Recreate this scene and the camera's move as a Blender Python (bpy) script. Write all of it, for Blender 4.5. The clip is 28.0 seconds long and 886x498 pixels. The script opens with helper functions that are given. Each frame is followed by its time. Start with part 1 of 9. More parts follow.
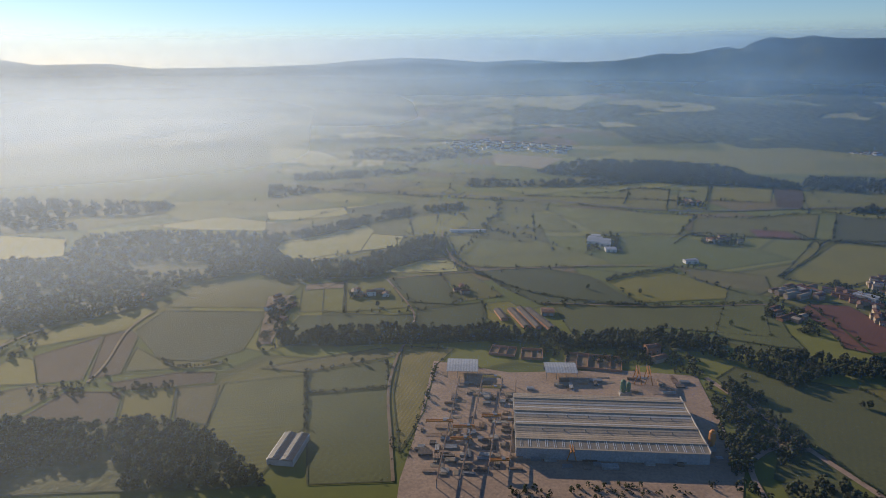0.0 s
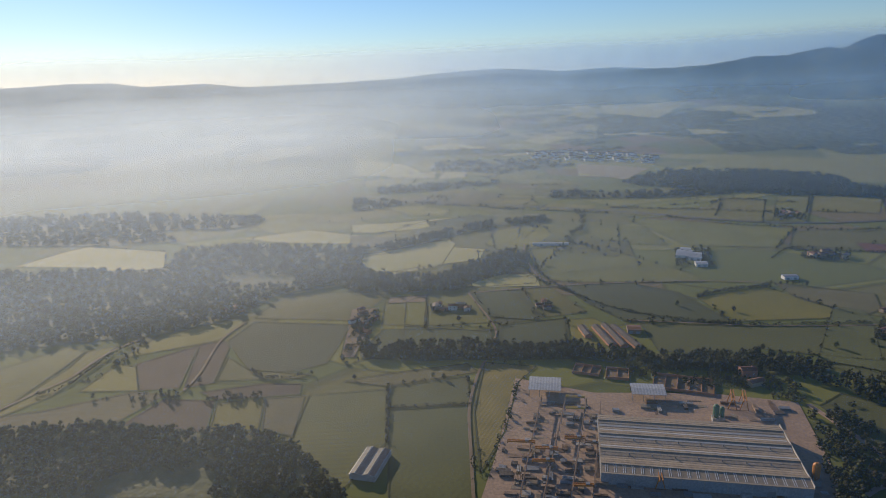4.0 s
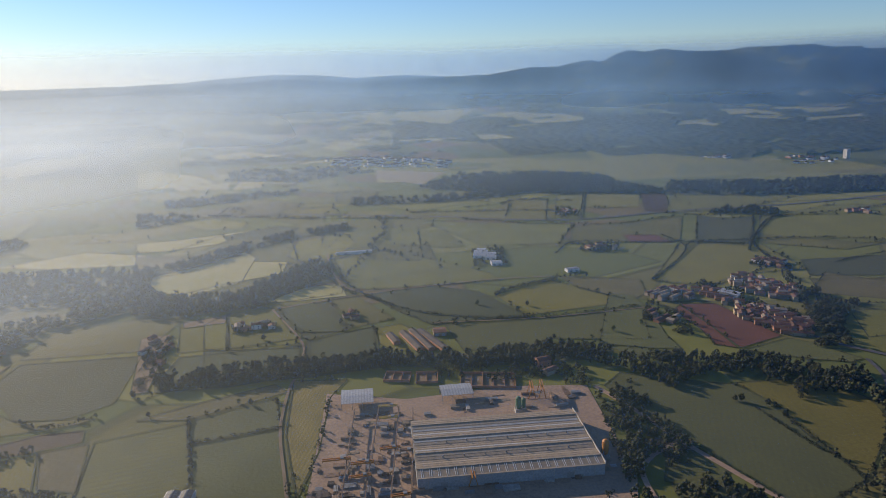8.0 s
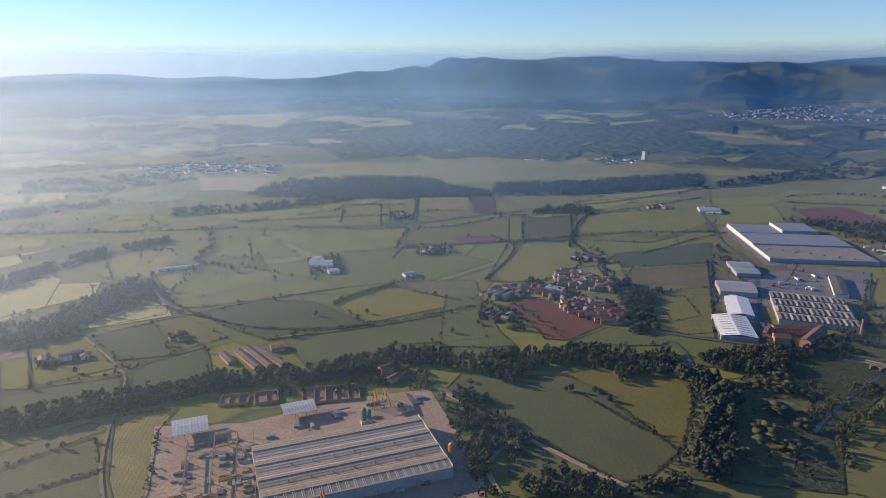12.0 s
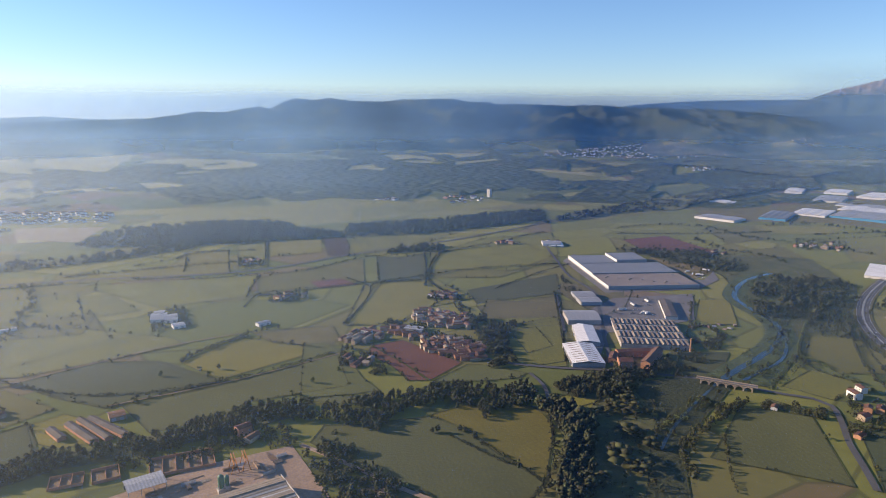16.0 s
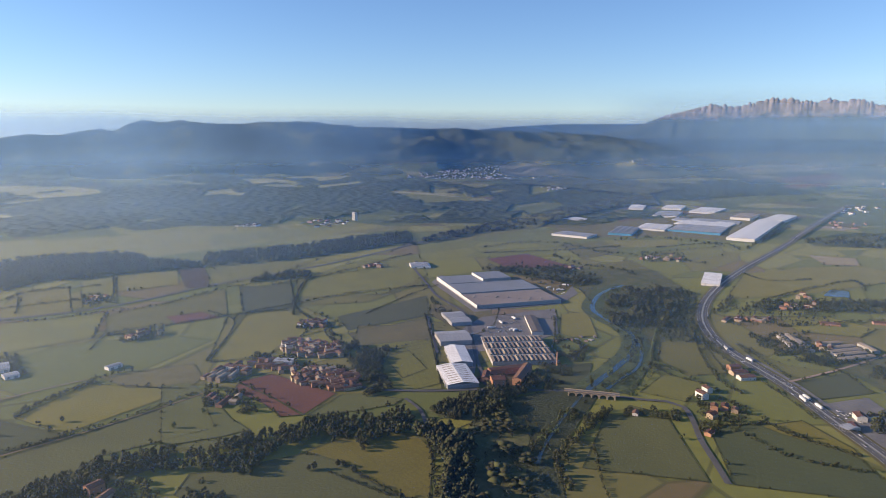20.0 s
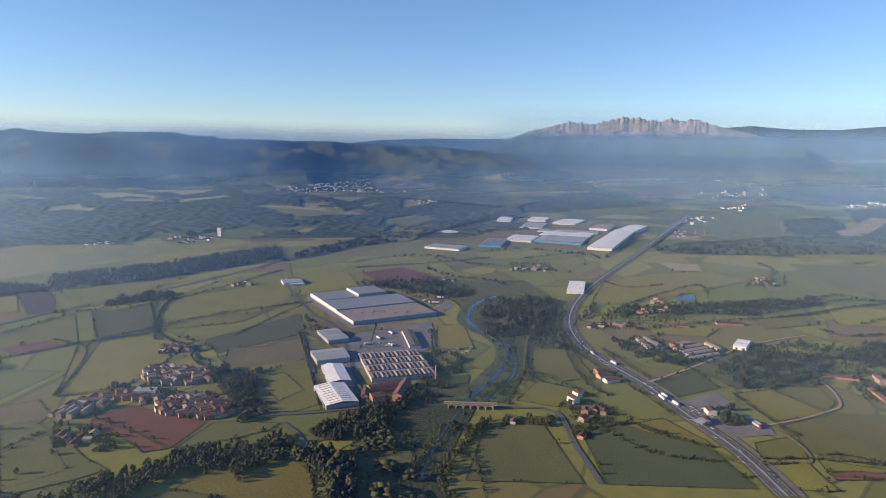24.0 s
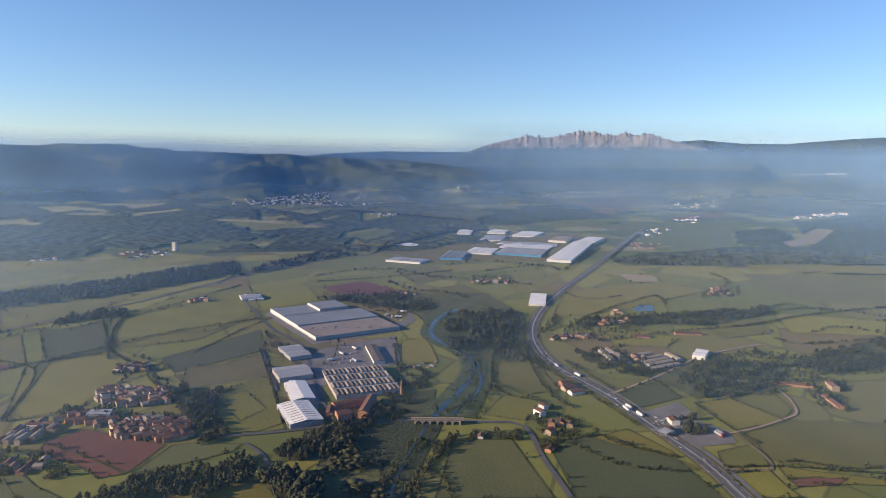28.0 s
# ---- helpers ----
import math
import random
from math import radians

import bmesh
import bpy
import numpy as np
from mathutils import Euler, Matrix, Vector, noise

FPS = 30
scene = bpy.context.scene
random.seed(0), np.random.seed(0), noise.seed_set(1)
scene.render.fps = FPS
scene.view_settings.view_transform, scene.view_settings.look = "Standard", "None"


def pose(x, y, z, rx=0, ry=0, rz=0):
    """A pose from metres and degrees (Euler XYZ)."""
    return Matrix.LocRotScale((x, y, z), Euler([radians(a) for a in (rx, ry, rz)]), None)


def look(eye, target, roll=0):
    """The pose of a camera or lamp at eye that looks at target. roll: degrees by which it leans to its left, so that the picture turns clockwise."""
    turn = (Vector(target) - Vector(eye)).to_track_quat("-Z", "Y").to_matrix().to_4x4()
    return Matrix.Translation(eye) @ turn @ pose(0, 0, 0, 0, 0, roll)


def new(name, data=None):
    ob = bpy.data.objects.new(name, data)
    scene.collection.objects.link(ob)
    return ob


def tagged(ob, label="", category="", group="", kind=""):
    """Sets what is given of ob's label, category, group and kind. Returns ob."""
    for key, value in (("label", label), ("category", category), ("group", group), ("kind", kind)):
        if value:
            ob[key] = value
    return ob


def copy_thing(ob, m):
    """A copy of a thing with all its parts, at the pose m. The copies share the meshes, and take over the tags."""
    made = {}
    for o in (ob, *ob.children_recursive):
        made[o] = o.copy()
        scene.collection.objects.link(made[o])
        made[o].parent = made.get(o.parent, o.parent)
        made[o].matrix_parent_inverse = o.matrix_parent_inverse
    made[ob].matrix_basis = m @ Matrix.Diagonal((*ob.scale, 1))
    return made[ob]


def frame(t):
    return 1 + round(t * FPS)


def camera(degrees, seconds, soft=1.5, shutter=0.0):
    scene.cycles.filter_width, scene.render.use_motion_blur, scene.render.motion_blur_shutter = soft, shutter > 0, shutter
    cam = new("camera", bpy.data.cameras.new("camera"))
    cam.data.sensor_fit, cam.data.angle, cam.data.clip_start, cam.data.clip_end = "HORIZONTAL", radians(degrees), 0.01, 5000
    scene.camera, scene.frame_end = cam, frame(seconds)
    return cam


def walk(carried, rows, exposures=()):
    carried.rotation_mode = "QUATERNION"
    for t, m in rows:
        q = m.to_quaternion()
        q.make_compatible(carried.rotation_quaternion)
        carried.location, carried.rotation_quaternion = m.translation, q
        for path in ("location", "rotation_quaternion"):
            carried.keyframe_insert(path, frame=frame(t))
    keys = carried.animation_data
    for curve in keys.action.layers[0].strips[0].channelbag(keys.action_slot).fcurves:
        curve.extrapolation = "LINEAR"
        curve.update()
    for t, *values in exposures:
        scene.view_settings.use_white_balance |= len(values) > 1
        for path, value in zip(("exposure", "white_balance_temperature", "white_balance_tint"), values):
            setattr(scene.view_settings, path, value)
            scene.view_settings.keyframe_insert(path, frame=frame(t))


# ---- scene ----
cam = camera(67.8, 28.0, soft=0.5)
# seconds, eye (x, y, z), yaw to the left, pitch up, roll
ROWS = [
    (0.0, 0.1, 0.1, 325.0, 2.38, -16.04, -0.37),
    (0.5, -0.1, 0.8, 325.7, 3.10, -15.76, -0.54),
    (1.0, -0.4, 1.5, 326.4, 4.97, -15.41, -0.81),
    (1.5, -0.5, 2.2, 327.2, 6.33, -15.21, -1.11),
    (2.0, -0.7, 2.9, 327.8, 7.29, -15.05, -1.29),
    (2.5, -0.8, 3.6, 328.4, 8.37, -15.04, -1.64),
    (3.0, -0.9, 4.2, 329.0, 9.30, -14.99, -2.07),
    (3.5, -0.9, 4.9, 329.5, 9.84, -15.00, -2.20),
    (5.5, 1.9, 9.5, 332.0, 6.69, -15.21, -1.91),
    (6.0, 1.9, 10.8, 332.3, 4.40, -15.07, -1.76),
    (6.5, 1.7, 12.1, 332.6, 1.05, -14.89, -1.77),
    (7.0, 1.5, 13.2, 333.1, -2.21, -15.03, -1.75),
    (7.5, 1.3, 14.2, 333.7, -4.82, -14.98, -1.60),
    (8.0, 1.0, 15.2, 334.3, -7.77, -15.05, -1.23),
    (8.5, 0.6, 16.4, 334.9, -10.37, -15.26, -1.00),
    (9.0, 0.4, 17.7, 335.5, -12.85, -15.22, -0.86),
    (9.5, 0.1, 19.0, 336.0, -15.20, -15.18, -0.61),
    (10.0, -0.1, 20.3, 336.5, -17.04, -15.20, -0.46),
    (10.5, -0.2, 21.6, 337.0, -18.36, -15.11, -0.35),
    (11.0, -0.3, 22.7, 337.5, -19.97, -14.98, -0.18),
    (11.5, -0.2, 23.8, 338.1, -21.20, -14.93, -0.12),
    (12.0, -0.3, 24.8, 338.7, -22.58, -14.93, 0.04),
    (12.5, -0.4, 25.8, 339.4, -24.45, -14.66, 0.26),
    (14.5, -1.6, 30.0, 341.5, -30.84, -13.10, 0.33),
    (15.0, -1.9, 31.3, 342.0, -32.36, -12.66, 0.35),
    (15.5, -2.1, 32.7, 342.5, -33.91, -12.18, 0.27),
    (16.0, -2.1, 34.2, 342.9, -35.66, -11.54, 0.30),
    (16.5, -1.9, 35.8, 343.3, -37.24, -11.05, 0.35),
    (17.0, -1.4, 37.5, 343.7, -38.72, -10.86, 0.29),
    (17.5, -1.0, 39.1, 344.1, -40.26, -10.70, 0.29),
    (18.0, -0.8, 40.6, 344.5, -41.73, -10.44, 0.30),
    (18.5, -0.9, 41.9, 344.9, -43.16, -10.28, 0.24),
    (19.0, -1.1, 43.1, 345.4, -44.68, -10.07, 0.25),
    (19.5, -1.3, 44.2, 345.9, -46.17, -9.79, 0.26),
    (20.0, -1.4, 45.4, 346.4, -47.50, -9.61, 0.29),
    (20.5, -1.5, 46.5, 346.8, -48.84, -9.50, 0.34),
    (21.0, -1.5, 47.7, 347.2, -50.24, -9.37, 0.41),
    (21.5, -1.6, 48.9, 347.6, -51.50, -9.27, 0.44),
    (23.5, -1.1, 54.1, 348.8, -57.16, -8.63, 0.77),
    (24.0, -1.0, 55.3, 349.0, -58.75, -8.39, 0.87),
    (24.5, -0.9, 56.6, 349.2, -60.07, -8.26, 0.84),
    (25.0, -0.9, 57.9, 349.3, -61.24, -8.20, 0.84),
    (25.5, -0.9, 59.3, 349.5, -62.23, -8.11, 0.83),
    (26.0, -1.1, 60.8, 349.7, -62.73, -7.94, 0.83),
    (26.5, -1.3, 62.3, 350.0, -62.74, -7.69, 0.84),
    (27.0, -1.5, 63.8, 350.2, -62.66, -7.49, 0.88),
    (27.5, -1.8, 65.2, 350.5, -62.60, -7.38, 0.90),
    (28.0, -2.1, 66.5, 350.8, -62.40, -7.26, 0.94),
]


def heading(x, y, z, yaw, pitch, roll):
    a, b = radians(yaw), radians(pitch)
    way = Vector((-math.sin(a) * math.cos(b), math.cos(a) * math.cos(b), math.sin(b)))
    return look((x, y, z), Vector((x, y, z)) + way * 100, roll)


walk(cam, [(t, heading(*r)) for t, *r in ROWS], [(0.0, 0.14, 5650, 14), (2.0, 0.06, 5650, 14), (6.0, 0.03, 5650, 14), (9.0, 0.37, 5680, 16), (12.0, 0.62, 5720, 18), (16.0, 0.81, 5900, 19), (21.0, 0.79, 5960, 19), (28.0, 0.76, 6020, 18)])

# ---- light ----
SUN_AZ, SUN_EL = -42.0, 17.0          # from +y towards +x, degrees
world = bpy.data.worlds.new("sky")
scene.world = world
world.use_nodes = True
wn = world.node_tree
sky = wn.nodes.new("ShaderNodeTexSky")
sky.sky_type, sky.sun_disc = "NISHITA", False
sky.sun_elevation, sky.sun_rotation = radians(SUN_EL), radians(SUN_AZ)
sky.altitude, sky.air_density, sky.dust_density, sky.ozone_density = 300, 1.0, 0.1, 4.0
wn.links.new(sky.outputs[0], wn.nodes["Background"].inputs[0])
wn.nodes["Background"].inputs[1].default_value = 0.092
sun = new("sun", bpy.data.lights.new("sun", "SUN"))
sun.data.energy, sun.data.angle, sun.data.color = 5.0, radians(0.6), (1.0, 0.755, 0.46)
a, e = radians(SUN_AZ), radians(SUN_EL)
sun.matrix_world = look((0, 0, 900), (-math.sin(a) * math.cos(e) * 100, -math.cos(a) * math.cos(e) * 100, 900 - math.sin(e) * 100))


# ---- materials ----
def ramp_mix(nt, fac, ca, cb):
    m = nt.nodes.new("ShaderNodeMix")
    m.data_type = "RGBA"
    nt.links.new(fac, m.inputs[0])
    for i, c in ((6, ca), (7, cb)):
        if isinstance(c, tuple):
            m.inputs[i].default_value = (*c, 1)
        else:
            nt.links.new(c, m.inputs[i])
    return m.outputs[2]


def noise_fac(nt, scale, detail=4.0, lo=0.35, hi=0.65, coord=None):
    n = nt.nodes.new("ShaderNodeTexNoise")
    n.inputs["Scale"].default_value, n.inputs["Detail"].default_value = scale, detail
    if coord is None:
        coord = nt.nodes.new("ShaderNodeNewGeometry").outputs["Position"]
    nt.links.new(coord, n.inputs["Vector"])
    r = nt.nodes.new("ShaderNodeMapRange")
    r.inputs[1].default_value, r.inputs[2].default_value = lo, hi
    nt.links.new(n.outputs[0], r.inputs[0])
    return r.outputs[0], n.outputs[0]


def surface(name, ca, cb, cc=None, big=0.02, fine=0.4, rough=0.9, bump=0.3, metal=0.0, rand=0.0, stripes=None, stripe_amount=0.35, island=0.0, ribs=0.0, nap=0.0):
    """Two tones blended at a large and a small scale, with a fine relief; rand: a change of tone from object to object."""
    m = bpy.data.materials.new(name)
    m.use_nodes = True
    nt = m.node_tree
    b = nt.nodes["Principled BSDF"]
    f1, _ = noise_fac(nt, big)
    f2, raw = noise_fac(nt, fine, 6.0, 0.3, 0.7)
    col = ramp_mix(nt, f1, ca, cb)
    dark = tuple(c * 0.5 for c in ca)
    half = nt.nodes.new("ShaderNodeMath")
    half.operation = "MULTIPLY"
    half.inputs[1].default_value = 0.6
    nt.links.new(f2, half.inputs[0])
    col = ramp_mix(nt, half.outputs[0], col, cc or dark)
    if stripes:
        angle, width = stripes
        pos = nt.nodes.new("ShaderNodeNewGeometry").outputs["Position"]
        mp = nt.nodes.new("ShaderNodeMapping")
        mp.inputs["Rotation"].default_value = (0, 0, radians(angle))
        nt.links.new(pos, mp.inputs[0])
        w = nt.nodes.new("ShaderNodeTexWave")
        w.inputs["Scale"].default_value = 0.314 / width
        w.inputs["Distortion"].default_value, w.inputs["Detail"].default_value = 1.2, 2
        w.inputs["Detail Scale"].default_value = 0.3
        nt.links.new(mp.outputs[0], w.inputs[0])
        k = nt.nodes.new("ShaderNodeMath")
        k.operation = "MULTIPLY"
        k.inputs[1].default_value = stripe_amount
        nt.links.new(w.outputs[1], k.inputs[0])
        col = ramp_mix(nt, k.outputs[0], col, tuple(c * 0.55 for c in cb))
    if ribs:
        loc = nt.nodes.new("ShaderNodeTexCoord").outputs["Object"]
        w = nt.nodes.new("ShaderNodeTexWave")
        w.inputs["Scale"].default_value = 0.314 / ribs
        w.inputs["Distortion"].default_value = 0.6
        nt.links.new(loc, w.inputs[0])
        k = nt.nodes.new("ShaderNodeMath")
        k.operation = "MULTIPLY"
        k.inputs[1].default_value = stripe_amount
        nt.links.new(w.outputs[1], k.inputs[0])
        col = ramp_mix(nt, k.outputs[0], col, tuple(c * 0.45 for c in cb))
    if rand or island:
        info = nt.nodes.new("ShaderNodeObjectInfo").outputs["Random"] if rand else nt.nodes.new("ShaderNodeNewGeometry").outputs["Random Per Island"]
        hs = nt.nodes.new("ShaderNodeHueSaturation")
        amount = rand or island
        for socket, lo, hi in (("Value", 1 - amount, 1 + amount), ("Hue", 0.5 - 0.04 * amount, 0.5 + 0.04 * amount)):
            r = nt.nodes.new("ShaderNodeMapRange")
            r.inputs[3].default_value, r.inputs[4].default_value = lo, hi
            nt.links.new(info, r.inputs[0])
            nt.links.new(r.outputs[0], hs.inputs[socket])
        nt.links.new(col, hs.inputs["Color"])
        col = hs.outputs[0]
    nt.links.new(col, b.inputs["Base Color"])
    b.inputs["Roughness"].default_value, b.inputs["Metallic"].default_value = rough, metal
    b.inputs["Specular IOR Level"].default_value = 0.25
    if nap:
        b.inputs["Sheen Weight"].default_value, b.inputs["Sheen Roughness"].default_value = nap, 0.55
        b.inputs["Sheen Tint"].default_value = (0.85, 0.86, 0.45, 1)
    if bump:
        bp = nt.nodes.new("ShaderNodeBump")
        bp.inputs["Strength"].default_value, bp.inputs["Distance"].default_value = bump, 0.5 / max(fine, 0.2)
        nt.links.new(raw, bp.inputs["Height"])
        nt.links.new(bp.outputs[0], b.inputs["Normal"])
    return m


M = {
    "margin": surface("rough_grass_margin", (0.075, 0.08, 0.026), (0.05, 0.055, 0.02), big=0.05, fine=0.3),
    "green": surface("grass_green", (0.136, 0.129, 0.019), (0.096, 0.101, 0.017), big=0.012, fine=0.25, rand=0.26, stripes=(35, 9), stripe_amount=0.15, nap=0.05),
    "light": surface("spring_cereal", (0.174, 0.153, 0.018), (0.132, 0.124, 0.014), big=0.015, fine=0.3, rand=0.2, stripes=(12, 8), stripe_amount=0.12, nap=0.05),
    "mid": surface("grazed_meadow", (0.098, 0.106, 0.032), (0.074, 0.083, 0.026), big=0.015, fine=0.3, rand=0.1, stripes=(25, 6), stripe_amount=0.18, nap=0.05),
    "dark": surface("tall_dark_cereal", (0.051, 0.064, 0.023), (0.038, 0.051, 0.019), big=0.012, fine=0.3, rand=0.15, stripes=(-20, 12), stripe_amount=0.2, nap=0.05),
    "striped": surface("drilled_cereal", (0.122, 0.121, 0.025), (0.088, 0.094, 0.022), big=0.02, fine=0.4, stripes=(78, 7), stripe_amount=0.45, nap=0.05),
    "brown": surface("harrowed_soil", (0.088, 0.060, 0.036), (0.065, 0.046, 0.028), big=0.02, fine=0.35, rand=0.12, stripes=(60, 8), stripe_amount=0.3),
    "red": surface("red_ploughed_soil", (0.177, 0.079, 0.053), (0.139, 0.063, 0.045), big=0.02, fine=0.5, rand=0.06, stripes=(40, 6), stripe_amount=0.2),
    "olive": surface("dry_meadow", (0.116, 0.097, 0.034), (0.083, 0.075, 0.029), big=0.02, fine=0.2, rand=0.15, nap=0.05),
    "corn": surface("standing_maize", (0.246, 0.193, 0.052), (0.175, 0.149, 0.039), big=0.03, fine=0.5, stripes=(15, 4), stripe_amount=0.4, bump=0.8, nap=0.05),
    "pale": surface("ripening_barley", (0.359, 0.310, 0.102), (0.279, 0.263, 0.084), big=0.012, fine=0.2, rand=0.12, stripes=(20, 10), stripe_amount=0.1, nap=0.05),
    "tan": surface("stubble", (0.270, 0.210, 0.120), (0.225, 0.173, 0.098), big=0.02, fine=0.3, nap=0.05),
    "dirt": surface("bare_earth", (0.230, 0.171, 0.103), (0.170, 0.125, 0.076), big=0.05, fine=0.6),
    "gravel": surface("pale_gravel", (0.398, 0.282, 0.191), (0.298, 0.213, 0.149), (0.177, 0.133, 0.101), big=0.035, fine=0.35),
    "asphalt": surface("worn_asphalt", (0.115, 0.112, 0.11), (0.085, 0.083, 0.082), big=0.05, fine=0.8, bump=0.1),
    "lot": surface("pale_asphalt", (0.202, 0.189, 0.179), (0.147, 0.138, 0.133), big=0.05, fine=0.4, bump=0.1),
    "paint": surface("road_paint", (0.7, 0.7, 0.68), (0.6, 0.6, 0.58), fine=2.0, bump=0),
    "scrub": surface("rough_scrub", (0.075, 0.090, 0.030), (0.138, 0.127, 0.052), (0.040, 0.048, 0.018), big=0.03, fine=0.12, bump=0.8),
    "reed": surface("river_reeds", (0.10, 0.125, 0.05), (0.065, 0.085, 0.035), (0.03, 0.04, 0.02), big=0.04, fine=0.16, bump=0.9),
    # rough grass with the valley's shade put into its dark tones
    "shaded_grass": surface("shaded_rough_grass", (0.040, 0.050, 0.022), (0.055, 0.062, 0.026), (0.022, 0.028, 0.014), big=0.04, fine=0.2, bump=0.8),
    "leaf": surface("broad_leaves", (0.055, 0.056, 0.018), (0.032, 0.037, 0.013), big=0.04, fine=0.9, island=0.55, bump=0.5),
    "leaf_light": surface("light_leaves", (0.095, 0.115, 0.035), (0.065, 0.085, 0.026), big=0.05, fine=0.9, island=0.3, bump=0.5),
    "bark": surface("bark", (0.10, 0.075, 0.055), (0.07, 0.055, 0.04), big=0.3, fine=3),
    "concrete": surface("weathered_concrete", (0.42, 0.40, 0.37), (0.34, 0.325, 0.30), big=0.08, fine=0.6, bump=0.15),
    "wall_grey": surface("grey_cladding", (0.36, 0.37, 0.38), (0.31, 0.32, 0.33), big=0.05, fine=0.6, bump=0.1, rough=0.6),
    "white": surface("white_cladding", (0.74, 0.73, 0.70), (0.66, 0.65, 0.63), big=0.05, fine=0.6, bump=0.05, rough=0.6, rand=0.06),
    "roof_white": surface("bright_white_roof", (0.88, 0.87, 0.85), (0.80, 0.79, 0.77), big=0.03, fine=0.4, bump=0.05, rough=0.35, ribs=4, stripe_amount=0.15),
    "roof_grey": surface("fibre_cement_roof", (0.339, 0.280, 0.205), (0.269, 0.223, 0.167), (0.190, 0.157, 0.120), big=0.06, fine=0.5, bump=0.15, ribs=6.0, stripe_amount=0.15),
    "roof_dark": surface("old_dark_roof", (0.17, 0.145, 0.125), (0.12, 0.10, 0.09), big=0.08, fine=0.5, bump=0.15, ribs=3, stripe_amount=0.3),
    "roof_metal": surface("galvanised_roof", (0.460, 0.466, 0.471), (0.402, 0.408, 0.414), big=0.03, fine=0.4, bump=0.1, rough=0.5, metal=0.15, ribs=3, stripe_amount=0.4),
    "roof_blue": surface("bluish_metal_roof", (0.300, 0.315, 0.338), (0.247, 0.262, 0.285), big=0.03, fine=0.4, bump=0.1, rough=0.5, metal=0.15, ribs=4.5, stripe_amount=0.4),
    "roof_flat": surface("gravelled_flat_roof", (0.287, 0.247, 0.218), (0.241, 0.207, 0.184), big=0.03, fine=0.3, bump=0.15),
    "blue": surface("blue_cladding", (0.10, 0.30, 0.50), (0.09, 0.27, 0.45), big=0.03, fine=0.4, bump=0.1, rough=0.5),
    "skylight": surface("milky_skylight", (0.46, 0.45, 0.42), (0.38, 0.37, 0.35), big=0.3, fine=1.0, bump=0, rough=0.4),
    "tile": surface("clay_roof_tiles", (0.183, 0.090, 0.058), (0.133, 0.066, 0.047), (0.070, 0.047, 0.039), big=0.15, fine=1.2, rand=0.35, bump=0.5, ribs=1.2, stripe_amount=0.25),
    "stucco": surface("sand_stucco", (0.418, 0.335, 0.230), (0.348, 0.272, 0.181), big=0.15, fine=1.0, rand=0.3, bump=0.2),
    "stucco_white": surface("white_stucco", (0.70, 0.67, 0.61), (0.6, 0.57, 0.51), big=0.15, fine=1.0, rand=0.12, bump=0.2),
    "brick": surface("orange_brickwork", (0.434, 0.234, 0.134), (0.351, 0.183, 0.106), big=0.15, fine=2.0, bump=0.3, rand=0.1),
    "glass": surface("dark_panes", (0.03, 0.035, 0.04), (0.02, 0.025, 0.03), fine=2, bump=0, rough=0.15),
    "orange": surface("orange_painted_steel", (0.46, 0.21, 0.05), (0.38, 0.17, 0.045), fine=2, bump=0.05, rough=0.5),
    "yellow": surface("ochre_painted_steel", (0.50, 0.36, 0.10), (0.42, 0.30, 0.08), fine=2, bump=0.05, rough=0.5),
    "roof_pale": surface("pale_fibre_cement", (0.369, 0.309, 0.231), (0.309, 0.257, 0.192), big=0.06, fine=0.5, bump=0.1),
    "rust": surface("brown_steel", (0.22, 0.15, 0.10), (0.17, 0.11, 0.075), fine=2, bump=0.1, rough=0.7),
    "silo_green": surface("green_painted_steel", (0.10, 0.19, 0.12), (0.08, 0.15, 0.10), fine=2, bump=0.05, rough=0.6),
    "steel": surface("dull_steel", (0.33, 0.33, 0.33), (0.27, 0.27, 0.27), fine=2, bump=0.05, rough=0.5, metal=0.4),
    "car": surface("car_paint", (0.55, 0.55, 0.56), (0.5, 0.5, 0.51), fine=2, bump=0, rough=0.3, rand=0.7),
    "tyre": surface("black_rubber", (0.02, 0.02, 0.02), (0.03, 0.03, 0.03), fine=4, bump=0.1),
    "panel": surface("dark_solar_glass", (0.05, 0.055, 0.07), (0.04, 0.045, 0.06), fine=2, bump=0, rough=0.6),
    "rock": surface("grey_pink_conglomerate", (0.324, 0.288, 0.279), (0.236, 0.216, 0.217), (0.088, 0.088, 0.062), big=0.01, fine=0.04, bump=1.0),
    "clay": surface("red_clay_cut", (0.42, 0.21, 0.13), (0.33, 0.17, 0.11), big=0.08, fine=0.5, bump=0.5),
    "truck_red": surface("red_paint", (0.45, 0.04, 0.03), (0.38, 0.035, 0.03), fine=2, bump=0, rough=0.4),
}


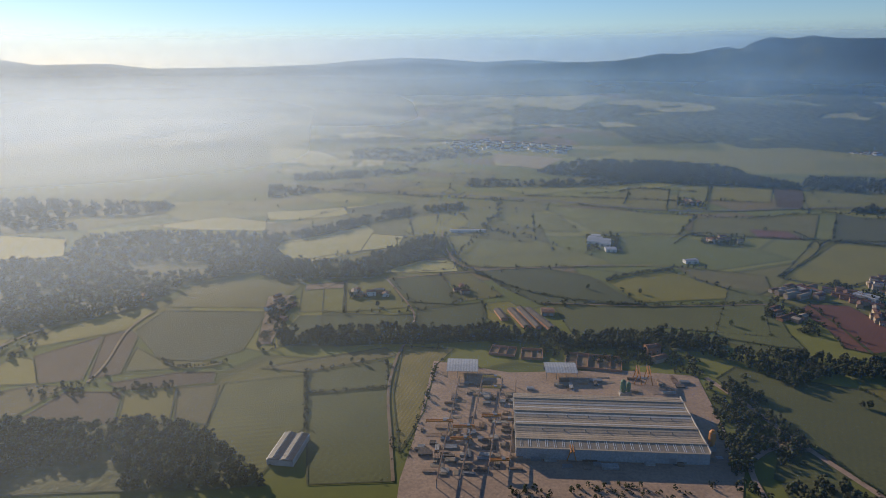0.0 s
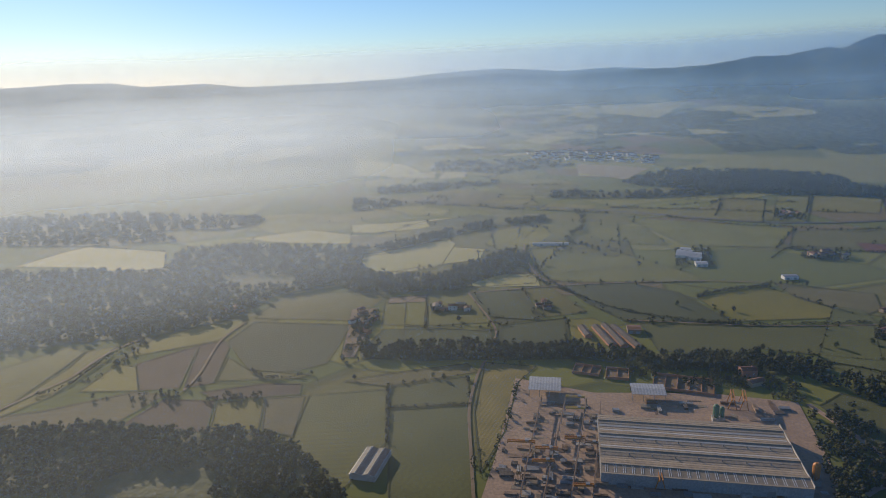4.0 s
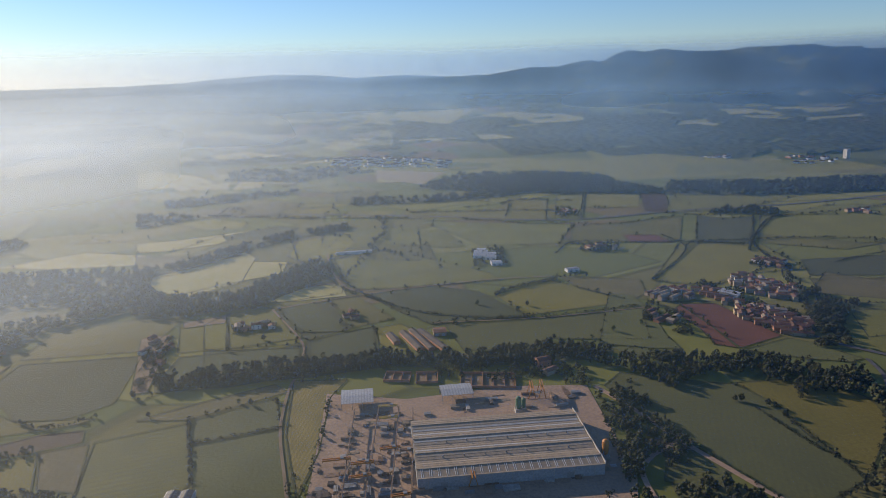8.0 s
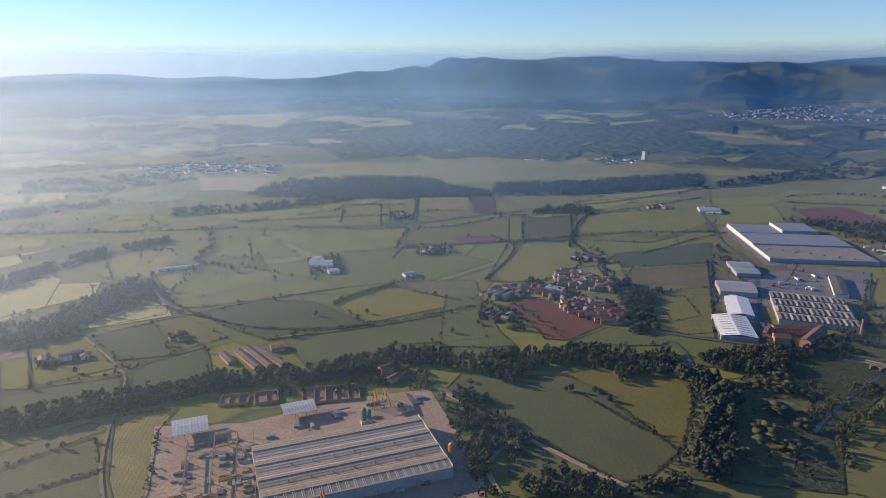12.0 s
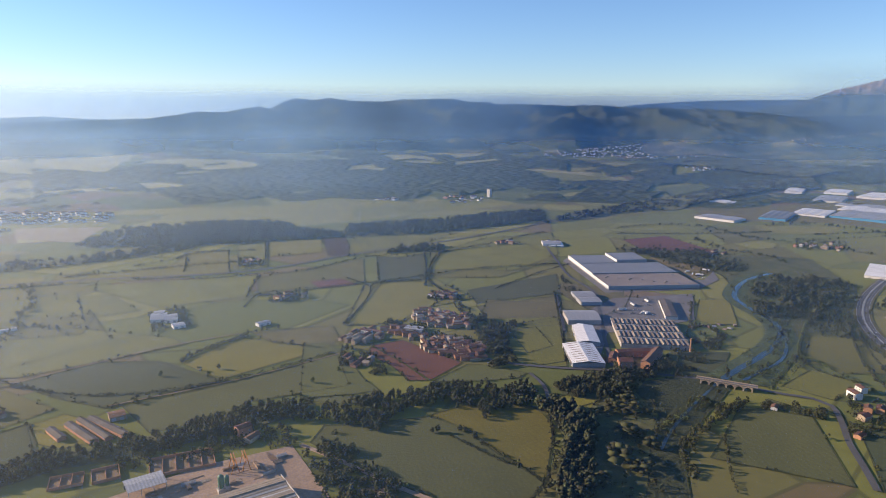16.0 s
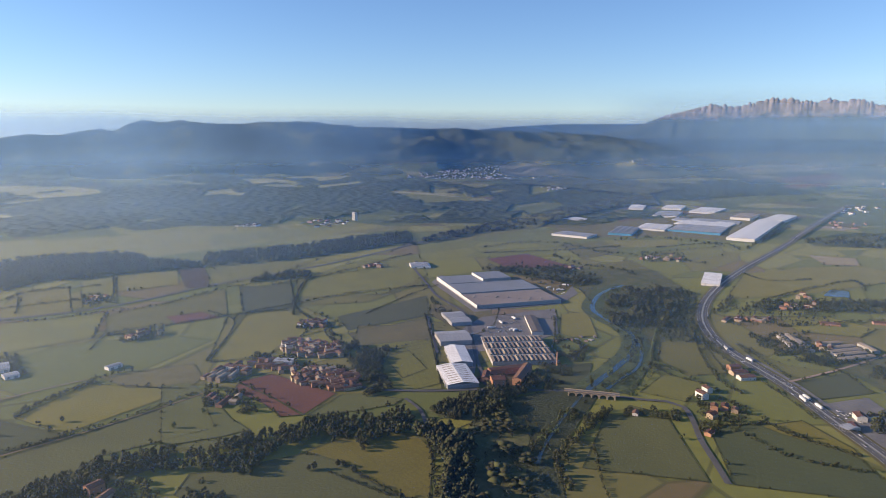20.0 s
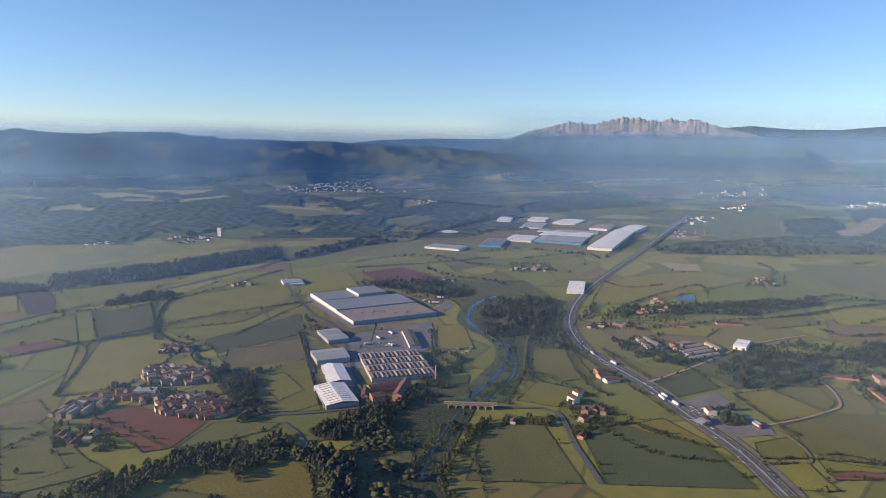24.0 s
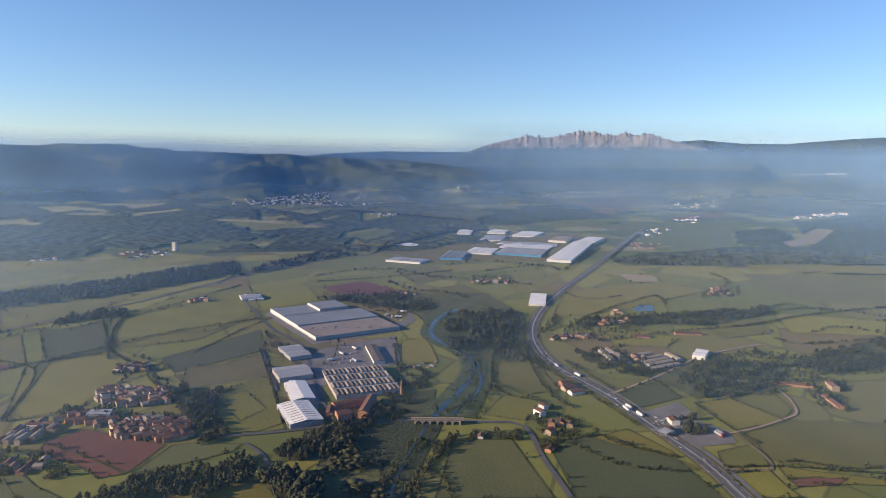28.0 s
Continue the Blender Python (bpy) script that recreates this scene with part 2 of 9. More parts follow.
def ground_material():
    """Meadow and cereal in a patchwork of small holdings, with darker hedge-side strips between them."""
    m = bpy.data.materials.new("patchwork_of_meadow_and_cereal")
    m.use_nodes = True
    nt = m.node_tree
    b = nt.nodes["Principled BSDF"]
    pos = nt.nodes.new("ShaderNodeNewGeometry").outputs["Position"]
    mp = nt.nodes.new("ShaderNodeMapping")
    mp.inputs["Scale"].default_value = (0.0042, 0.0062, 0.0)
    mp.inputs["Rotation"].default_value = (0, 0, 0.5)
    nt.links.new(pos, mp.inputs[0])
    v = nt.nodes.new("ShaderNodeTexVoronoi")
    v.inputs["Scale"].default_value = 1.0
    nt.links.new(mp.outputs[0], v.inputs["Vector"])
    edge = nt.nodes.new("ShaderNodeTexVoronoi")
    edge.feature = "DISTANCE_TO_EDGE"
    nt.links.new(mp.outputs[0], edge.inputs["Vector"])
    edge.inputs["Scale"].default_value = 1.0
    line = nt.nodes.new("ShaderNodeMapRange")
    line.inputs[1].default_value, line.inputs[2].default_value = 0.008, 0.018
    line.inputs[3].default_value, line.inputs[4].default_value = 0.6, 0.0
    nt.links.new(edge.outputs["Distance"], line.inputs[0])
    sep = nt.nodes.new("ShaderNodeSeparateColor")
    nt.links.new(v.outputs["Color"], sep.inputs[0])
    cr = nt.nodes.new("ShaderNodeValToRGB")
    cr.color_ramp.interpolation = "CONSTANT"
    stops = [(0.0, (0.126, 0.134, 0.030)), (0.2, (0.155, 0.158, 0.035)), (0.38, (0.094, 0.111, 0.030)), (0.52, (0.181, 0.172, 0.046)),
             (0.66, (0.130, 0.119, 0.039)), (0.78, (0.105, 0.119, 0.030)), (0.94, (0.134, 0.097, 0.050))]
    el = cr.color_ramp.elements
    el[0].position, el[0].color = 0.0, (*stops[0][1], 1)
    el[1].position, el[1].color = stops[1][0], (*stops[1][1], 1)
    for p, c in stops[2:]:
        el.new(p).color = (*c, 1)
    nt.links.new(sep.outputs[0], cr.inputs[0])
    f2, raw = noise_fac(nt, 0.05, 6.0, 0.3, 0.7)
    half = nt.nodes.new("ShaderNodeMath")
    half.operation = "MULTIPLY"
    half.inputs[1].default_value = 0.35
    nt.links.new(f2, half.inputs[0])
    col = ramp_mix(nt, half.outputs[0], cr.outputs[0], (0.07, 0.08, 0.025))
    col = ramp_mix(nt, line.outputs[0], col, (0.045, 0.05, 0.02))
    nt.links.new(col, b.inputs["Base Color"])
    b.inputs["Roughness"].default_value = 0.95
    b.inputs["Specular IOR Level"].default_value = 0.1
    b.inputs["Sheen Weight"].default_value, b.inputs["Sheen Roughness"].default_value = 0.05, 0.55
    b.inputs["Sheen Tint"].default_value = (0.85, 0.86, 0.45, 1)
    return m


def far_land_material():
    """Wood where the cover is, else plots of meadow, cereal and soil; all at the land's own plan."""
    m = bpy.data.materials.new("far_woods_and_plots")
    m.use_nodes = True
    nt = m.node_tree
    b = nt.nodes["Principled BSDF"]

    def attribute(name):
        n = nt.nodes.new("ShaderNodeAttribute")
        n.attribute_name = name
        return n

    plan = attribute("plan").outputs["Vector"]
    mp = nt.nodes.new("ShaderNodeMapping")
    mp.inputs["Scale"].default_value = (0.0044, 0.0031, 0.0)
    mp.inputs["Rotation"].default_value = (0, 0, 0.4)
    nt.links.new(plan, mp.inputs[0])
    v = nt.nodes.new("ShaderNodeTexVoronoi")
    v.inputs["Scale"].default_value = 1.0
    nt.links.new(mp.outputs[0], v.inputs["Vector"])
    sep = nt.nodes.new("ShaderNodeSeparateColor")
    nt.links.new(v.outputs["Color"], sep.inputs[0])
    cr = nt.nodes.new("ShaderNodeValToRGB")
    cr.color_ramp.interpolation = "CONSTANT"
    stops = [(0.0, (0.12, 0.135, 0.045)), (0.2, (0.19, 0.19, 0.06)), (0.36, (0.09, 0.11, 0.042)), (0.5, (0.25, 0.235, 0.085)), (0.64, (0.13, 0.115, 0.05)), (0.76, (0.10, 0.125, 0.045)), (0.9, (0.15, 0.10, 0.065))]
    el = cr.color_ramp.elements
    el[0].position, el[0].color = 0.0, (*stops[0][1], 1)
    el[1].position, el[1].color = stops[1][0], (*stops[1][1], 1)
    for p, c in stops[2:]:
        el.new(p).color = (*c, 1)
    nt.links.new(sep.outputs[0], cr.inputs[0])
    crop = attribute("crop")
    col = ramp_mix(nt, crop.outputs["Alpha"], cr.outputs[0], crop.outputs["Color"])
    mottle, _ = noise_fac(nt, 0.012, 4.0, 0.3, 0.7, plan)
    half = nt.nodes.new("ShaderNodeMath")
    half.operation = "MULTIPLY"
    half.inputs[1].default_value = 0.35
    nt.links.new(mottle, half.inputs[0])
    col = ramp_mix(nt, half.outputs[0], col, (0.09, 0.095, 0.04))
    f1, _ = noise_fac(nt, 0.004, 4.0, 0.35, 0.65, plan)
    f2, _ = noise_fac(nt, 0.05, 4.0, 0.35, 0.65, plan)
    woods = ramp_mix(nt, f2, ramp_mix(nt, f1, (0.060, 0.074, 0.030), (0.098, 0.106, 0.046)), (0.030, 0.040, 0.019))
    col = ramp_mix(nt, attribute("cover").outputs["Fac"], col, woods)
    nt.links.new(col, b.inputs["Base Color"])
    b.inputs["Roughness"].default_value = 0.95
    b.inputs["Specular IOR Level"].default_value = 0.1
    return m


def water_material():
    m = bpy.data.materials.new("river_water")
    m.use_nodes = True
    nt = m.node_tree
    b = nt.nodes["Principled BSDF"]
    b.inputs["Base Color"].default_value = (0.03, 0.045, 0.045, 1)
    b.inputs["Roughness"].default_value = 0.12
    _, raw = noise_fac(nt, 0.35, 3.0)
    bp = nt.nodes.new("ShaderNodeBump")
    bp.inputs["Strength"].default_value, bp.inputs["Distance"].default_value = 0.25, 0.3
    nt.links.new(raw, bp.inputs["Height"])
    nt.links.new(bp.outputs[0], b.inputs["Normal"])
    return m


M["far_land"] = far_land_material()


def wooded_rock():
    """Pink-grey cliffs above, oak and pine on the lower slopes and ledges."""
    m = M["rock"]
    nt = m.node_tree
    b = nt.nodes["Principled BSDF"]
    xyz = nt.nodes.new("ShaderNodeSeparateXYZ")
    nt.links.new(nt.nodes.new("ShaderNodeNewGeometry").outputs["Position"], xyz.inputs[0])
    f, _ = noise_fac(nt, 0.03, 4.0, 0.0, 1.0)
    add = nt.nodes.new("ShaderNodeMath")
    add.operation = "MULTIPLY_ADD"
    nt.links.new(f, add.inputs[0])
    add.inputs[1].default_value = 110.0
    nt.links.new(xyz.outputs[2], add.inputs[2])
    r = nt.nodes.new("ShaderNodeMapRange")
    r.inputs[1].default_value, r.inputs[2].default_value = 515.0, 545.0
    nt.links.new(add.outputs[0], r.inputs[0])
    old = b.inputs["Base Color"].links[0].from_socket
    nt.links.new(ramp_mix(nt, r.outputs[0], (0.055, 0.068, 0.032), old), b.inputs["Base Color"])


wooded_rock()
M["water"], M["ground"] = water_material(), ground_material()

# ---- the lie of the land: a flat plain, and far country drawn in along the lines of sight ----
CX, CY, CZ = 0.0, 40.0, 342.0
R0, DEEP = 2600.0, 2250.0
from mathutils.bvhtree import BVHTree

FAR = []                               # the far land's surface, once it is built


def smooth(a, b, v):
    u = min(1, max(0, (v - a) / (b - a)))
    return u * u * (3 - 2 * u)


def drawn_in(r):
    """The radius at which far country at radius r is built."""
    return r if r <= R0 else R0 + DEEP * (r - R0) / (r - R0 + DEEP)


def spot(x, y, h=0.0):
    """The point of the land over plan point (x, y), raised by h, and the scale of things there."""
    r = math.hypot(x - CX, y - CY)
    if r <= R0:
        return Vector((x, y, h)), 1.0
    k = drawn_in(r) / r
    p = Vector((CX + (x - CX) * k, CY + (y - CY) * k, CZ * (1 - k)))
    if FAR:
        eye = Vector((CX, CY, CZ))
        q, _, _, d = FAR[0].ray_cast(eye, (p - eye).normalized(), 9000)
        if q is not None:
            p = q
            u = max(0.0, math.hypot(p.x - CX, p.y - CY) - R0)
            k = (R0 + u) / (R0 + DEEP * u / (DEEP - u))
    return p + Vector((0, 0, h * k)), k


# ---- mesh helpers ----
def mesh_object(name, verts, faces, material, parent=None, smooth_faces=False):
    me = bpy.data.meshes.new(name)
    me.from_pydata([tuple(v) for v in verts], [], faces)
    me.materials.append(material)
    if smooth_faces:
        me.polygons.foreach_set("use_smooth", [True] * len(me.polygons))
    ob = new(name, me)
    if parent:
        ob.parent = parent
    return ob


def part(name, bm, material, parent, label=""):
    me = bpy.data.meshes.new(name)
    bm.to_mesh(me)
    bm.free()
    me.materials.append(material)
    ob = new(name, me)
    ob.parent = parent
    if label:
        ob["label"] = label
    return ob


def box_bm(x0, y0, z0, x1, y1, z1, bm=None, m=None):
    bm = bm or bmesh.new()
    p = [Vector((x, y, z)) for z in (z0, z1) for x, y in ((x0, y0), (x1, y0), (x1, y1), (x0, y1))]
    if m:
        p = [m @ q for q in p]
    v = [bm.verts.new(q) for q in p]
    for f in ((3, 2, 1, 0), (4, 5, 6, 7), (0, 1, 5, 4), (1, 2, 6, 5), (2, 3, 7, 6), (3, 0, 4, 7)):
        bm.faces.new([v[i] for i in f])
    return bm


def beam_bm(a, b, w, bm=None, h=None):
    """A square bar of width w from a to b."""
    a, b = Vector(a), Vector(b)
    d = b - a
    m = Matrix.Translation(a) @ d.to_track_quat("Z", "Y").to_matrix().to_4x4()
    return box_bm(-w / 2, -(h or w) / 2, 0, w / 2, (h or w) / 2, d.length, bm, m)


def tube_bm(r0, r1, z0, z1, n=12, bm=None, x=0.0, y=0.0):
    bm = bm or bmesh.new()
    rings = [[bm.verts.new((x + r * math.cos(2 * math.pi * i / n), y + r * math.sin(2 * math.pi * i / n), z)) for i in range(n)] for r, z in ((r0, z0), (r1, z1))]
    for i in range(n):
        bm.faces.new((rings[0][i], rings[0][(i + 1) % n], rings[1][(i + 1) % n], rings[1][i]))
    bm.faces.new(rings[1])
    bm.faces.new(rings[0][::-1])
    return bm


def empty(name, x, y, rot=0.0, z=0.0):
    ob = new(name)
    p, k = spot(x, y, z)
    ob.matrix_world = Matrix.Translation(p) @ Matrix.Rotation(radians(rot), 4, "Z") @ Matrix.Scale(k, 4)
    return ob


FIELD_LABELS = {"shaded_grass": "rough grass coloured dark for shade", "mid": "grazed dark green meadow with drill lines", "green": "green meadow field of short grass", "light": "bright yellow-green spring cereal field", "dark": "dark green field of dense tall cereal",
                "striped": "green cereal field with drilled rows", "brown": "brown harrowed field of bare soil", "red": "reddish ploughed field of bare soil",
                "olive": "dry olive-brown meadow with rough grass", "corn": "yellowing standing maize field with rows", "pale": "pale ripening barley field in the haze",
                "tan": "sand-coloured stubble field", "dirt": "patch of bare trodden earth", "gravel": "pale gravel yard surface", "lot": "grey asphalt parking lot",
                "scrub": "rough scrubby ground with bushes", "reed": "river bank overgrown with reeds", "clay": "red clay cutting in a bank"}
LAYER = [0.10]


def drape(name, pts, material, lift, jag=0.0):
    """A sheet over the plan polygon, laid on the land."""
    bm = bmesh.new()
    ring = []
    rnd = random.Random(len(pts) * 1000 + int(abs(pts[0][0])))
    for (x0, y0), (x1, y1) in zip(pts, pts[1:] + pts[:1]):
        n = max(1, min(12, int(math.hypot(x1 - x0, y1 - y0) / 40))) if jag else 1
        for i in range(n):
            u = i / n
            j = jag if i else 0
            ring.append(bm.verts.new((x0 + (x1 - x0) * u + rnd.uniform(-j, j), y0 + (y1 - y0) * u + rnd.uniform(-j, j), 0)))
    f = bm.faces.new(ring)
    if f.normal.z < 0:
        f.normal_flip()
    bmesh.ops.triangulate(bm, faces=bm.faces[:])
    if max(math.hypot(x - CX, y - CY) for x, y in pts) > R0:
        for _ in range(5):
            long = [ed for ed in bm.edges if ed.calc_length() > 110]
            if not long or len(bm.faces) > 6000:
                break
            bmesh.ops.subdivide_edges(bm, edges=long, cuts=1)
            bmesh.ops.triangulate(bm, faces=bm.faces[:])
    for v in bm.verts:
        r = math.hypot(v.co.x - CX, v.co.y - CY)
        v.co = spot(v.co.x, v.co.y, lift + (0 if r < R0 else 4.0 + (r - R0) / 300))[0]
    me = bpy.data.meshes.new(name)
    bm.normal_update()
    bm.to_mesh(me)
    bm.free()
    me.materials.append(material)
    return new(name, me)


EDGES = []


def field(kind, *pts, name="field", label="", jag=1.5):
    LAYER[0] += 0.004
    pts = list(pts)
    ob = drape(name, pts, M[kind], LAYER[0], jag)
    if name == "field" and math.hypot(pts[0][0], pts[0][1]) < 2300:
        verts, faces = [], []
        for (x0, y0), (x1, y1) in zip(pts, pts[1:] + pts[:1]):
            d = Vector((x1 - x0, y1 - y0, 0))
            if d.length < 8:
                continue
            EDGES.append((x0, y0, x1, y1))
            d.normalize()
            s, o = Vector((-d.y, d.x, 0)) * 0.95, len(verts)
            n = max(2, int(math.hypot(x1 - x0, y1 - y0) / 25))
            for i in range(n + 1):
                c = Vector((x0, y0, 0)).lerp(Vector((x1, y1, 0)), i / n)
                k = 0.6 + 0.8 * abs(noise.noise((c.x / 30, c.y / 30, 4)))
                for u in (-1, 1):
                    q = c + s * u * k
                    verts.append((q.x, q.y, 0.75))
            for i in range(n):
                faces.append((o + 2 * i, o + 2 * i + 1, o + 2 * i + 3, o + 2 * i + 2))
        if faces:
            margin = mesh_object("field_margin", verts, faces, M["margin"], ob)
            margin["label"] = "dark unmown grass margin"
    return tagged(ob, label or FIELD_LABELS[kind], "field" if name == "field" else name.replace("_", " "), "fields of the plain" if name == "field" else "", "structure")


def curve_points(pts, step):
    """Points every step metres along a rounded line through pts."""
    out = []
    p = [Vector((*q, 0)) for q in pts]
    for i in range(len(p) - 1):
        a, b, c, d = p[max(i - 1, 0)], p[i], p[i + 1], p[min(i + 2, len(p) - 1)]
        n = max(1, int((c - b).length / step))
        for j in range(n):
            t = j / n
            out.append(0.5 * (2 * b + (c - a) * t + (2 * a - 5 * b + 4 * c - d) * t * t + (3 * b - 3 * c + d - a) * t ** 3))
    return out + [p[-1]]


def ribbon(name, pts, width, material, lift, offset=0.0, thick=0.0, step=14.0):
    line = curve_points(pts, step)
    verts, faces = [], []
    for i, q in enumerate(line):
        d = (line[min(i + 1, len(line) - 1)] - line[max(i - 1, 0)]).normalized()
        s = Vector((-d.y, d.x, 0))
        for u in (-1, 1):
            w = q + s * (offset + u * width / 2)
            r = math.hypot(w.x - CX, w.y - CY)
            verts.append(spot(w.x, w.y, lift + (0 if r < R0 else 4 + (r - R0) / 350))[0])
    for i in range(len(line) - 1):
        faces.append((2 * i + 1, 2 * i, 2 * i + 2, 2 * i + 3))
    return mesh_object(name, verts, faces, material)


def road(kind, width, *pts, label="", name="road"):
    LAYER[0] += 0.004
    ob = ribbon(name, pts, width, M[kind], LAYER[0] + 0.25)
    return tagged(ob, label or ("narrow grey asphalt lane between fields" if kind == "asphalt" else "pale dirt track between fields"), "road", "", "structure")


# ---- ground ----
def build_ground():
    radii = [0] + [40 * i for i in range(1, 8)] + [300 + 100 * i for i in range(1, 23)] + [R0]
    n = 240
    verts, faces = [(CX, CY, 0.0)], []
    for r in radii[1:]:
        for i in range(n):
            a = 2 * math.pi * i / n
            verts.append((CX + r * math.sin(a), CY + r * math.cos(a), 0.0))
    for i in range(n):
        faces.append((0, 1 + (i + 1) % n, 1 + i))
    for k in range(len(radii) - 2):
        for i in range(n):
            a, b = 1 + k * n + i, 1 + k * n + (i + 1) % n
            faces.append((a, b, b + n, a + n))
    ob = mesh_object("ground", verts, faces, M["ground"], smooth_faces=True)
    tagged(ob, "broad farmed plain of green and brown plots", "ground", "", "structure")


build_ground()


# ---- the far land: wooded country, ranges and the plain beyond ----
def grain(x, y, seed=0):
    """Smooth noise of wavelength 1 over arrays, about -0.7 to 0.7."""
    xi, yi = np.floor(x).astype(np.int64), np.floor(y).astype(np.int64)
    fx, fy = x - xi, y - yi

    def corner(i, j):
        h = ((xi + i) * 374761393 + (yi + j) * 668265263 + seed * 974634777) & 0xFFFFFFFF
        h = ((h ^ (h >> 13)) * 1274126177) & 0xFFFFFFFF
        t = (h ^ (h >> 16)) / 4294967296.0 * 2 * np.pi
        return np.cos(t) * (fx - i) + np.sin(t) * (fy - j)

    u, v = fx ** 3 * (fx * (fx * 6 - 15) + 10), fy ** 3 * (fy * (fy * 6 - 15) + 10)
    a = corner(0, 0) * (1 - u) + corner(1, 0) * u
    b = corner(0, 1) * (1 - u) + corner(1, 1) * u
    return a * (1 - v) + b * v


def ridged(x, y, seed=0, octaves=4):
    out, amp = 0.0, 0.5
    for o in range(octaves):
        out = out + amp * (1 - 2.6 * np.abs(grain(x, y, seed + o)))
        x, y, amp = x * 2.1 + 3.7, y * 2.1 - 1.3, amp * 0.5
    return out


def ease(a, b, v):
    u = np.clip((v - a) / (b - a), 0, 1)
    return u * u * (3 - 2 * u)


def within(x, y, pts):
    hit = np.zeros(x.shape, bool)
    for (x0, y0), (x1, y1) in zip(pts, pts[1:] + pts[:1]):
        if y0 != y1:
            hit ^= ((y0 > y) != (y1 > y)) & (x < (x1 - x0) * (y - y0) / (y1 - y0) + x0)
    return hit


# ranges: radius of the foot and of the crest, roughness, and the crest's elevation in degrees by azimuth
RANGES = [
    (6300, 11000, 0.55, [(-24, -3.4), (-16, -2.3), (-10.7, -1.88), (-7.2, -1.54), (0.6, -0.87), (6.6, -0.63), (12, -0.46), (15.4, 0.08), (17.6, 0.07), (18.6, 0.27), (20.3, 0.56), (21.2, 0.34), (22.1, 0.86), (23.3, 1.26),
      (24.6, 1.08), (26.1, 1.26), (27.6, 1.07), (30.7, 1.0), (32.1, 1.19), (36.3, 1.26), (37.8, 1.06), (39.6, 1.0), (39.9, 0.82), (44, 0.83), (46.4, 0.72), (48.3, 0.81), (50.2, 0.66), (53.7, 0.52), (57, 0.5), (61, 0.22),
      (63.2, -0.1), (65.7, -0.5), (68.7, -1.4), (70.5, -2.4), (73, -4)]),
    (9500, 14000, 0.45, [(-75, -1.0), (-42, -0.82), (-35, -0.76), (-22, -0.73), (-17.5, -0.68), (-12.8, -0.53), (-9.9, -0.26), (-5.9, -0.05), (-2.5, -0.14), (0.7, -0.43), (4.9, -0.27), (8, -0.47), (12, -0.5), (16, -1.2), (22, -2.0)]),
    (15500, 23000, 0.3, [(-75, -0.1), (-42, -0.12), (-38.4, 0.01), (-35.3, -0.04), (-33.2, -0.41), (-28.6, -0.34), (-25.7, -0.72), (-20, -0.95), (0, -0.8), (40, 0.0), (48, 0.6), (50.2, 0.7), (52.6, 0.96), (57, 1.2), (64, 1.25),
      (70, 1.2), (76, 0.9), (84, -1.2)]),
    (17500, 26000, 0.12, [(66, -1.0), (74, 0.6), (78, 1.9), (80.1, 2.3), (81.2, 2.35), (83.2, 2.49), (84.4, 2.36), (86, 2.22), (89.3, 2.18), (90, 2.26), (93.3, 2.53), (95.1, 2.64), (97, 2.51), (105, 2.4), (115, 2.0), (130, 1.0)]),
    (9000, 14000, 0.3, [(110, 0.2), (180, 0.6), (250, 0.7), (285, 0.3)]),
]
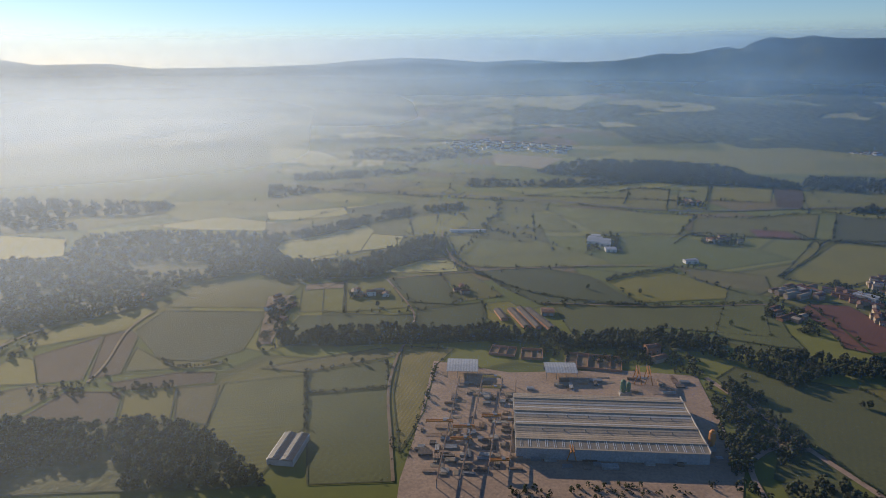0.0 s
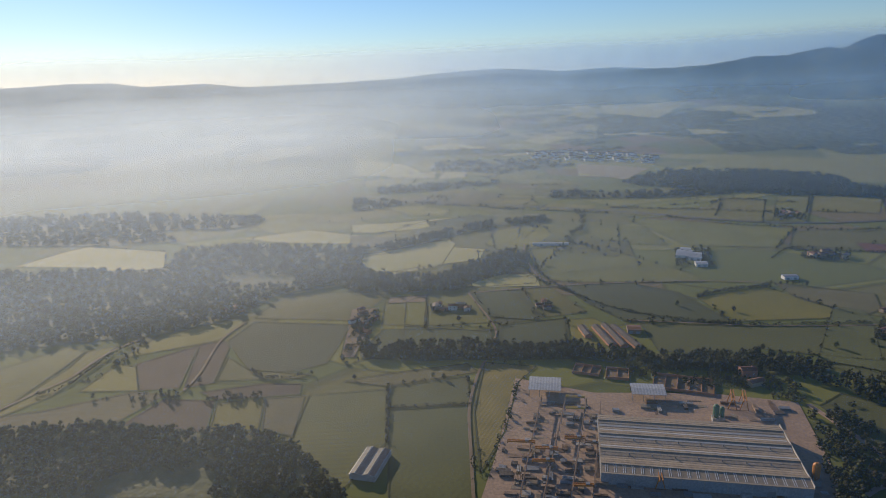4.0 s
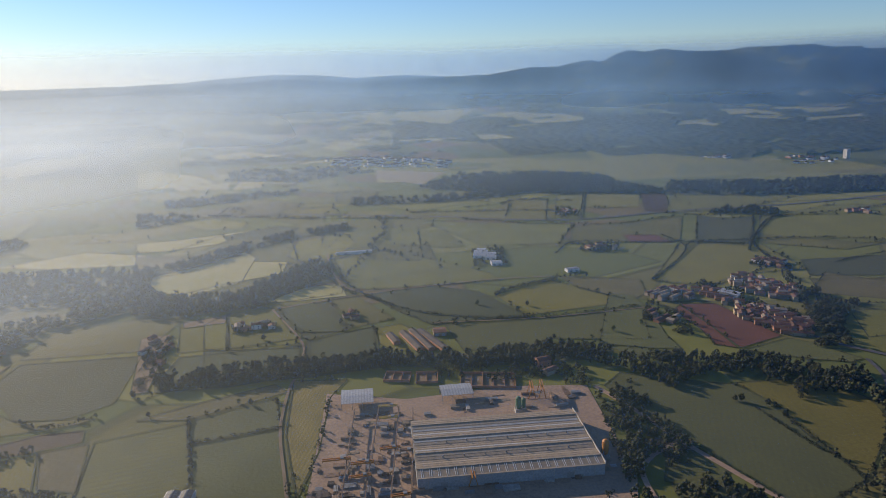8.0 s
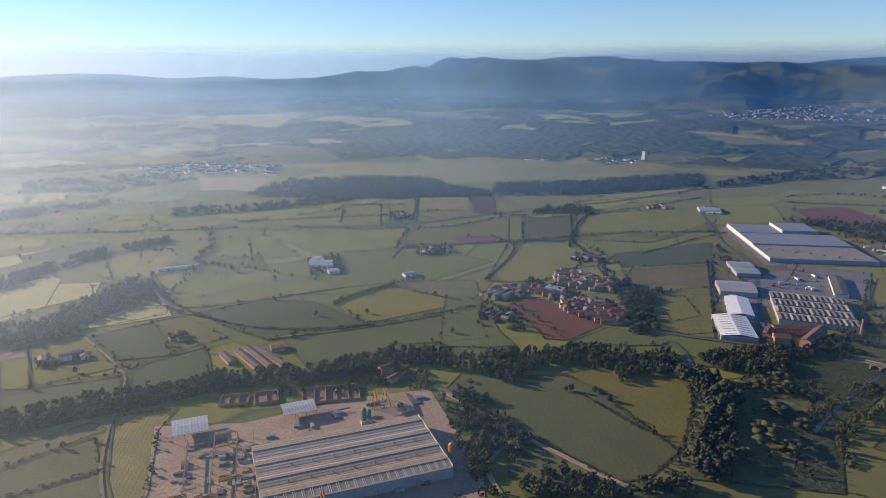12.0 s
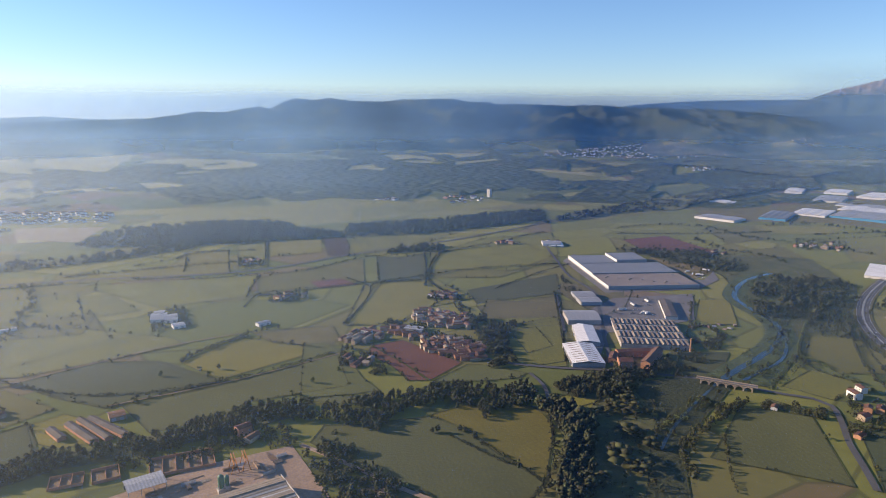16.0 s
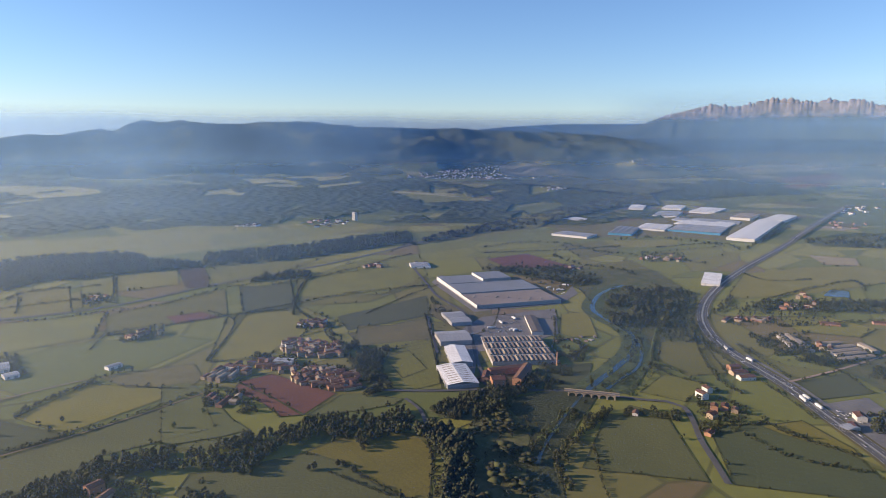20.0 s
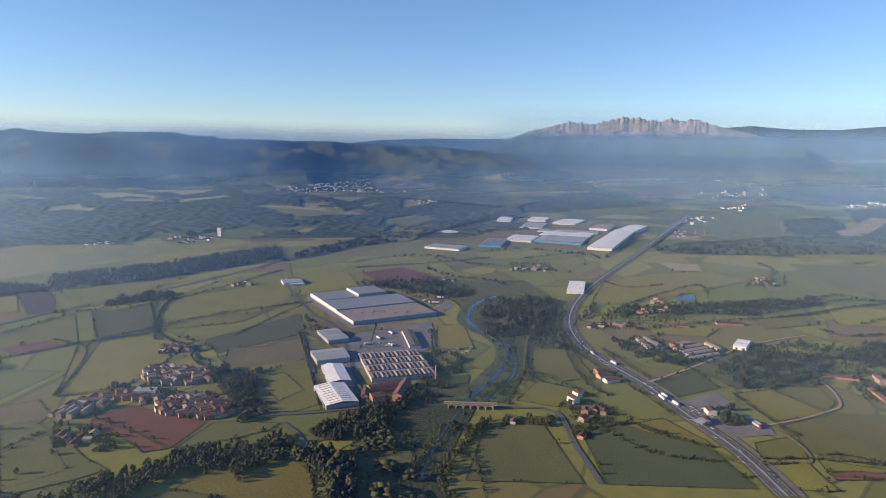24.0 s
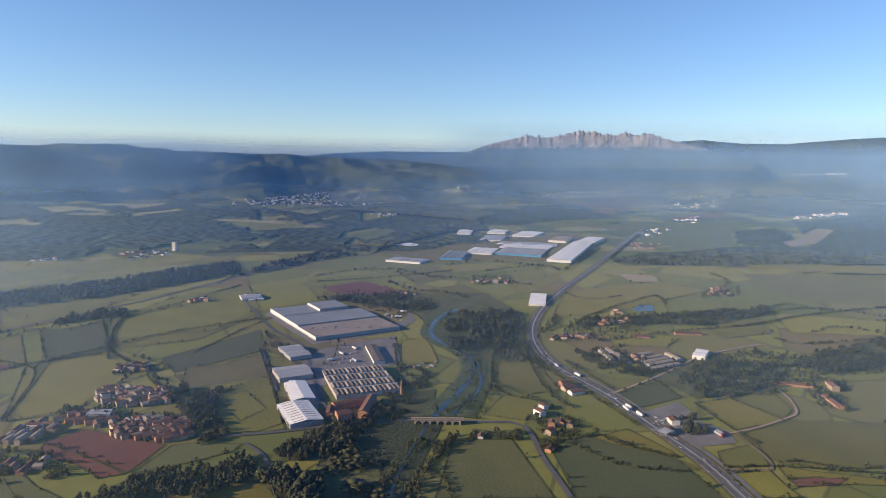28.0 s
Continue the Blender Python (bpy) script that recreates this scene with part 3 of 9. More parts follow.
# far plots and woods, by plan
FAR_PLOTS = [
    ("red", [(6383, 1870), (7927, 1700), (6625, 1347), (5658, 1564)]),
    ("tan", [(3689, 56), (4630, -79), (4490, -177), (3568, -51)]),
    ("tan", [(2909, 703), (3559, 674), (3394, 590), (2887, 602)]),
    ("red", [(4988, 846), (5694, 609), (5374, 459), (4766, 735)]),
    ("light", [(2490, 2485), (2775, 2355), (3086, 2697), (2841, 2823)]),
    ("light", [(2453, 1892), (2628, 1854), (2939, 1887), (2995, 2067), (2734, 2065)]),
    ("light", [(3243, 2313), (3591, 2335), (4124, 2721), (3790, 2692)]),
    ("green", [(3063, 661), (3607, 296), (4743, 410), (4151, 845)]),
    ("light", [(9209, 1667), (12769, 1311), (10134, 827), (7778, 1171)]),
    ("pale", [(2734, 2958), (2844, 2532), (3016, 2723), (2888, 3073)]),
    ("light", [(3041, 4876), (3345, 4852), (3703, 5285), (3395, 5357)]),
    ("pale", [(2749, 4737), (3029, 4791), (2839, 4132), (2531, 4191)]),
    ("pale", [(3302, 4591), (3753, 4639), (3591, 4378), (3160, 4273)]),
    ("pale", [(4240, 6345), (4681, 6656), (4605, 6186), (4033, 5913)]),
    ("light", [(15620, 1026), (16995, 55), (11153, -99), (10437, 552)]),
    ("pale", [(658, 3553), (768, 3547), (853, 3256), (653, 3221)]),
    ("pale", [(1117, 4739), (1301, 4883), (1336, 4545), (1114, 4311)]),
    ("pale", [(1210, 4032), (1522, 4209), (1589, 4439), (1491, 4715)]),
    ("pale", [(1824, 3576), (2130, 3724), (2266, 4031), (2042, 3918)]),
    ("pale", [(2546, 4281), (2822, 4039), (2931, 4267), (2706, 4463)]),
    ("pale", [(2690, 3657), (3281, 3879), (3374, 4057), (2915, 3959)]),
    ("pale", [(323, 4980), (560, 4347), (948, 5179), (1057, 5663), (641, 5704), (395, 5427)]),
    ("pale", [(844, 4605), (1257, 4451), (1601, 4587), (1565, 4903), (1124, 4904)]),
    ("pale", [(-180, 3075), (-28, 3446), (81, 3281), (-73, 2942)]),
    ("pale", [(168, 3404), (392, 3444), (732, 3397), (402, 3298)]),
    ("light", [(-253, 3017), (-133, 3190), (24, 2884), (-164, 2789)]),
    ("pale", [(-641, 2987), (-477, 3126), (-271, 2930), (-452, 2790)]),
    ("pale", [(-1393, 2716), (-1376, 3102), (-1135, 3162), (-1105, 2777), (-1170, 2513)]),
    ("pale", [(-1809, 2868), (-1727, 3259), (-1597, 3319), (-1526, 2983), (-1592, 2645)]),
    ("pale", [(-1902, 2588), (-1771, 2761), (-1463, 2382), (-1666, 2325)]),
    ("pale", [(-1018, 3354), (-800, 3457), (-871, 3627), (-1074, 3542)]),
    ("pale", [(-3350, 7666), (-3439, 8818), (-2788, 7883), (-2967, 7249)]),
    ("pale", [(390, 5336), (879, 5499), (942, 5113), (637, 4236), (379, 4737)]),
    ("pale", [(1082, 4452), (1557, 4426), (1345, 4042)]),
    ("pale", [(1954, 3747), (2253, 3770), (2015, 3500)]),
    ("pale", [(2768, 3031), (3045, 2803), (2738, 2684)]),
    ("pale", [(36, 5479), (320, 5503), (217, 5087)]),
    ("pale", [(3069, 4773), (3557, 4743), (3200, 4485)]),
    ("pale", [(473, 5577), (921, 5136), (621, 4203), (386, 4634)]),
    ("pale", [(1070, 4294), (1533, 4287), (1160, 4039)]),
    ("pale", [(2508, 4104), (2858, 4074), (2583, 3855)]),
    ("light", [(2812, 3014), (2893, 2581), (2647, 2589)]),
    ("light", [(4189, 3159), (4425, 2779), (3853, 2721)]),
    ("pale", [(2030, 3882), (2195, 3881), (1991, 3594)]),
    ("light", [(2721, 2922), (2909, 2567), (2595, 2546)]),
    ("green", [(2687, 1996), (3035, 2019), (2892, 1858), (2424, 1746)]),
    ("red", [(5404, 1543), (6142, 1378), (5493, 1238), (5033, 1396)]),
    ("green", [(3876, 1515), (4740, 1155), (4462, 977), (3622, 1248)]),
    ("tan", [(3607, 92), (4216, -69), (3885, -85), (3374, 43)]),
    ("green", [(4246, 726), (5042, 396), (4651, 203), (3731, 585)]),
    ("green", [(2986, 597), (3609, 296), (3216, 268), (2828, 499)]),
    ("olive", [(3012, 701), (3008, 564), (3216, 639)]),
]
FAR_WOODS = [
    ([(3501, 1802), (4756, 2081), (5559, 1785), (4683, 1063), (4075, 1323), (3581, 1581)], 1.0),
    ([(5394, 2192), (6147, 1857), (5359, 1484), (4644, 1760)], 1.0),
    ([(2490, 652), (2739, 596), (3214, 269), (3453, -71), (3646, -347), (3129, -293), (2770, 238), (2425, 595)], 1.0),
    ([(4013, 354), (4467, 136), (3953, 44), (3387, 281)], 1.0),
    ([(4977, 45), (6978, -698), (3392, -320), (3200, -42), (3992, -10)], 1.0),
    ([(24551, 10018), (44279, 13850), (29900, 6276), (18219, 5730)], 1.0),
    ([(7362, 559), (6827, -90), (7329, -429), (5860, 45), (6545, 455)], 1.0),
    ([(3079, 2521), (4446, 2822), (3975, 2081), (3497, 1689), (2806, 1610), (2422, 1745)], 1.0),
    ([(1663, 1726), (2428, 2200), (2952, 2327), (2930, 2046), (2267, 1734), (1848, 1654)], 1.0),
    ([(4051, 2388), (5080, 2117), (3853, 1544), (3195, 1971)], 1.0),
    ([(4775, -83), (6436, -642), (3648, -348), (3610, -147)], 1.0),
    ([(3627, 271), (4133, 44), (3374, 43), (3328, 252)], 1.0),
    ([(1246, 2569), (1361, 2576), (1649, 2625), (1705, 2292), (2005, 2352), (2419, 2466), (2833, 2745), (3354, 3495), (3689, 4451), (2997, 4823), (2443, 4927)], 0.9),
    ([(194, 3161), (440, 3319), (646, 3127), (649, 2612), (987, 2677), (1040, 2324), (1216, 2287), (1485, 2308), (1875, 2624), (2075, 2391), (2546, 2458), (3338, 3231), (3051, 4000), (2320, 4359), (1251, 4494), (288, 4471)], 0.9),
    ([(3093, 2224), (3453, 2182), (3526, 1830), (4081, 1648), (4738, 1813), (4960, 2239), (4211, 2453), (3635, 2512)], 0.9),
]
CROP_TONES = {"pale": (0.34, 0.31, 0.13), "light": (0.20, 0.20, 0.05), "green": (0.13, 0.145, 0.045), "dark": (0.07, 0.09, 0.035), "red": (0.17, 0.085, 0.06), "tan": (0.29, 0.23, 0.14), "olive": (0.13, 0.11, 0.05), "brown": (0.12, 0.085, 0.055)}


def far_land():
    az = np.radians(np.concatenate([np.arange(-52, 104, 0.145), np.arange(104, 308, 3.0)]))
    dip = np.concatenate([np.linspace(math.degrees(math.atan(CZ / R0)) + 0.02, 2.9, 170), np.linspace(2.9, 0.72, 130)[1:]])
    rad = np.concatenate([CZ / np.tan(np.radians(dip)), [31000, 38000]])
    A, R = np.meshgrid(az, rad, indexing="ij")
    X, Y = CX + R * np.sin(A), CY + R * np.cos(A)
    D = np.degrees(A)
    D = np.where(D > 290, D - 360, D)
    # heights
    wild = 0.25 + 0.75 * ease(-25, -8, D) * (1 - ease(54, 64, D))
    roll = 34 * grain(X / 1500, Y / 1500, 1) + 22 * grain(X / 560, Y / 560, 2) + 8 * grain(X / 230, Y / 230, 3)
    H = ease(3000, 5200, R) * wild * (roll + 16)
    for n, (foot, crest, rough, prof) in enumerate(RANGES):
        top = np.interp(D, [p[0] for p in prof], [p[1] for p in prof], left=-9, right=-9)
        top = top + 0.05 * grain(D * 1.3, D * 0 + 0.5, 40 + n) + 0.03 * grain(D * 4.1, D * 0 + 0.5, 50 + n)
        zc = np.maximum(CZ + crest * np.tan(np.radians(top)), 0)
        # the foot wanders in spurs and side valleys
        v = (R - foot - 900 * grain(D / 5, R / 2600, 60 + n)) / (crest - foot)
        u = np.clip(v, 0, 1)
        w = X / 1900, Y / 1900
        h = zc * (u ** 1.25 + rough * 1.5 * (ridged(*w, 10 * n + 3) - 0.45) * np.clip(u * 3.0, 0, 1) * (1 - ease(0.8, 1.0, u)))
        h = np.where(R > crest, zc * np.clip(1 - (R - crest) / 3500, 0, 1), h)
        limit = CZ + R * np.tan(np.radians(top - 0.05 * (1 - u)))
        h = np.where(R <= crest, np.minimum(h, limit), h)
        near = np.argmin(np.abs(rad - crest))
        h[:, near] = np.where(zc[:, near] > 0, np.maximum(h[:, near], CZ + rad[near] * np.tan(np.radians(top[:, near]))), h[:, near])
        H = np.maximum(H, h)
    # woods and clearings
    share = 0.30 + 0.25 * ease(4200, 8000, R) - 0.20 * ease(60, 66, D) * (1 - ease(14000, 17000, R))
    share = np.maximum(share, 0.45 * ease(50, 54, D) * (1 - ease(60, 64, D)))
    for pts, sh in FAR_WOODS:
        share = np.where(within(X, Y, pts), np.maximum(share, sh), share)
    share = np.maximum(share, ease(45, 110, H) * 0.86 + ease(130, 220, H) * 0.15)
    n = grain(X / 620, Y / 420, 70) + 0.55 * grain(X / 230, Y / 190, 71) + 0.3 * grain(X / 85, Y / 85, 72)
    cover = ease(-0.03, 0.03, share - 1 / (1 + np.exp(-n * 5.2)))
    crop = np.zeros(R.shape + (4,), np.float32)
    for kind, pts in FAR_PLOTS:
        hit = within(X, Y, pts)
        crop[hit] = (*CROP_TONES[kind], 1)
        cover = np.where(hit, 0.0, cover)
    cover = np.where(R < 2680, 0.0, cover)
    H = H + cover * ease(2650, 2800, R) * (7 + 9 * grain(X / 42, Y / 42, 80) + 4 * grain(X / 19, Y / 19, 81))
    H = np.where(R < 2640, 0, H)
    sky = np.max([np.interp(D[:, 0], [p[0] for p in g[3]], [p[1] for p in g[3]], left=-9, right=-9) for g in RANGES], axis=0)[:, None]
    H = np.where(R > 11500, np.minimum(H, CZ + R * np.tan(np.radians(np.maximum(sky, -1.6) - 0.02 - 0.00002 * np.maximum(R - 23500, 0)))), H)
    # true normals, then the drawing in
    P = np.stack([X, Y, H], -1)
    du = np.roll(P, -1, 0) - np.roll(P, 1, 0)
    dv = np.gradient(P, axis=1)
    N = np.cross(du, dv)
    N /= np.linalg.norm(N, axis=-1, keepdims=True) + 1e-9
    N[N[..., 2] < 0] *= -1
    RR = np.where(R <= R0, R, R0 + DEEP * (R - R0) / (R - R0 + DEEP))
    K = RR / R
    Q = np.stack([CX + (X - CX) * K, CY + (Y - CY) * K, CZ + (H - CZ) * K], -1).reshape(-1, 3)
    na, nr = R.shape
    i, j = np.meshgrid(np.arange(na), np.arange(nr - 1), indexing="ij")
    a, b = (i * nr + j).ravel(), (((i + 1) % na) * nr + j).ravel()
    F = np.stack([a, b, b + 1, a + 1], -1)
    me = bpy.data.meshes.new("far_land")
    me.vertices.add(len(Q))
    me.vertices.foreach_set("co", Q.astype(np.float32).ravel())
    me.loops.add(F.size)
    me.loops.foreach_set("vertex_index", F.astype(np.int32).ravel())
    me.polygons.add(len(F))
    me.polygons.foreach_set("loop_start", np.arange(0, F.size, 4, dtype=np.int32))
    me.update(calc_edges=True)
    me.polygons.foreach_set("use_smooth", [True] * len(F))
    me.attributes.new("plan", "FLOAT_VECTOR", "POINT").data.foreach_set("vector", P.astype(np.float32).ravel())
    me.attributes.new("cover", "FLOAT", "POINT").data.foreach_set("value", cover.astype(np.float32).ravel())
    me.attributes.new("crop", "FLOAT_COLOR", "POINT").data.foreach_set("color", crop.ravel())
    me.normals_split_custom_set_from_vertices(N.reshape(-1, 3).tolist())
    me.materials.append(M["far_land"])
    tagged(new("far_land", me), "far wooded hills, ranges and hazy farmland", "hills", "", "structure")
    FAR.append(BVHTree.FromPolygons(Q.tolist(), F.tolist()))


far_land()


def serrated_mountain():
    """A rock massif: banded cliffs under a crest of rounded pinnacles."""
    prof = [(60.5, 0.35), (62, 0.7), (64, 1.21), (65.7, 1.9), (68.1, 2.45), (69.1, 2.8), (69.5, 2.6), (71, 2.6), (71.9, 2.75), (72.8, 2.85), (73.5, 3.12), (74, 2.9), (74.7, 3.14), (75.4, 2.9), (76.5, 2.76), (77.2, 3.05), (78.1, 2.85), (79.5, 2.85),
            (80.1, 2.45), (81.2, 2.3), (84, 1.6), (87, 0.8)]
    rnd = random.Random(5)
    pins, a = [], 66.0
    while a < 81.0:
        w = rnd.uniform(0.22, 0.6)
        pins.append((a + w / 2, w / 2, rnd.uniform(-0.09, 0.10)))
        a += w
    azs, els = [p[0] for p in prof], [p[1] for p in prof]
    na, nr = 640, 44
    D = np.linspace(azs[0], azs[-1], na + 1)
    top = np.interp(D, azs, els) + 0.02 * grain(D * 9, D * 0 + 0.5, 3)
    notch = np.zeros(na + 1)
    for c, w, up in pins:
        u = np.abs(D - c) / w
        cap = np.where(u < 1, up + 0.12 * (1 - u ** 2.0) - 0.06, -9)
        notch = np.where(u < 1, cap, notch)
    top = top + notch * ease(67.2, 69, D) * (1 - ease(80.4, 81, D))
    V = np.linspace(0, 1, nr + 1)
    DD, VV = np.meshgrid(D, V, indexing="ij")
    T = top[:, None]
    band = 0.30 * VV + 0.24 * ease(0.34, 0.44, VV) + 0.20 * ease(0.58, 0.66, VV) + 0.26 * ease(0.78, 0.97, VV)
    body = np.interp(DD, azs, els)
    E = np.where(VV < 0.78, 0.05 + (np.minimum(body, T) - 0.05) * band / 1.0, 0.05 + (T - 0.05) * band)
    flute = ease(0.3, 0.5, VV)
    R = 12800 + 2300 * VV - 900 * ridged(DD / 2.6, VV * 1.2, 21, 3) * (1 - ease(0.85, 1, VV)) - 120 * flute * ridged(DD * 1.3, VV * 0.8, 25, 3)
    K = (R0 + DEEP * (R - R0) / (R - R0 + DEEP)) / R
    RR = R * K
    t = np.radians(DD)
    Q = np.stack([CX + RR * np.sin(t), CY + RR * np.cos(t), CZ + RR * np.tan(np.radians(E))], -1)
    back = Q[:, -1:, :].copy()
    back[..., :2] = CX, CY
    back[..., :2] = Q[:, -1:, :2] * 1.02
    back[..., 2] = 150
    Q = np.concatenate([Q, back], 1)
    w = nr + 2
    faces = [(i * w + j, (i + 1) * w + j, (i + 1) * w + j + 1, i * w + j + 1) for i in range(na) for j in range(nr + 1)]
    ob = mesh_object("serrated_mountain", Q.reshape(-1, 3), faces, M["rock"], smooth_faces=True)
    tagged(ob, "grey-pink rock massif with a serrated pinnacled crest", "mountain", "", "structure")


serrated_mountain()


# ---- morning mist and distance haze, painted on tinted sheets ----
def haze_sheet_material(name, amount, top, left, foot, right, blue, begin):
    m = bpy.data.materials.new(name)
    m.use_nodes = True
    nt = m.node_tree
    nt.nodes.remove(nt.nodes["Principled BSDF"])
    out = nt.nodes["Material Output"]
    pos = nt.nodes.new("ShaderNodeNewGeometry").outputs["Position"]
    xyz = nt.nodes.new("ShaderNodeSeparateXYZ")
    nt.links.new(pos, xyz.inputs[0])

    def calc(op, a, b=None):
        n = nt.nodes.new("ShaderNodeMath")
        n.operation = op
        for i, v in enumerate((a, b)):
            if v is None:
                continue
            if isinstance(v, (int, float)):
                n.inputs[i].default_value = v
            else:
                nt.links.new(v, n.inputs[i])
        return n.outputs[0]

    def span(v, a, b, lo, hi):
        n = nt.nodes.new("ShaderNodeMapRange")
        n.interpolation_type = "SMOOTHSTEP"
        for i, u in enumerate((a, b, lo, hi)):
            n.inputs[i + 1].default_value = u
        nt.links.new(v, n.inputs[0])
        return n.outputs[0]

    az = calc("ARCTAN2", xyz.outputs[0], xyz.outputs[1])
    # denser to the left, to brighten the haze towards the sun
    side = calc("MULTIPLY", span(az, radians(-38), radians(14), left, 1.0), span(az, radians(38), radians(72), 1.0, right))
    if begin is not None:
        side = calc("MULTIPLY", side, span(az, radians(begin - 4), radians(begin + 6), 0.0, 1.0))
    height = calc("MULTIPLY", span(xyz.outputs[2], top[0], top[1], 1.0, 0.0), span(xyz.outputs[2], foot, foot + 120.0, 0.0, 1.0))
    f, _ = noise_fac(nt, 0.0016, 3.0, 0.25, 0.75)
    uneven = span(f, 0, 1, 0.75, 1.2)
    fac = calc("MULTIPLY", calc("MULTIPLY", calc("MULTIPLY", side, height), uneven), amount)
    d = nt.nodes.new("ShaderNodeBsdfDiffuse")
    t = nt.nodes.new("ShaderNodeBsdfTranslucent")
    # sunward glow of the haze put into the tint: paler there, bluer away
    tint = ramp_mix(nt, span(az, radians(-30), radians(blue), 0.0, 1.0), HAZE_TINT_SUNWARD, HAZE_TINT)
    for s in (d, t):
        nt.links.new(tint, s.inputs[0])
    mx = nt.nodes.new("ShaderNodeMixShader")
    mx.inputs[0].default_value = 0.6
    nt.links.new(d.outputs[0], mx.inputs[1])
    nt.links.new(t.outputs[0], mx.inputs[2])
    tr = nt.nodes.new("ShaderNodeBsdfTransparent")
    fin = nt.nodes.new("ShaderNodeMixShader")
    nt.links.new(fac, fin.inputs[0])
    nt.links.new(tr.outputs[0], fin.inputs[1])
    nt.links.new(mx.outputs[0], fin.inputs[2])
    nt.links.new(fin.outputs[0], out.inputs[0])
    return m


HAZE_TINT, HAZE_TINT_SUNWARD = (0.36, 0.62, 1.0), (0.72, 0.85, 1.0)


def mist(radius, amount, top, left, right=1.0, begin=None, base=None):
    """A tinted sheet painting mist and haze across the whole view at a true radius; top: the elevations, in degrees,
    between which it thins out.
    """
    rr = drawn_in(radius)
    z0 = CZ * (1 - rr / radius) - 4 if base is None else CZ + rr * math.tan(radians(base))
    top = tuple(CZ + rr * math.tan(radians(t)) for t in top)
    verts, faces = [], []
    n = 90
    for i in range(n + 1):
        a = radians(-75 + 200 * i / n if begin is None else begin - 4 + 50 * i / n)
        for z in (z0, (z0 + top[1]) / 2, top[1]):
            verts.append((CX + rr * math.sin(a), CY + rr * math.cos(a), z))
    for i in range(n):
        for j in range(2):
            k = i * 3 + j
            faces.append((k, k + 3, k + 4, k + 1))
    ob = mesh_object("morning_mist", verts, faces, haze_sheet_material("tinted_haze", amount, top, left, z0, right, 40 if radius < 3000 else 15, begin), smooth_faces=True)
    ob.visible_shadow = False
    tagged(ob, "thin tinted sheet painting mist and distance haze", "mist", "banks of mist", "stuff")


# stacked by radius, so the painted haze grows with distance
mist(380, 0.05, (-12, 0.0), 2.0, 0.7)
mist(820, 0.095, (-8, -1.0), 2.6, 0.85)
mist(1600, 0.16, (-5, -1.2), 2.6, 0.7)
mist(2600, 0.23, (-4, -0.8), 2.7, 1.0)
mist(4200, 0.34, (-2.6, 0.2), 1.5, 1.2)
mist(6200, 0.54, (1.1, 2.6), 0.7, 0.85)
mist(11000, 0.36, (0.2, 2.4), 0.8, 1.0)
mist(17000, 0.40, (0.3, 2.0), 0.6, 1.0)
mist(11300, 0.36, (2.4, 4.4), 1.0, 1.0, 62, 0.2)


# ---- fields, yards and roads ----
field("green", (-189, 953), (-124, 964), (-73, 822), (-164, 820))
field("green", (-249, 925), (-190, 947), (-167, 824), (-228, 820))
field("dark", (-230, 749), (-222, 806), (-72, 816), (-67, 771), (-157, 743))
field("dark", (-65, 833), (17, 861), (19, 773), (-63, 771))
field("light", (21, 857), (56, 866), (104, 790), (94, 768), (40, 777), (23, 803))
field("dark", (-120, 962), (-46, 980), (-10, 862), (-70, 832))
field("green", (-44, 988), (-7, 1005), (49, 888), (-6, 866))
field("dark", (-418, 750), (-412, 820), (-270, 819), (-264, 696), (-296, 670), (-351, 671))
field("green", (-419, 835), (-416, 929), (-256, 971), (-249, 944), (-270, 834))
field("light", (-529, 688), (-522, 766), (-446, 829), (-424, 820), (-431, 753), (-452, 740))
field("brown", (-499, 675), (-450, 735), (-410, 619), (-452, 609))
field("brown", (-450, 737), (-424, 753), (-406, 733), (-377, 635), (-404, 619))
field("light", (-520, 601), (-523, 673), (-495, 668), (-453, 609))
field("green", (-376, 640), (-393, 703), (-351, 671), (-273, 665), (-282, 654))
field("brown", (-381, 612), (-316, 639), (-274, 641), (-268, 617), (-354, 597))
field("olive", (-570, 486), (-608, 524), (-530, 556), (-456, 606), (-416, 603), (-433, 544))
field("brown", (-425, 537), (-412, 593), (-354, 595), (-331, 531))
field("light", (-349, 589), (-302, 604), (-281, 541), (-327, 532))
field("olive", (-301, 605), (-261, 614), (-242, 534), (-278, 544))
field("striped", (-256, 615), (-177, 637), (-151, 533), (-169, 459), (-242, 527))
field("mid", (-175, 641), (-93, 676), (-82, 613), (-164, 597))
field("mid", (-163, 593), (-84, 609), (-59, 454), (-128, 448))
field("olive", (-229, 651), (-183, 675), (-97, 708), (-81, 687), (-176, 644))
field("corn", (-77, 713), (-17, 706), (-35, 666), (-43, 561), (-59, 495), (-76, 596), (-77, 680))
field("light", (-378, 425), (-373, 457), (-309, 471), (-280, 465), (-274, 435))
field("light", (-576, 516), (-577, 657), (-588, 705), (-559, 725), (-547, 636), (-544, 589))
field("green", (-702, 589), (-660, 651), (-624, 717), (-591, 705), (-584, 656), (-575, 521))
field("pale", (-1013, 1068), (-987, 1183), (-962, 1215), (-767, 1183), (-707, 1075), (-749, 1031), (-864, 1068))
field("tan", (-567, 1014), (-513, 1040), (-431, 1034), (-416, 976), (-506, 963))
field("pale", (-366, 1120), (-323, 1244), (-220, 1318), (-188, 1258), (-192, 1107), (-265, 1049), (-321, 1073))
field("pale", (-188, 998), (-112, 1063), (-22, 1052), (-25, 1012), (-166, 976))
field("pale", (-658, 1288), (-533, 1370), (-403, 1321), (-383, 1251), (-552, 1258))
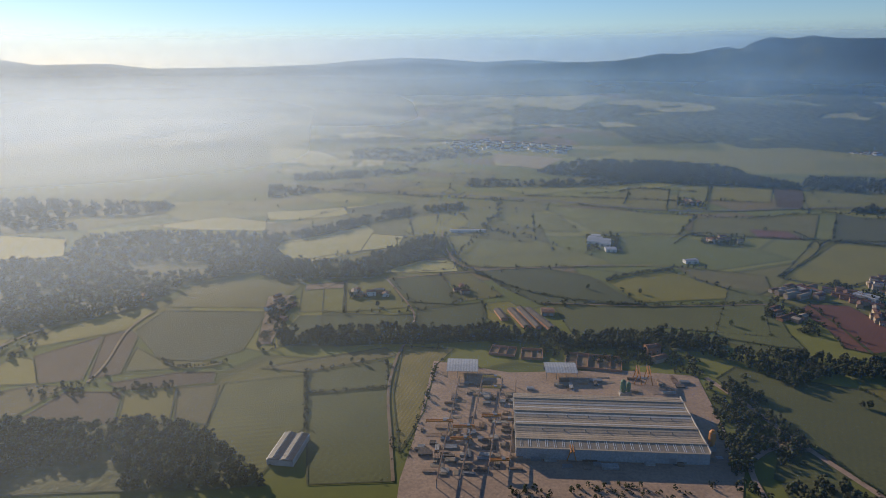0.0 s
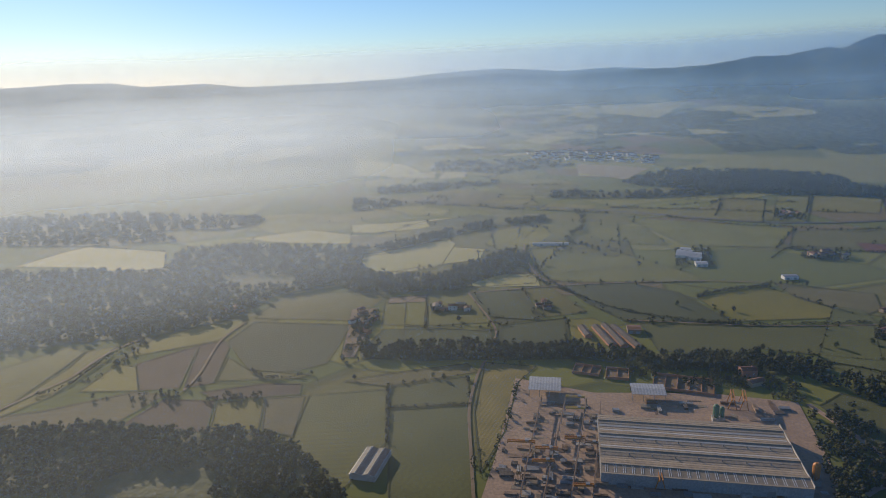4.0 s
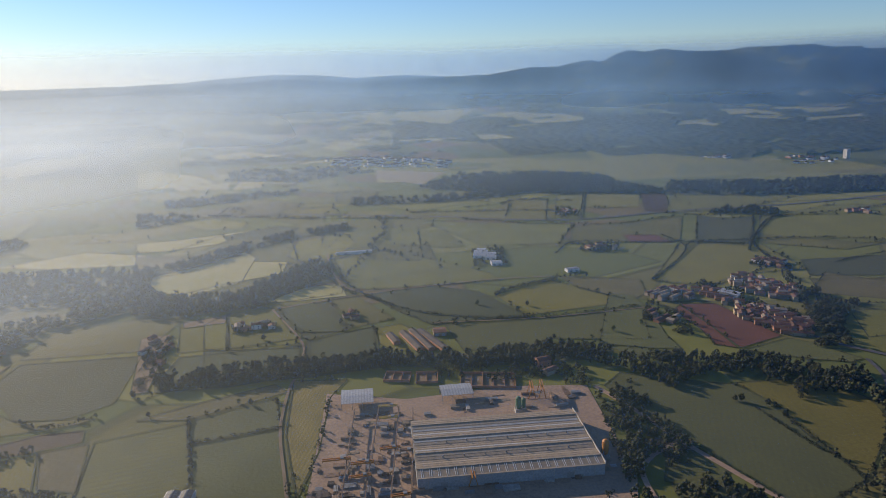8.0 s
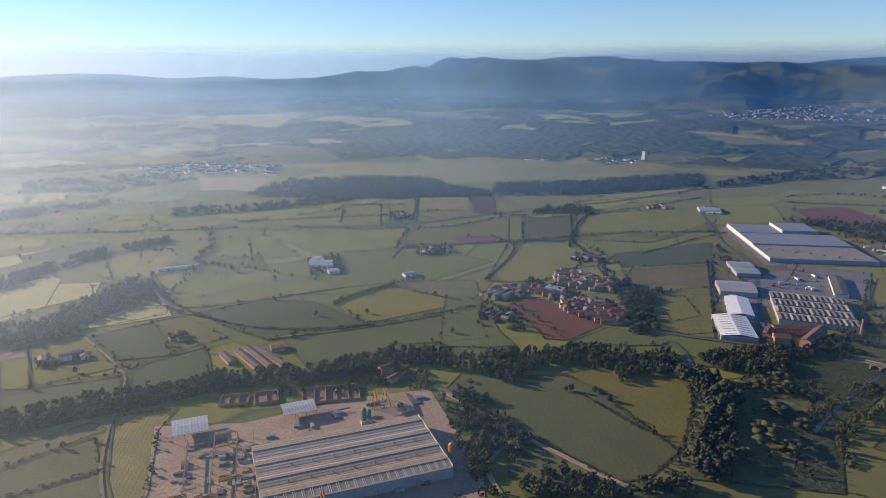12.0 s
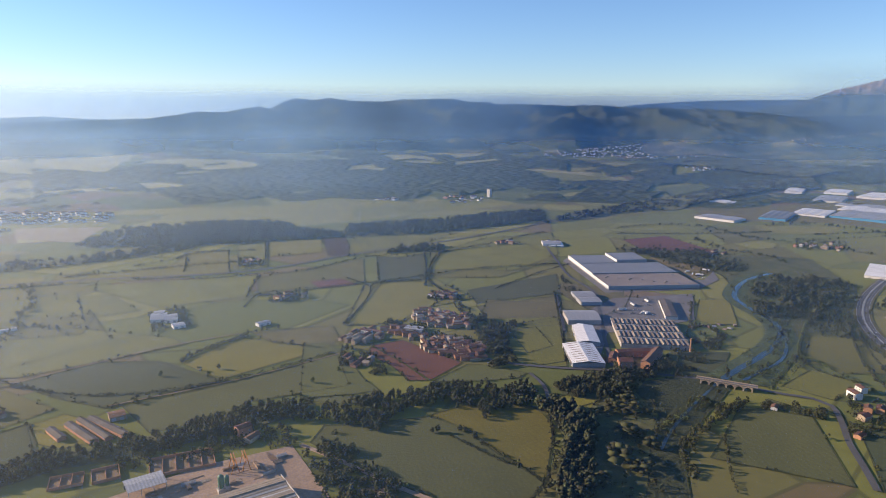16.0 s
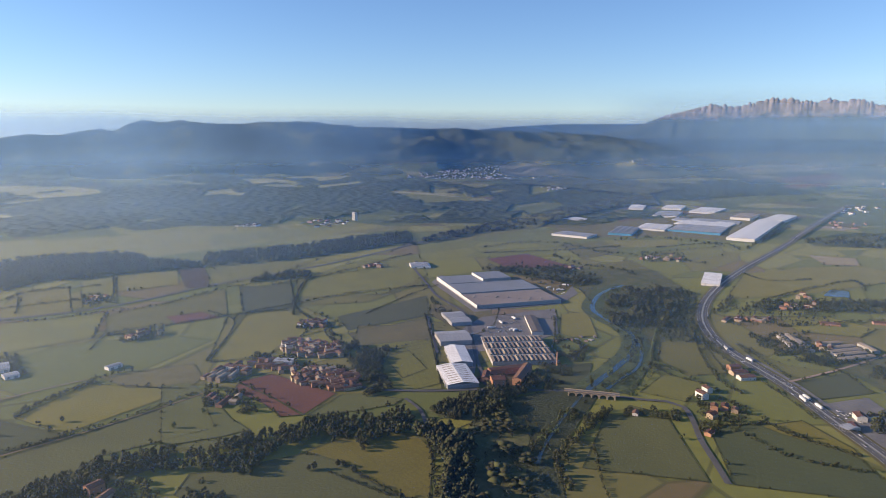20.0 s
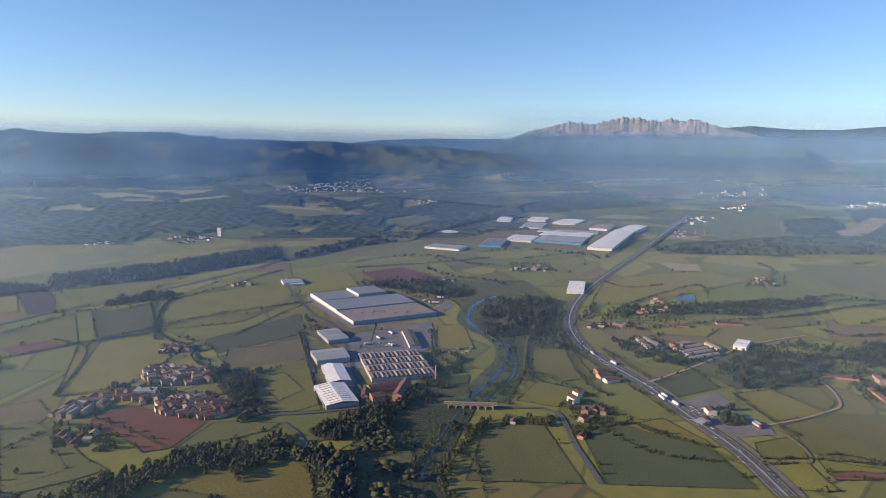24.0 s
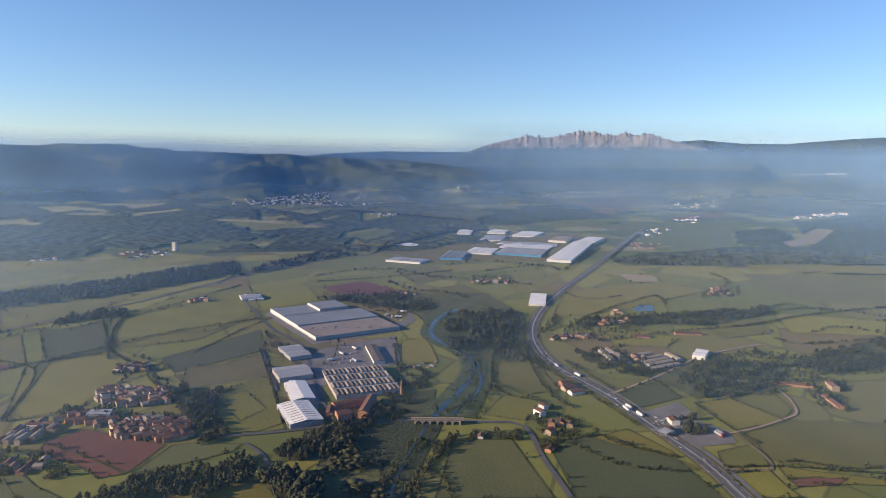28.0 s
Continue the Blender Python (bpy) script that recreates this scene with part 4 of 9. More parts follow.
field("light", (-384, 1298), (-294, 1449), (-171, 1513), (-209, 1406), (-319, 1276))
field("light", (-605, 1454), (-465, 1587), (-305, 1662), (-314, 1555), (-479, 1445))
field("green", (-136, 1196), (-47, 1233), (-36, 1074), (-123, 1069))
field("olive", (-132, 1381), (-67, 1421), (-67, 1308), (-106, 1218))
field("light", (-60, 1358), (42, 1351), (35, 1289), (-59, 1285))
field("green", (-41, 1221), (145, 1293), (146, 1116), (-17, 1059))
field("green", (-74, 1438), (192, 1407), (215, 1252), (45, 1267), (42, 1361))
field("light", (-173, 1742), (-44, 1743), (-69, 1628), (-182, 1613))
field("pale", (-325, 1775), (-270, 1775), (-285, 1678), (-338, 1677))
field("dark", (17, 1003), (117, 1023), (187, 980), (236, 858), (101, 860), (63, 907))
field("mid", (115, 850), (237, 847), (402, 859), (365, 751), (239, 777), (210, 756), (126, 759), (121, 802))
field("light", (208, 958), (315, 1011), (403, 891), (234, 864))
field("olive", (333, 1034), (457, 986), (437, 921), (405, 896), (345, 959))
field("green", (-50, 1220), (96, 1226), (226, 1071), (235, 1029), (18, 1023), (-17, 1043))
field("green", (-173, 1076), (-21, 1039), (13, 999), (-127, 964), (-191, 1002))
field("red", (463, 866), (514, 859), (532, 731), (460, 705), (464, 776))
field("red", (440, 841), (461, 862), (463, 777), (457, 706), (436, 721), (444, 773))
field("mid", (461, 700), (536, 723), (554, 704), (581, 651), (562, 645), (515, 664))
field("light", (632, 1192), (740, 1148), (763, 1043), (558, 934), (474, 976))
field("dark", (751, 1345), (908, 1384), (767, 1163), (664, 1189))
field("green", (921, 1378), (1205, 1338), (1151, 1148), (902, 1081), (775, 1159))
field("green", (471, 1368), (750, 1413), (643, 1214), (422, 1230))
field("green", (159, 1496), (481, 1394), (402, 1238), (246, 1256))
field("red", (549, 1279), (615, 1263), (621, 1197), (540, 1215))
field("brown", (783, 1714), (851, 1706), (746, 1451), (694, 1487))
field("light", (639, 1744), (783, 1714), (698, 1531), (570, 1560))
field("green", (552, 1734), (636, 1746), (528, 1456), (463, 1463))
field("dark", (778, 1037), (1021, 1032), (911, 918), (733, 951))
field("olive", (722, 937), (897, 903), (790, 790), (715, 812), (689, 863))
field("green", (677, 807), (775, 775), (643, 636), (597, 675), (604, 742))
field("dark", (680, 797), (728, 788), (687, 708), (634, 706))
field("light", (537, 2248), (840, 2406), (1191, 2488), (1419, 2204), (1705, 2123), (1737, 1937), (1029, 1938), (706, 1925), (581, 2122))
field("pale", (91, 2324), (307, 2248), (230, 2065), (79, 2095))
field("light", (866, 1699), (1491, 1661), (1574, 1626), (1349, 1501), (817, 1538))
field("green", (-214, 914), (-189, 950), (-169, 815), (-198, 827))
field("green", (-187, 955), (-126, 954), (-76, 840), (-167, 822))
field("dark", (-196, 819), (-78, 808), (-73, 768), (-135, 759), (-182, 741))
field("dark", (-70, 828), (21, 863), (22, 782), (-7, 763), (-67, 766))
field("mid", (290, 668), (320, 648), (400, 618), (412, 574), (408, 515), (410, 441), (358, 419), (331, 422), (317, 452), (299, 521), (275, 585), (260, 640))
field("light", (402, 621), (480, 618), (518, 564), (499, 517), (413, 442), (409, 515), (414, 574))
field("light", (550, 572), (637, 561), (582, 526), (525, 528))
field("mid", (264, 501), (293, 510), (307, 473), (281, 447), (245, 466))
field("dark", (787, 1412), (888, 1340), (774, 1188), (665, 1194))
field("light", (670, 1186), (775, 1149), (752, 985), (622, 980), (543, 930), (487, 965), (486, 988), (586, 1093))
field("green", (1138, 1447), (1390, 1421), (1183, 1185), (971, 1111), (820, 1228), (957, 1378))
field("green", (1157, 2232), (1600, 2147), (1656, 2065), (1344, 1951), (1025, 1989))
field("red", (1468, 1219), (1619, 1188), (1534, 962), (1449, 981), (1382, 1060))
field("green", (1837, 1204), (2030, 1137), (1841, 996), (1654, 1012))
field("green", (1595, 942), (1743, 908), (1639, 797), (1507, 793))
field("green", (1890, 920), (2171, 810), (2011, 735), (1844, 804))
field("light", (1096, 731), (1149, 702), (1016, 605), (980, 632), (982, 662))
field("green", (1055, 506), (1167, 495), (981, 368), (929, 405), (956, 464))
field("green", (822, 429), (911, 435), (919, 374), (832, 369))
field("mid", (722, 427), (763, 362), (644, 266), (581, 376), (661, 404))
field("dark", (775, 317), (835, 267), (807, 163), (734, 106), (656, 245))
field("light", (822, 271), (873, 238), (829, 173), (812, 164), (815, 247))
field("green", (840, 315), (854, 272), (818, 277), (788, 313))
field("green", (1134, 406), (1079, 311), (1098, 250), (1011, 290), (1060, 344))
field("dark", (1010, 281), (1105, 237), (1039, 192), (952, 247))
field("light", (1024, 170), (1077, 127), (1017, 49), (943, 109))
field("green", (1077, 127), (1133, 65), (1071, 41), (1024, 49))
field("green", (930, 102), (1021, 41), (1078, -77), (908, -59), (864, 18), (866, 60))
field("green", (857, 123), (911, 80), (845, 65), (813, 113))
field("light", (796, 108), (834, 65), (794, 44), (777, 30), (749, 79))
field("light", (850, 56), (855, 18), (873, -55), (856, -54), (810, 41))
field("red", (818, 41), (839, 18), (851, -16), (828, -4), (803, 36), name="field", label="reddish bare earth track and cutting")
field("tan", (2194, 557), (2230, 440), (2103, 404), (2051, 484))
field("light", (1763, 602), (1977, 511), (2105, 401), (2029, 261), (1674, 397), (1497, 505), (1444, 536))
field("light", (2353, 423), (2562, 223), (2628, 7), (2235, 200))
field("green", (2431, 196), (2650, -243), (2077, -182), (2023, 42))
field("light", (1796, 79), (1837, -157), (1675, -140), (1593, 42))
field("light", (1372, 406), (1442, 337), (1412, 250), (1331, 260), (1291, 351))
field("green", (1649, 259), (1766, 129), (1573, 75), (1462, 167))
field("green", (882, 1727), (1005, 1657), (1183, 1588), (912, 1452), (733, 1456))
field("olive", (766, 961), (859, 868), (804, 805), (717, 818), (682, 877))
field("green", (687, 870), (804, 805), (657, 652), (606, 664), (592, 689), (633, 775))
field("olive", (861, 769), (920, 766), (1050, 849), (974, 974), (913, 918))
field("dirt", (1041, 864), (1108, 752), (1058, 714), (1001, 833))
field("light", (565, 571), (629, 555), (623, 533), (545, 537), (538, 556))
field("dark", (823, 586), (881, 538), (774, 489), (738, 532))
field("reed", (890, 523), (1055, 539), (1010, 487), (806, 434), (782, 476), (816, 503), label="marshy river bed with reeds and bushes")
field("scrub", (775, 371), (800, 365), (771, 350), (741, 412), (770, 418), label="allotment ground with bushes")
field("scrub", (1364, 1157), (1643, 790), (1440, 598), (1167, 495), (1060, 530), (1156, 674), (1307, 813), (1385, 924), label="rough river-side scrub with bushes")
field("scrub", (1184, 256), (1263, 189), (1292, 42), (1133, 81), (1050, 173), (1129, 255), label="rough wooded hillside scrub")
field("light", (-490, 2417), (-341, 2450), (-167, 2284), (-188, 2133), (-445, 2172))
field("light", (-399, 1923), (-248, 1890), (-139, 1779), (-302, 1760))
field("light", (-212, 2076), (-8, 2049), (107, 1935), (-66, 1927))
field("light", (241, 1801), (429, 1812), (562, 1766), (406, 1651))
field("green", (-145, 1894), (98, 1810), (27, 1747), (-165, 1797))
field("light", (438, 1615), (515, 1622), (463, 1463), (366, 1504))
field("green", (-15, 1460), (141, 1447), (125, 1222), (-54, 1304))
field("green", (1908, 1696), (2424, 1746), (2498, 1643), (2141, 1496), (1790, 1496))
field("light", (2019, 1153), (2230, 961), (2048, 928), (1910, 1052))
field("light", (2784, 218), (2820, -142), (2837, -262), (2679, -246), (2495, 164))
field("gravel", (-39, 675), (44, 648), (161, 657), (242, 645), (233, 546), (225, 475), (205, 428), (-54, 404), (-55, 456), (-48, 522), name="yard", label="pale gravel and concrete yard of the precast works", jag=0)
field("lot", (927, 246), (1016, 193), (976, 162), (905, 214), name="parking_lot", label="grey asphalt truck parking lot", jag=0)
field("lot", (899, 213), (959, 170), (933, 116), (898, 103), (857, 150), (874, 180), name="parking_lot", label="grey asphalt forecourt of the filling station", jag=0)
field("lot", (969, 833), (1125, 765), (981, 663), (838, 678), (805, 703), (680, 613), (880, 806), name="parking_lot", label="grey asphalt factory yard with parked trucks", jag=0)
field("lot", (1130, 1120), (1215, 1163), (1047, 909), (1246, 818), (1333, 852), (1271, 799), (1165, 778), (990, 868), name="parking_lot", label="asphalt apron round the big warehouse", jag=0)
field("dirt", (255, 531), (290, 528), (300, 502), (268, 510))
field("dirt", (-252, 713), (-288, 878), (-252, 885), (-241, 785), (-235, 714), label="strip of bare earth and rubble beside farm sheds")
field("dirt", (-246, 931), (-188, 947), (-186, 916), (-240, 906))
field("olive", (2099, 1417), (2465, 1340), (3352, 1097), (3190, 876), (2429, 743), (2301, 856), (2262, 1043), (2067, 1203), label="dry waste ground between estate halls", jag=0)
field("pale", (-345, 1086), (-283, 1055), (-230, 1095), (-128, 1143), (-125, 1215), (-210, 1236), (-288, 1187), (-354, 1158))
field("light", (-128, 1252), (-116, 1372), (-19, 1410), (1, 1332), (-40, 1223), (-97, 1205))
field("pale", (-174, 1005), (-134, 1042), (-68, 1058), (-28, 1064), (-17, 999), (-94, 990), (-156, 994))
field("dark", (20, 991), (115, 1005), (185, 968), (229, 861), (97, 855), (50, 924))
field("dark", (-122, 952), (-69, 980), (-29, 893), (-17, 853), (-55, 857), (-93, 864))
field("pale", (-451, 1421), (-369, 1436), (-244, 1487), (-201, 1508), (-280, 1384), (-376, 1344), (-431, 1347))
field("light", (-426, 1617), (-336, 1643), (-245, 1577), (-254, 1515), (-336, 1523))
field("pale", (-341, 1668), (-318, 1791), (-302, 1786), (-322, 1662))
field("pale", (-303, 1655), (-291, 1782), (-265, 1772), (-284, 1649))
field("light", (-167, 1621), (-123, 1709), (-58, 1729), (-31, 1643), (-105, 1587))
field("dark", (-281, 1451), (-172, 1530), (-123, 1497), (-148, 1383), (-241, 1321))
field("green", (18, 1203), (115, 1171), (147, 1274), (49, 1316))
field("light", (-37, 1582), (-4, 1668), (107, 1629), (88, 1551))
field("light", (100, 1546), (127, 1629), (245, 1588), (363, 1611), (423, 1733), (511, 1685), (436, 1442))
field("tan", (90, 2367), (316, 2244), (214, 2018), (80, 2156))
field("light", (-613, 1991), (-556, 2080), (-431, 2090), (-424, 1982), (-541, 1912))
field("pale", (-558, 2144), (-394, 2226), (-370, 2077), (-515, 2083))
field("pale", (-362, 2075), (-362, 2225), (-281, 2218), (-275, 2091), (-352, 2052))
field("pale", (-423, 2409), (-177, 2384), (-186, 2251), (-382, 2254))
field("green", (-174, 2085), (-154, 2287), (-49, 2249), (-44, 2090), (31, 1963), (-151, 1954))
field("green", (-46, 1962), (76, 1919), (55, 1796), (-45, 1792))
field("olive", (-228, 1630), (-126, 1767), (-186, 1841), (-369, 1761), (-438, 1690))
field("olive", (-421, 1315), (-339, 1305), (-257, 1303), (-216, 1282), (-318, 1213), (-386, 1189))
field("pale", (-792, 2621), (-538, 2402), (-394, 2134), (-573, 2150), (-659, 2152))
field("green", (-335, 1286), (-255, 1419), (-148, 1383), (-250, 1264))
# valley floor: its shade is painted as a dark grass colour
field("shaded_grass", (417, 385), (576, 530), (684, 543), (764, 516), (774, 467), (670, 437), (574, 405), (492, 338), label="valley floor grass coloured dark for shade")
field("mid", (381, 930), (413, 914), (409, 842), (391, 762), (389, 716), (356, 724), (298, 751))
field("mid", (297, 749), (353, 718), (384, 709), (386, 691), (327, 702))
road("gravel", 6, (250, 641), (272, 578), (290, 517), (307, 473), (322, 434), (331, 415))
road("gravel", 5, (289, 521), (254, 505), (235, 489), (228, 460), (227, 442))
road("asphalt", 7, (782, 449), (759, 500), (716, 553), (675, 598), (629, 640), (583, 694), (569, 727), label="grey asphalt road from the bridge to the village")
road("asphalt", 7, (653, 250), (691, 278), (732, 309), (778, 337), (812, 363), (815, 387), (799, 414), (783, 450), label="grey asphalt road leading to the bridge")
road("gravel", 5, (1006, 289), (1107, 251), (1205, 220), (1295, 193), (1389, 141), (1453, 98))
road("gravel", 4, (926, 115), (967, 83), (1031, 45), (1063, 34), (1124, 45), (1160, 62))
road("dirt", 4, (789, 135), (813, 100), (835, 62), (877, 73), (922, 108))
road("dirt", 3, (101, 860), (238, 851), (333, 855), (408, 862), label="narrow farm track")
road("dirt", 3, (17, 1003), (-21, 1045), (-47, 1168), (-53, 1257), label="narrow farm track")
road("dirt", 3, (-73, 768), (-74, 822), (-126, 958), label="narrow farm track")
road("dirt", 3, (-126, 958), (17, 1003), (199, 1034), (322, 1032), label="narrow farm track")
road("asphalt", 5, (900, 912), (802, 802), (750, 745), label="grey access road of the industrial plots")
road("asphalt", 6, (1220, 1269), (1119, 1128), (1036, 1011), (973, 882), (892, 797), (780, 688), (696, 601), label="grey access road between the factories")
road("asphalt", 5, (584, 649), (570, 607), (541, 567), label="lane down to the stream")
road("asphalt", 9, (-360, 1711), (-131, 1646), (166, 1554), (470, 1441), (782, 1473), (1143, 1491), (1658, 1592), label="straight main road across the plain")
road("dirt", 3, (-589, 504), (-568, 593), (-555, 629), (-556, 699), (-539, 755), label="narrow farm track")
road("dirt", 3, (-424, 820), (-428, 753), (-405, 655), (-401, 613), label="narrow farm track")
road("dirt", 3, (-60, 454), (-70, 520), (-82, 607), (-81, 687), (-76, 716), label="narrow farm track")
HIGHWAY = [(732, 78), (818, 135), (905, 214), (988, 289), (1076, 388), (1155, 456), (1254, 511), (1397, 560), (1588, 598), (1847, 628), (2272, 658), (2752, 703), (3279, 753), (3958, 807)]
for side in (-1, 1):
    tagged(ribbon("road", HIGHWAY, 8.6, M["asphalt"], 1.1, side * 5.6), "dark asphalt carriageway of the highway", "road", "carriageways", "structure")
    for off in (-4.0, 4.0):
        tagged(ribbon("lane_line", HIGHWAY, 0.28, M["paint"], 1.13, side * 5.6 + off), "white edge line of the carriageway", "road marking", "", "structure")
    tagged(ribbon("verge", HIGHWAY, 4.0, M["olive"], 0.8, side * 12), "dry grassy verge of the highway", "verge", "", "structure")
tagged(ribbon("median", HIGHWAY, 1.8, M["concrete"], 1.6, 0), "pale concrete central barrier of the highway", "barrier", "", "structure")
tagged(ribbon("service_road", HIGHWAY[:5], 6.0, M["lot"], 1.0, -17.5), "grey service road beside the highway", "road", "", "structure")
def lane_dashes():
    """Broken white lines between the lanes."""
    verts, faces = [], []
    for side in (-5.6, 5.6):
        line = curve_points(HIGHWAY[:9], 6)
        for i in range(0, len(line) - 2, 3):
            d = (line[i + 1] - line[i]).normalized()
            s = Vector((-d.y, d.x, 0))
            o = len(verts)
            for u, v in ((0, -0.2), (5, -0.2), (5, 0.2), (0, 0.2)):
                q = line[i] + d * u + s * (side + v)
                verts.append((q.x, q.y, 1.14))
            faces.append((o, o + 1, o + 2, o + 3))
    tagged(mesh_object("lane_dashes", verts, faces, M["paint"]), "broken white lane lines on the asphalt", "road marking", "", "stuff")
lane_dashes()
RIVER = [(1422, 765), (1362, 768), (1278, 753), (1177, 708), (1128, 653), (1095, 599), (1042, 547), (965, 515), (888, 500), (835, 494), (781, 486), (718, 471), (658, 455), (595, 434), (555, 416)]
tagged(ribbon("river_bank", RIVER[:11], 44, M["reed"], 0.9), "reedy bank along the river", "river bank", "", "structure")
# lower bank in the same grass, darkened for the valley shade
tagged(ribbon("river_bank", RIVER[10:], 30, M["shaded_grass"], 0.9), "grassy river bank coloured dark for shade", "river bank", "", "structure")
tagged(ribbon("river", RIVER[:11], 10, M["water"], 1.05), "calm blue-grey river winding through scrub", "river", "", "structure")
tagged(ribbon("river", RIVER[10:], 4, M["water"], 1.05), "narrow river among rough grass and trees", "river", "", "structure")
tagged(ribbon("river", [(1042, 547), (995, 512), (916, 478), (848, 472), (799, 467)], 5, M["water"], 1.05), "narrow side channel among reeds", "river", "", "structure")
field("water", (1634, 389), (1656, 341), (1730, 359), (1709, 393), name="pond", label="small dark blue farm pond")

# ---- buildings ----
def gable_bm(x0, y0, x1, y1, z, rise, over=0.5, thick=0.25):
    """A double-pitched roof slab with its ridge along x."""
    bm = bmesh.new()
    ym = (y0 + y1) / 2
    prof = [(y0 - over, z - rise * over / (ym - y0)), (ym, z + rise), (y1 + over, z - rise * over / (ym - y0))]
    rows = []
    for x in (x0 - over, x1 + over):
        rows.append([bm.verts.new((x, y, h)) for y, h in prof] + [bm.verts.new((x, y, h + thick)) for y, h in prof])
    a, b = rows
    for i, j in ((3, 4), (4, 5)):
        bm.faces.new((a[i], b[i], b[j], a[j]))
    for i, j in ((0, 1), (1, 2)):
        bm.faces.new((a[j], b[j], b[i], a[i]))
    for r, flip in ((a, False), (b, True)):
        for i, j in ((0, 1), (1, 2)):
            q = (r[i], r[j], r[j + 3], r[i + 3])
            bm.faces.new(q[::-1] if flip else q)
    bm.faces.new((a[0], a[3], b[3], b[0]))
    bm.faces.new((a[2], b[2], b[5], a[5]))
    bmesh.ops.recalc_face_normals(bm, faces=bm.faces[:])
    return bm


def walls_bm(x0, y0, x1, y1, z0, z1, rise=0.0, t=0.3):
    """Four walls with gables at both ends, closed under the roof."""
    bm = bmesh.new()
    low = [bm.verts.new((x, y, z0)) for x, y in ((x0, y0), (x1, y0), (x1, y1), (x0, y1))]
    top = [bm.verts.new((x, y, z1)) for x, y in ((x0, y0), (x1, y0), (x1, y1), (x0, y1))]
    ym = (y0 + y1) / 2
    if rise:
        ga, gb = bm.verts.new((x0, ym, z1 + rise)), bm.verts.new((x1, ym, z1 + rise))
        bm.faces.new((low[1], low[2], top[2], gb, top[1]))
        bm.faces.new((low[3], low[0], top[0], ga, top[3]))
    else:
        bm.faces.new((low[1], low[2], top[2], top[1]))
        bm.faces.new((low[3], low[0], top[0], top[3]))
        bm.faces.new(top)
    bm.faces.new((low[0], low[1], top[1], top[0]))
    bm.faces.new((low[2], low[3], top[3], top[2]))
    return bm


WIN = []


def window_at(parent, x, y, z, w, h, axis):
    """A recessed dark pane in a pale frame set into a wall that faces +-y (axis 1) or +-x (axis 0)."""
    key = (round(w, 1), round(h, 1), axis)
    for k, fr, pn in WIN:
        if k == key:
            break
    else:
        d = 0.12
        bm = bmesh.new()
        for a, b, c, e in ((-w / 2, -h / 2, w / 2, -h / 2 + 0.12), (-w / 2, h / 2 - 0.12, w / 2, h / 2), (-w / 2, -h / 2, -w / 2 + 0.12, h / 2), (w / 2 - 0.12, -h / 2, w / 2, h / 2)):
            box_bm(a, -d, b, c, d, e, bm) if axis else box_bm(-d, a, b, d, c, e, bm)
        fr = bpy.data.meshes.new("window")
        bm.to_mesh(fr)
        bm.free()
        fr.materials.append(M["white"])
        bm = box_bm(-w / 2 + 0.1, -0.06, -h / 2 + 0.1, w / 2 - 0.1, 0.06, h / 2 - 0.1) if axis else box_bm(-0.06, -w / 2 + 0.1, -h / 2 + 0.1, 0.06, w / 2 - 0.1, h / 2 - 0.1)
        pn = bpy.data.meshes.new("pane")
        bm.to_mesh(pn)
        bm.free()
        pn.materials.append(M["glass"])
        WIN.append((key, fr, pn))
    ob = new("window", fr)
    ob.parent = parent
    ob.location = (x, y, z)
    p = new("pane", pn)
    p.parent = ob


def house(x, y, l, w, rot, h=6.0, wall="stucco", roof="tile", windows=1, group="village houses", label="", name="house", rise=None, chimney=True):
    """A small building with a tiled double-pitched roof."""
    t = empty(name, x, y, rot)
    rise = rise if rise is not None else w * 0.17
    part("wall", walls_bm(-l / 2, -w / 2, l / 2, w / 2, 0, h, rise), M[wall], t)
    part("roof", gable_bm(-l / 2, -w / 2, l / 2, w / 2, h, rise, 0.45), M[roof], t)
    if chimney and l > 8:
        part("chimney", box_bm(l * 0.2, -0.4, h, l * 0.2 + 0.8, 0.4, h + rise + 1.3), M["brick"], t)
    if windows:
        n = max(1, int(l / 6))
        for s in (-1, 1):
            for f in range(max(1, int(h / 3.4))):
                for i in range(n):
                    window_at(t, -l / 2 + l * (i + 0.5) / n, s * w / 2, 1.7 + 2.9 * f, 1.2, 1.4, 1)
        part("door", box_bm(-l / 2 + 0.5, -w / 2 - 0.06, 0, -l / 2 + 1.6, -w / 2 + 0.06, 2.1), M["rust"], t)
    look_of = {"stucco": "sand-coloured", "stucco_white": "white-plastered", "brick": "orange-brick"}.get(wall, "plain")
    roofs = {"tile": "a clay tile roof", "roof_grey": "a grey roof", "roof_dark": "a dark roof", "roof_metal": "a metal roof"}.get(roof, "a pale roof")
    return tagged(t, label or f"{look_of} village house with {roofs}", "house" if name == "house" else name.replace("_", " "), group)


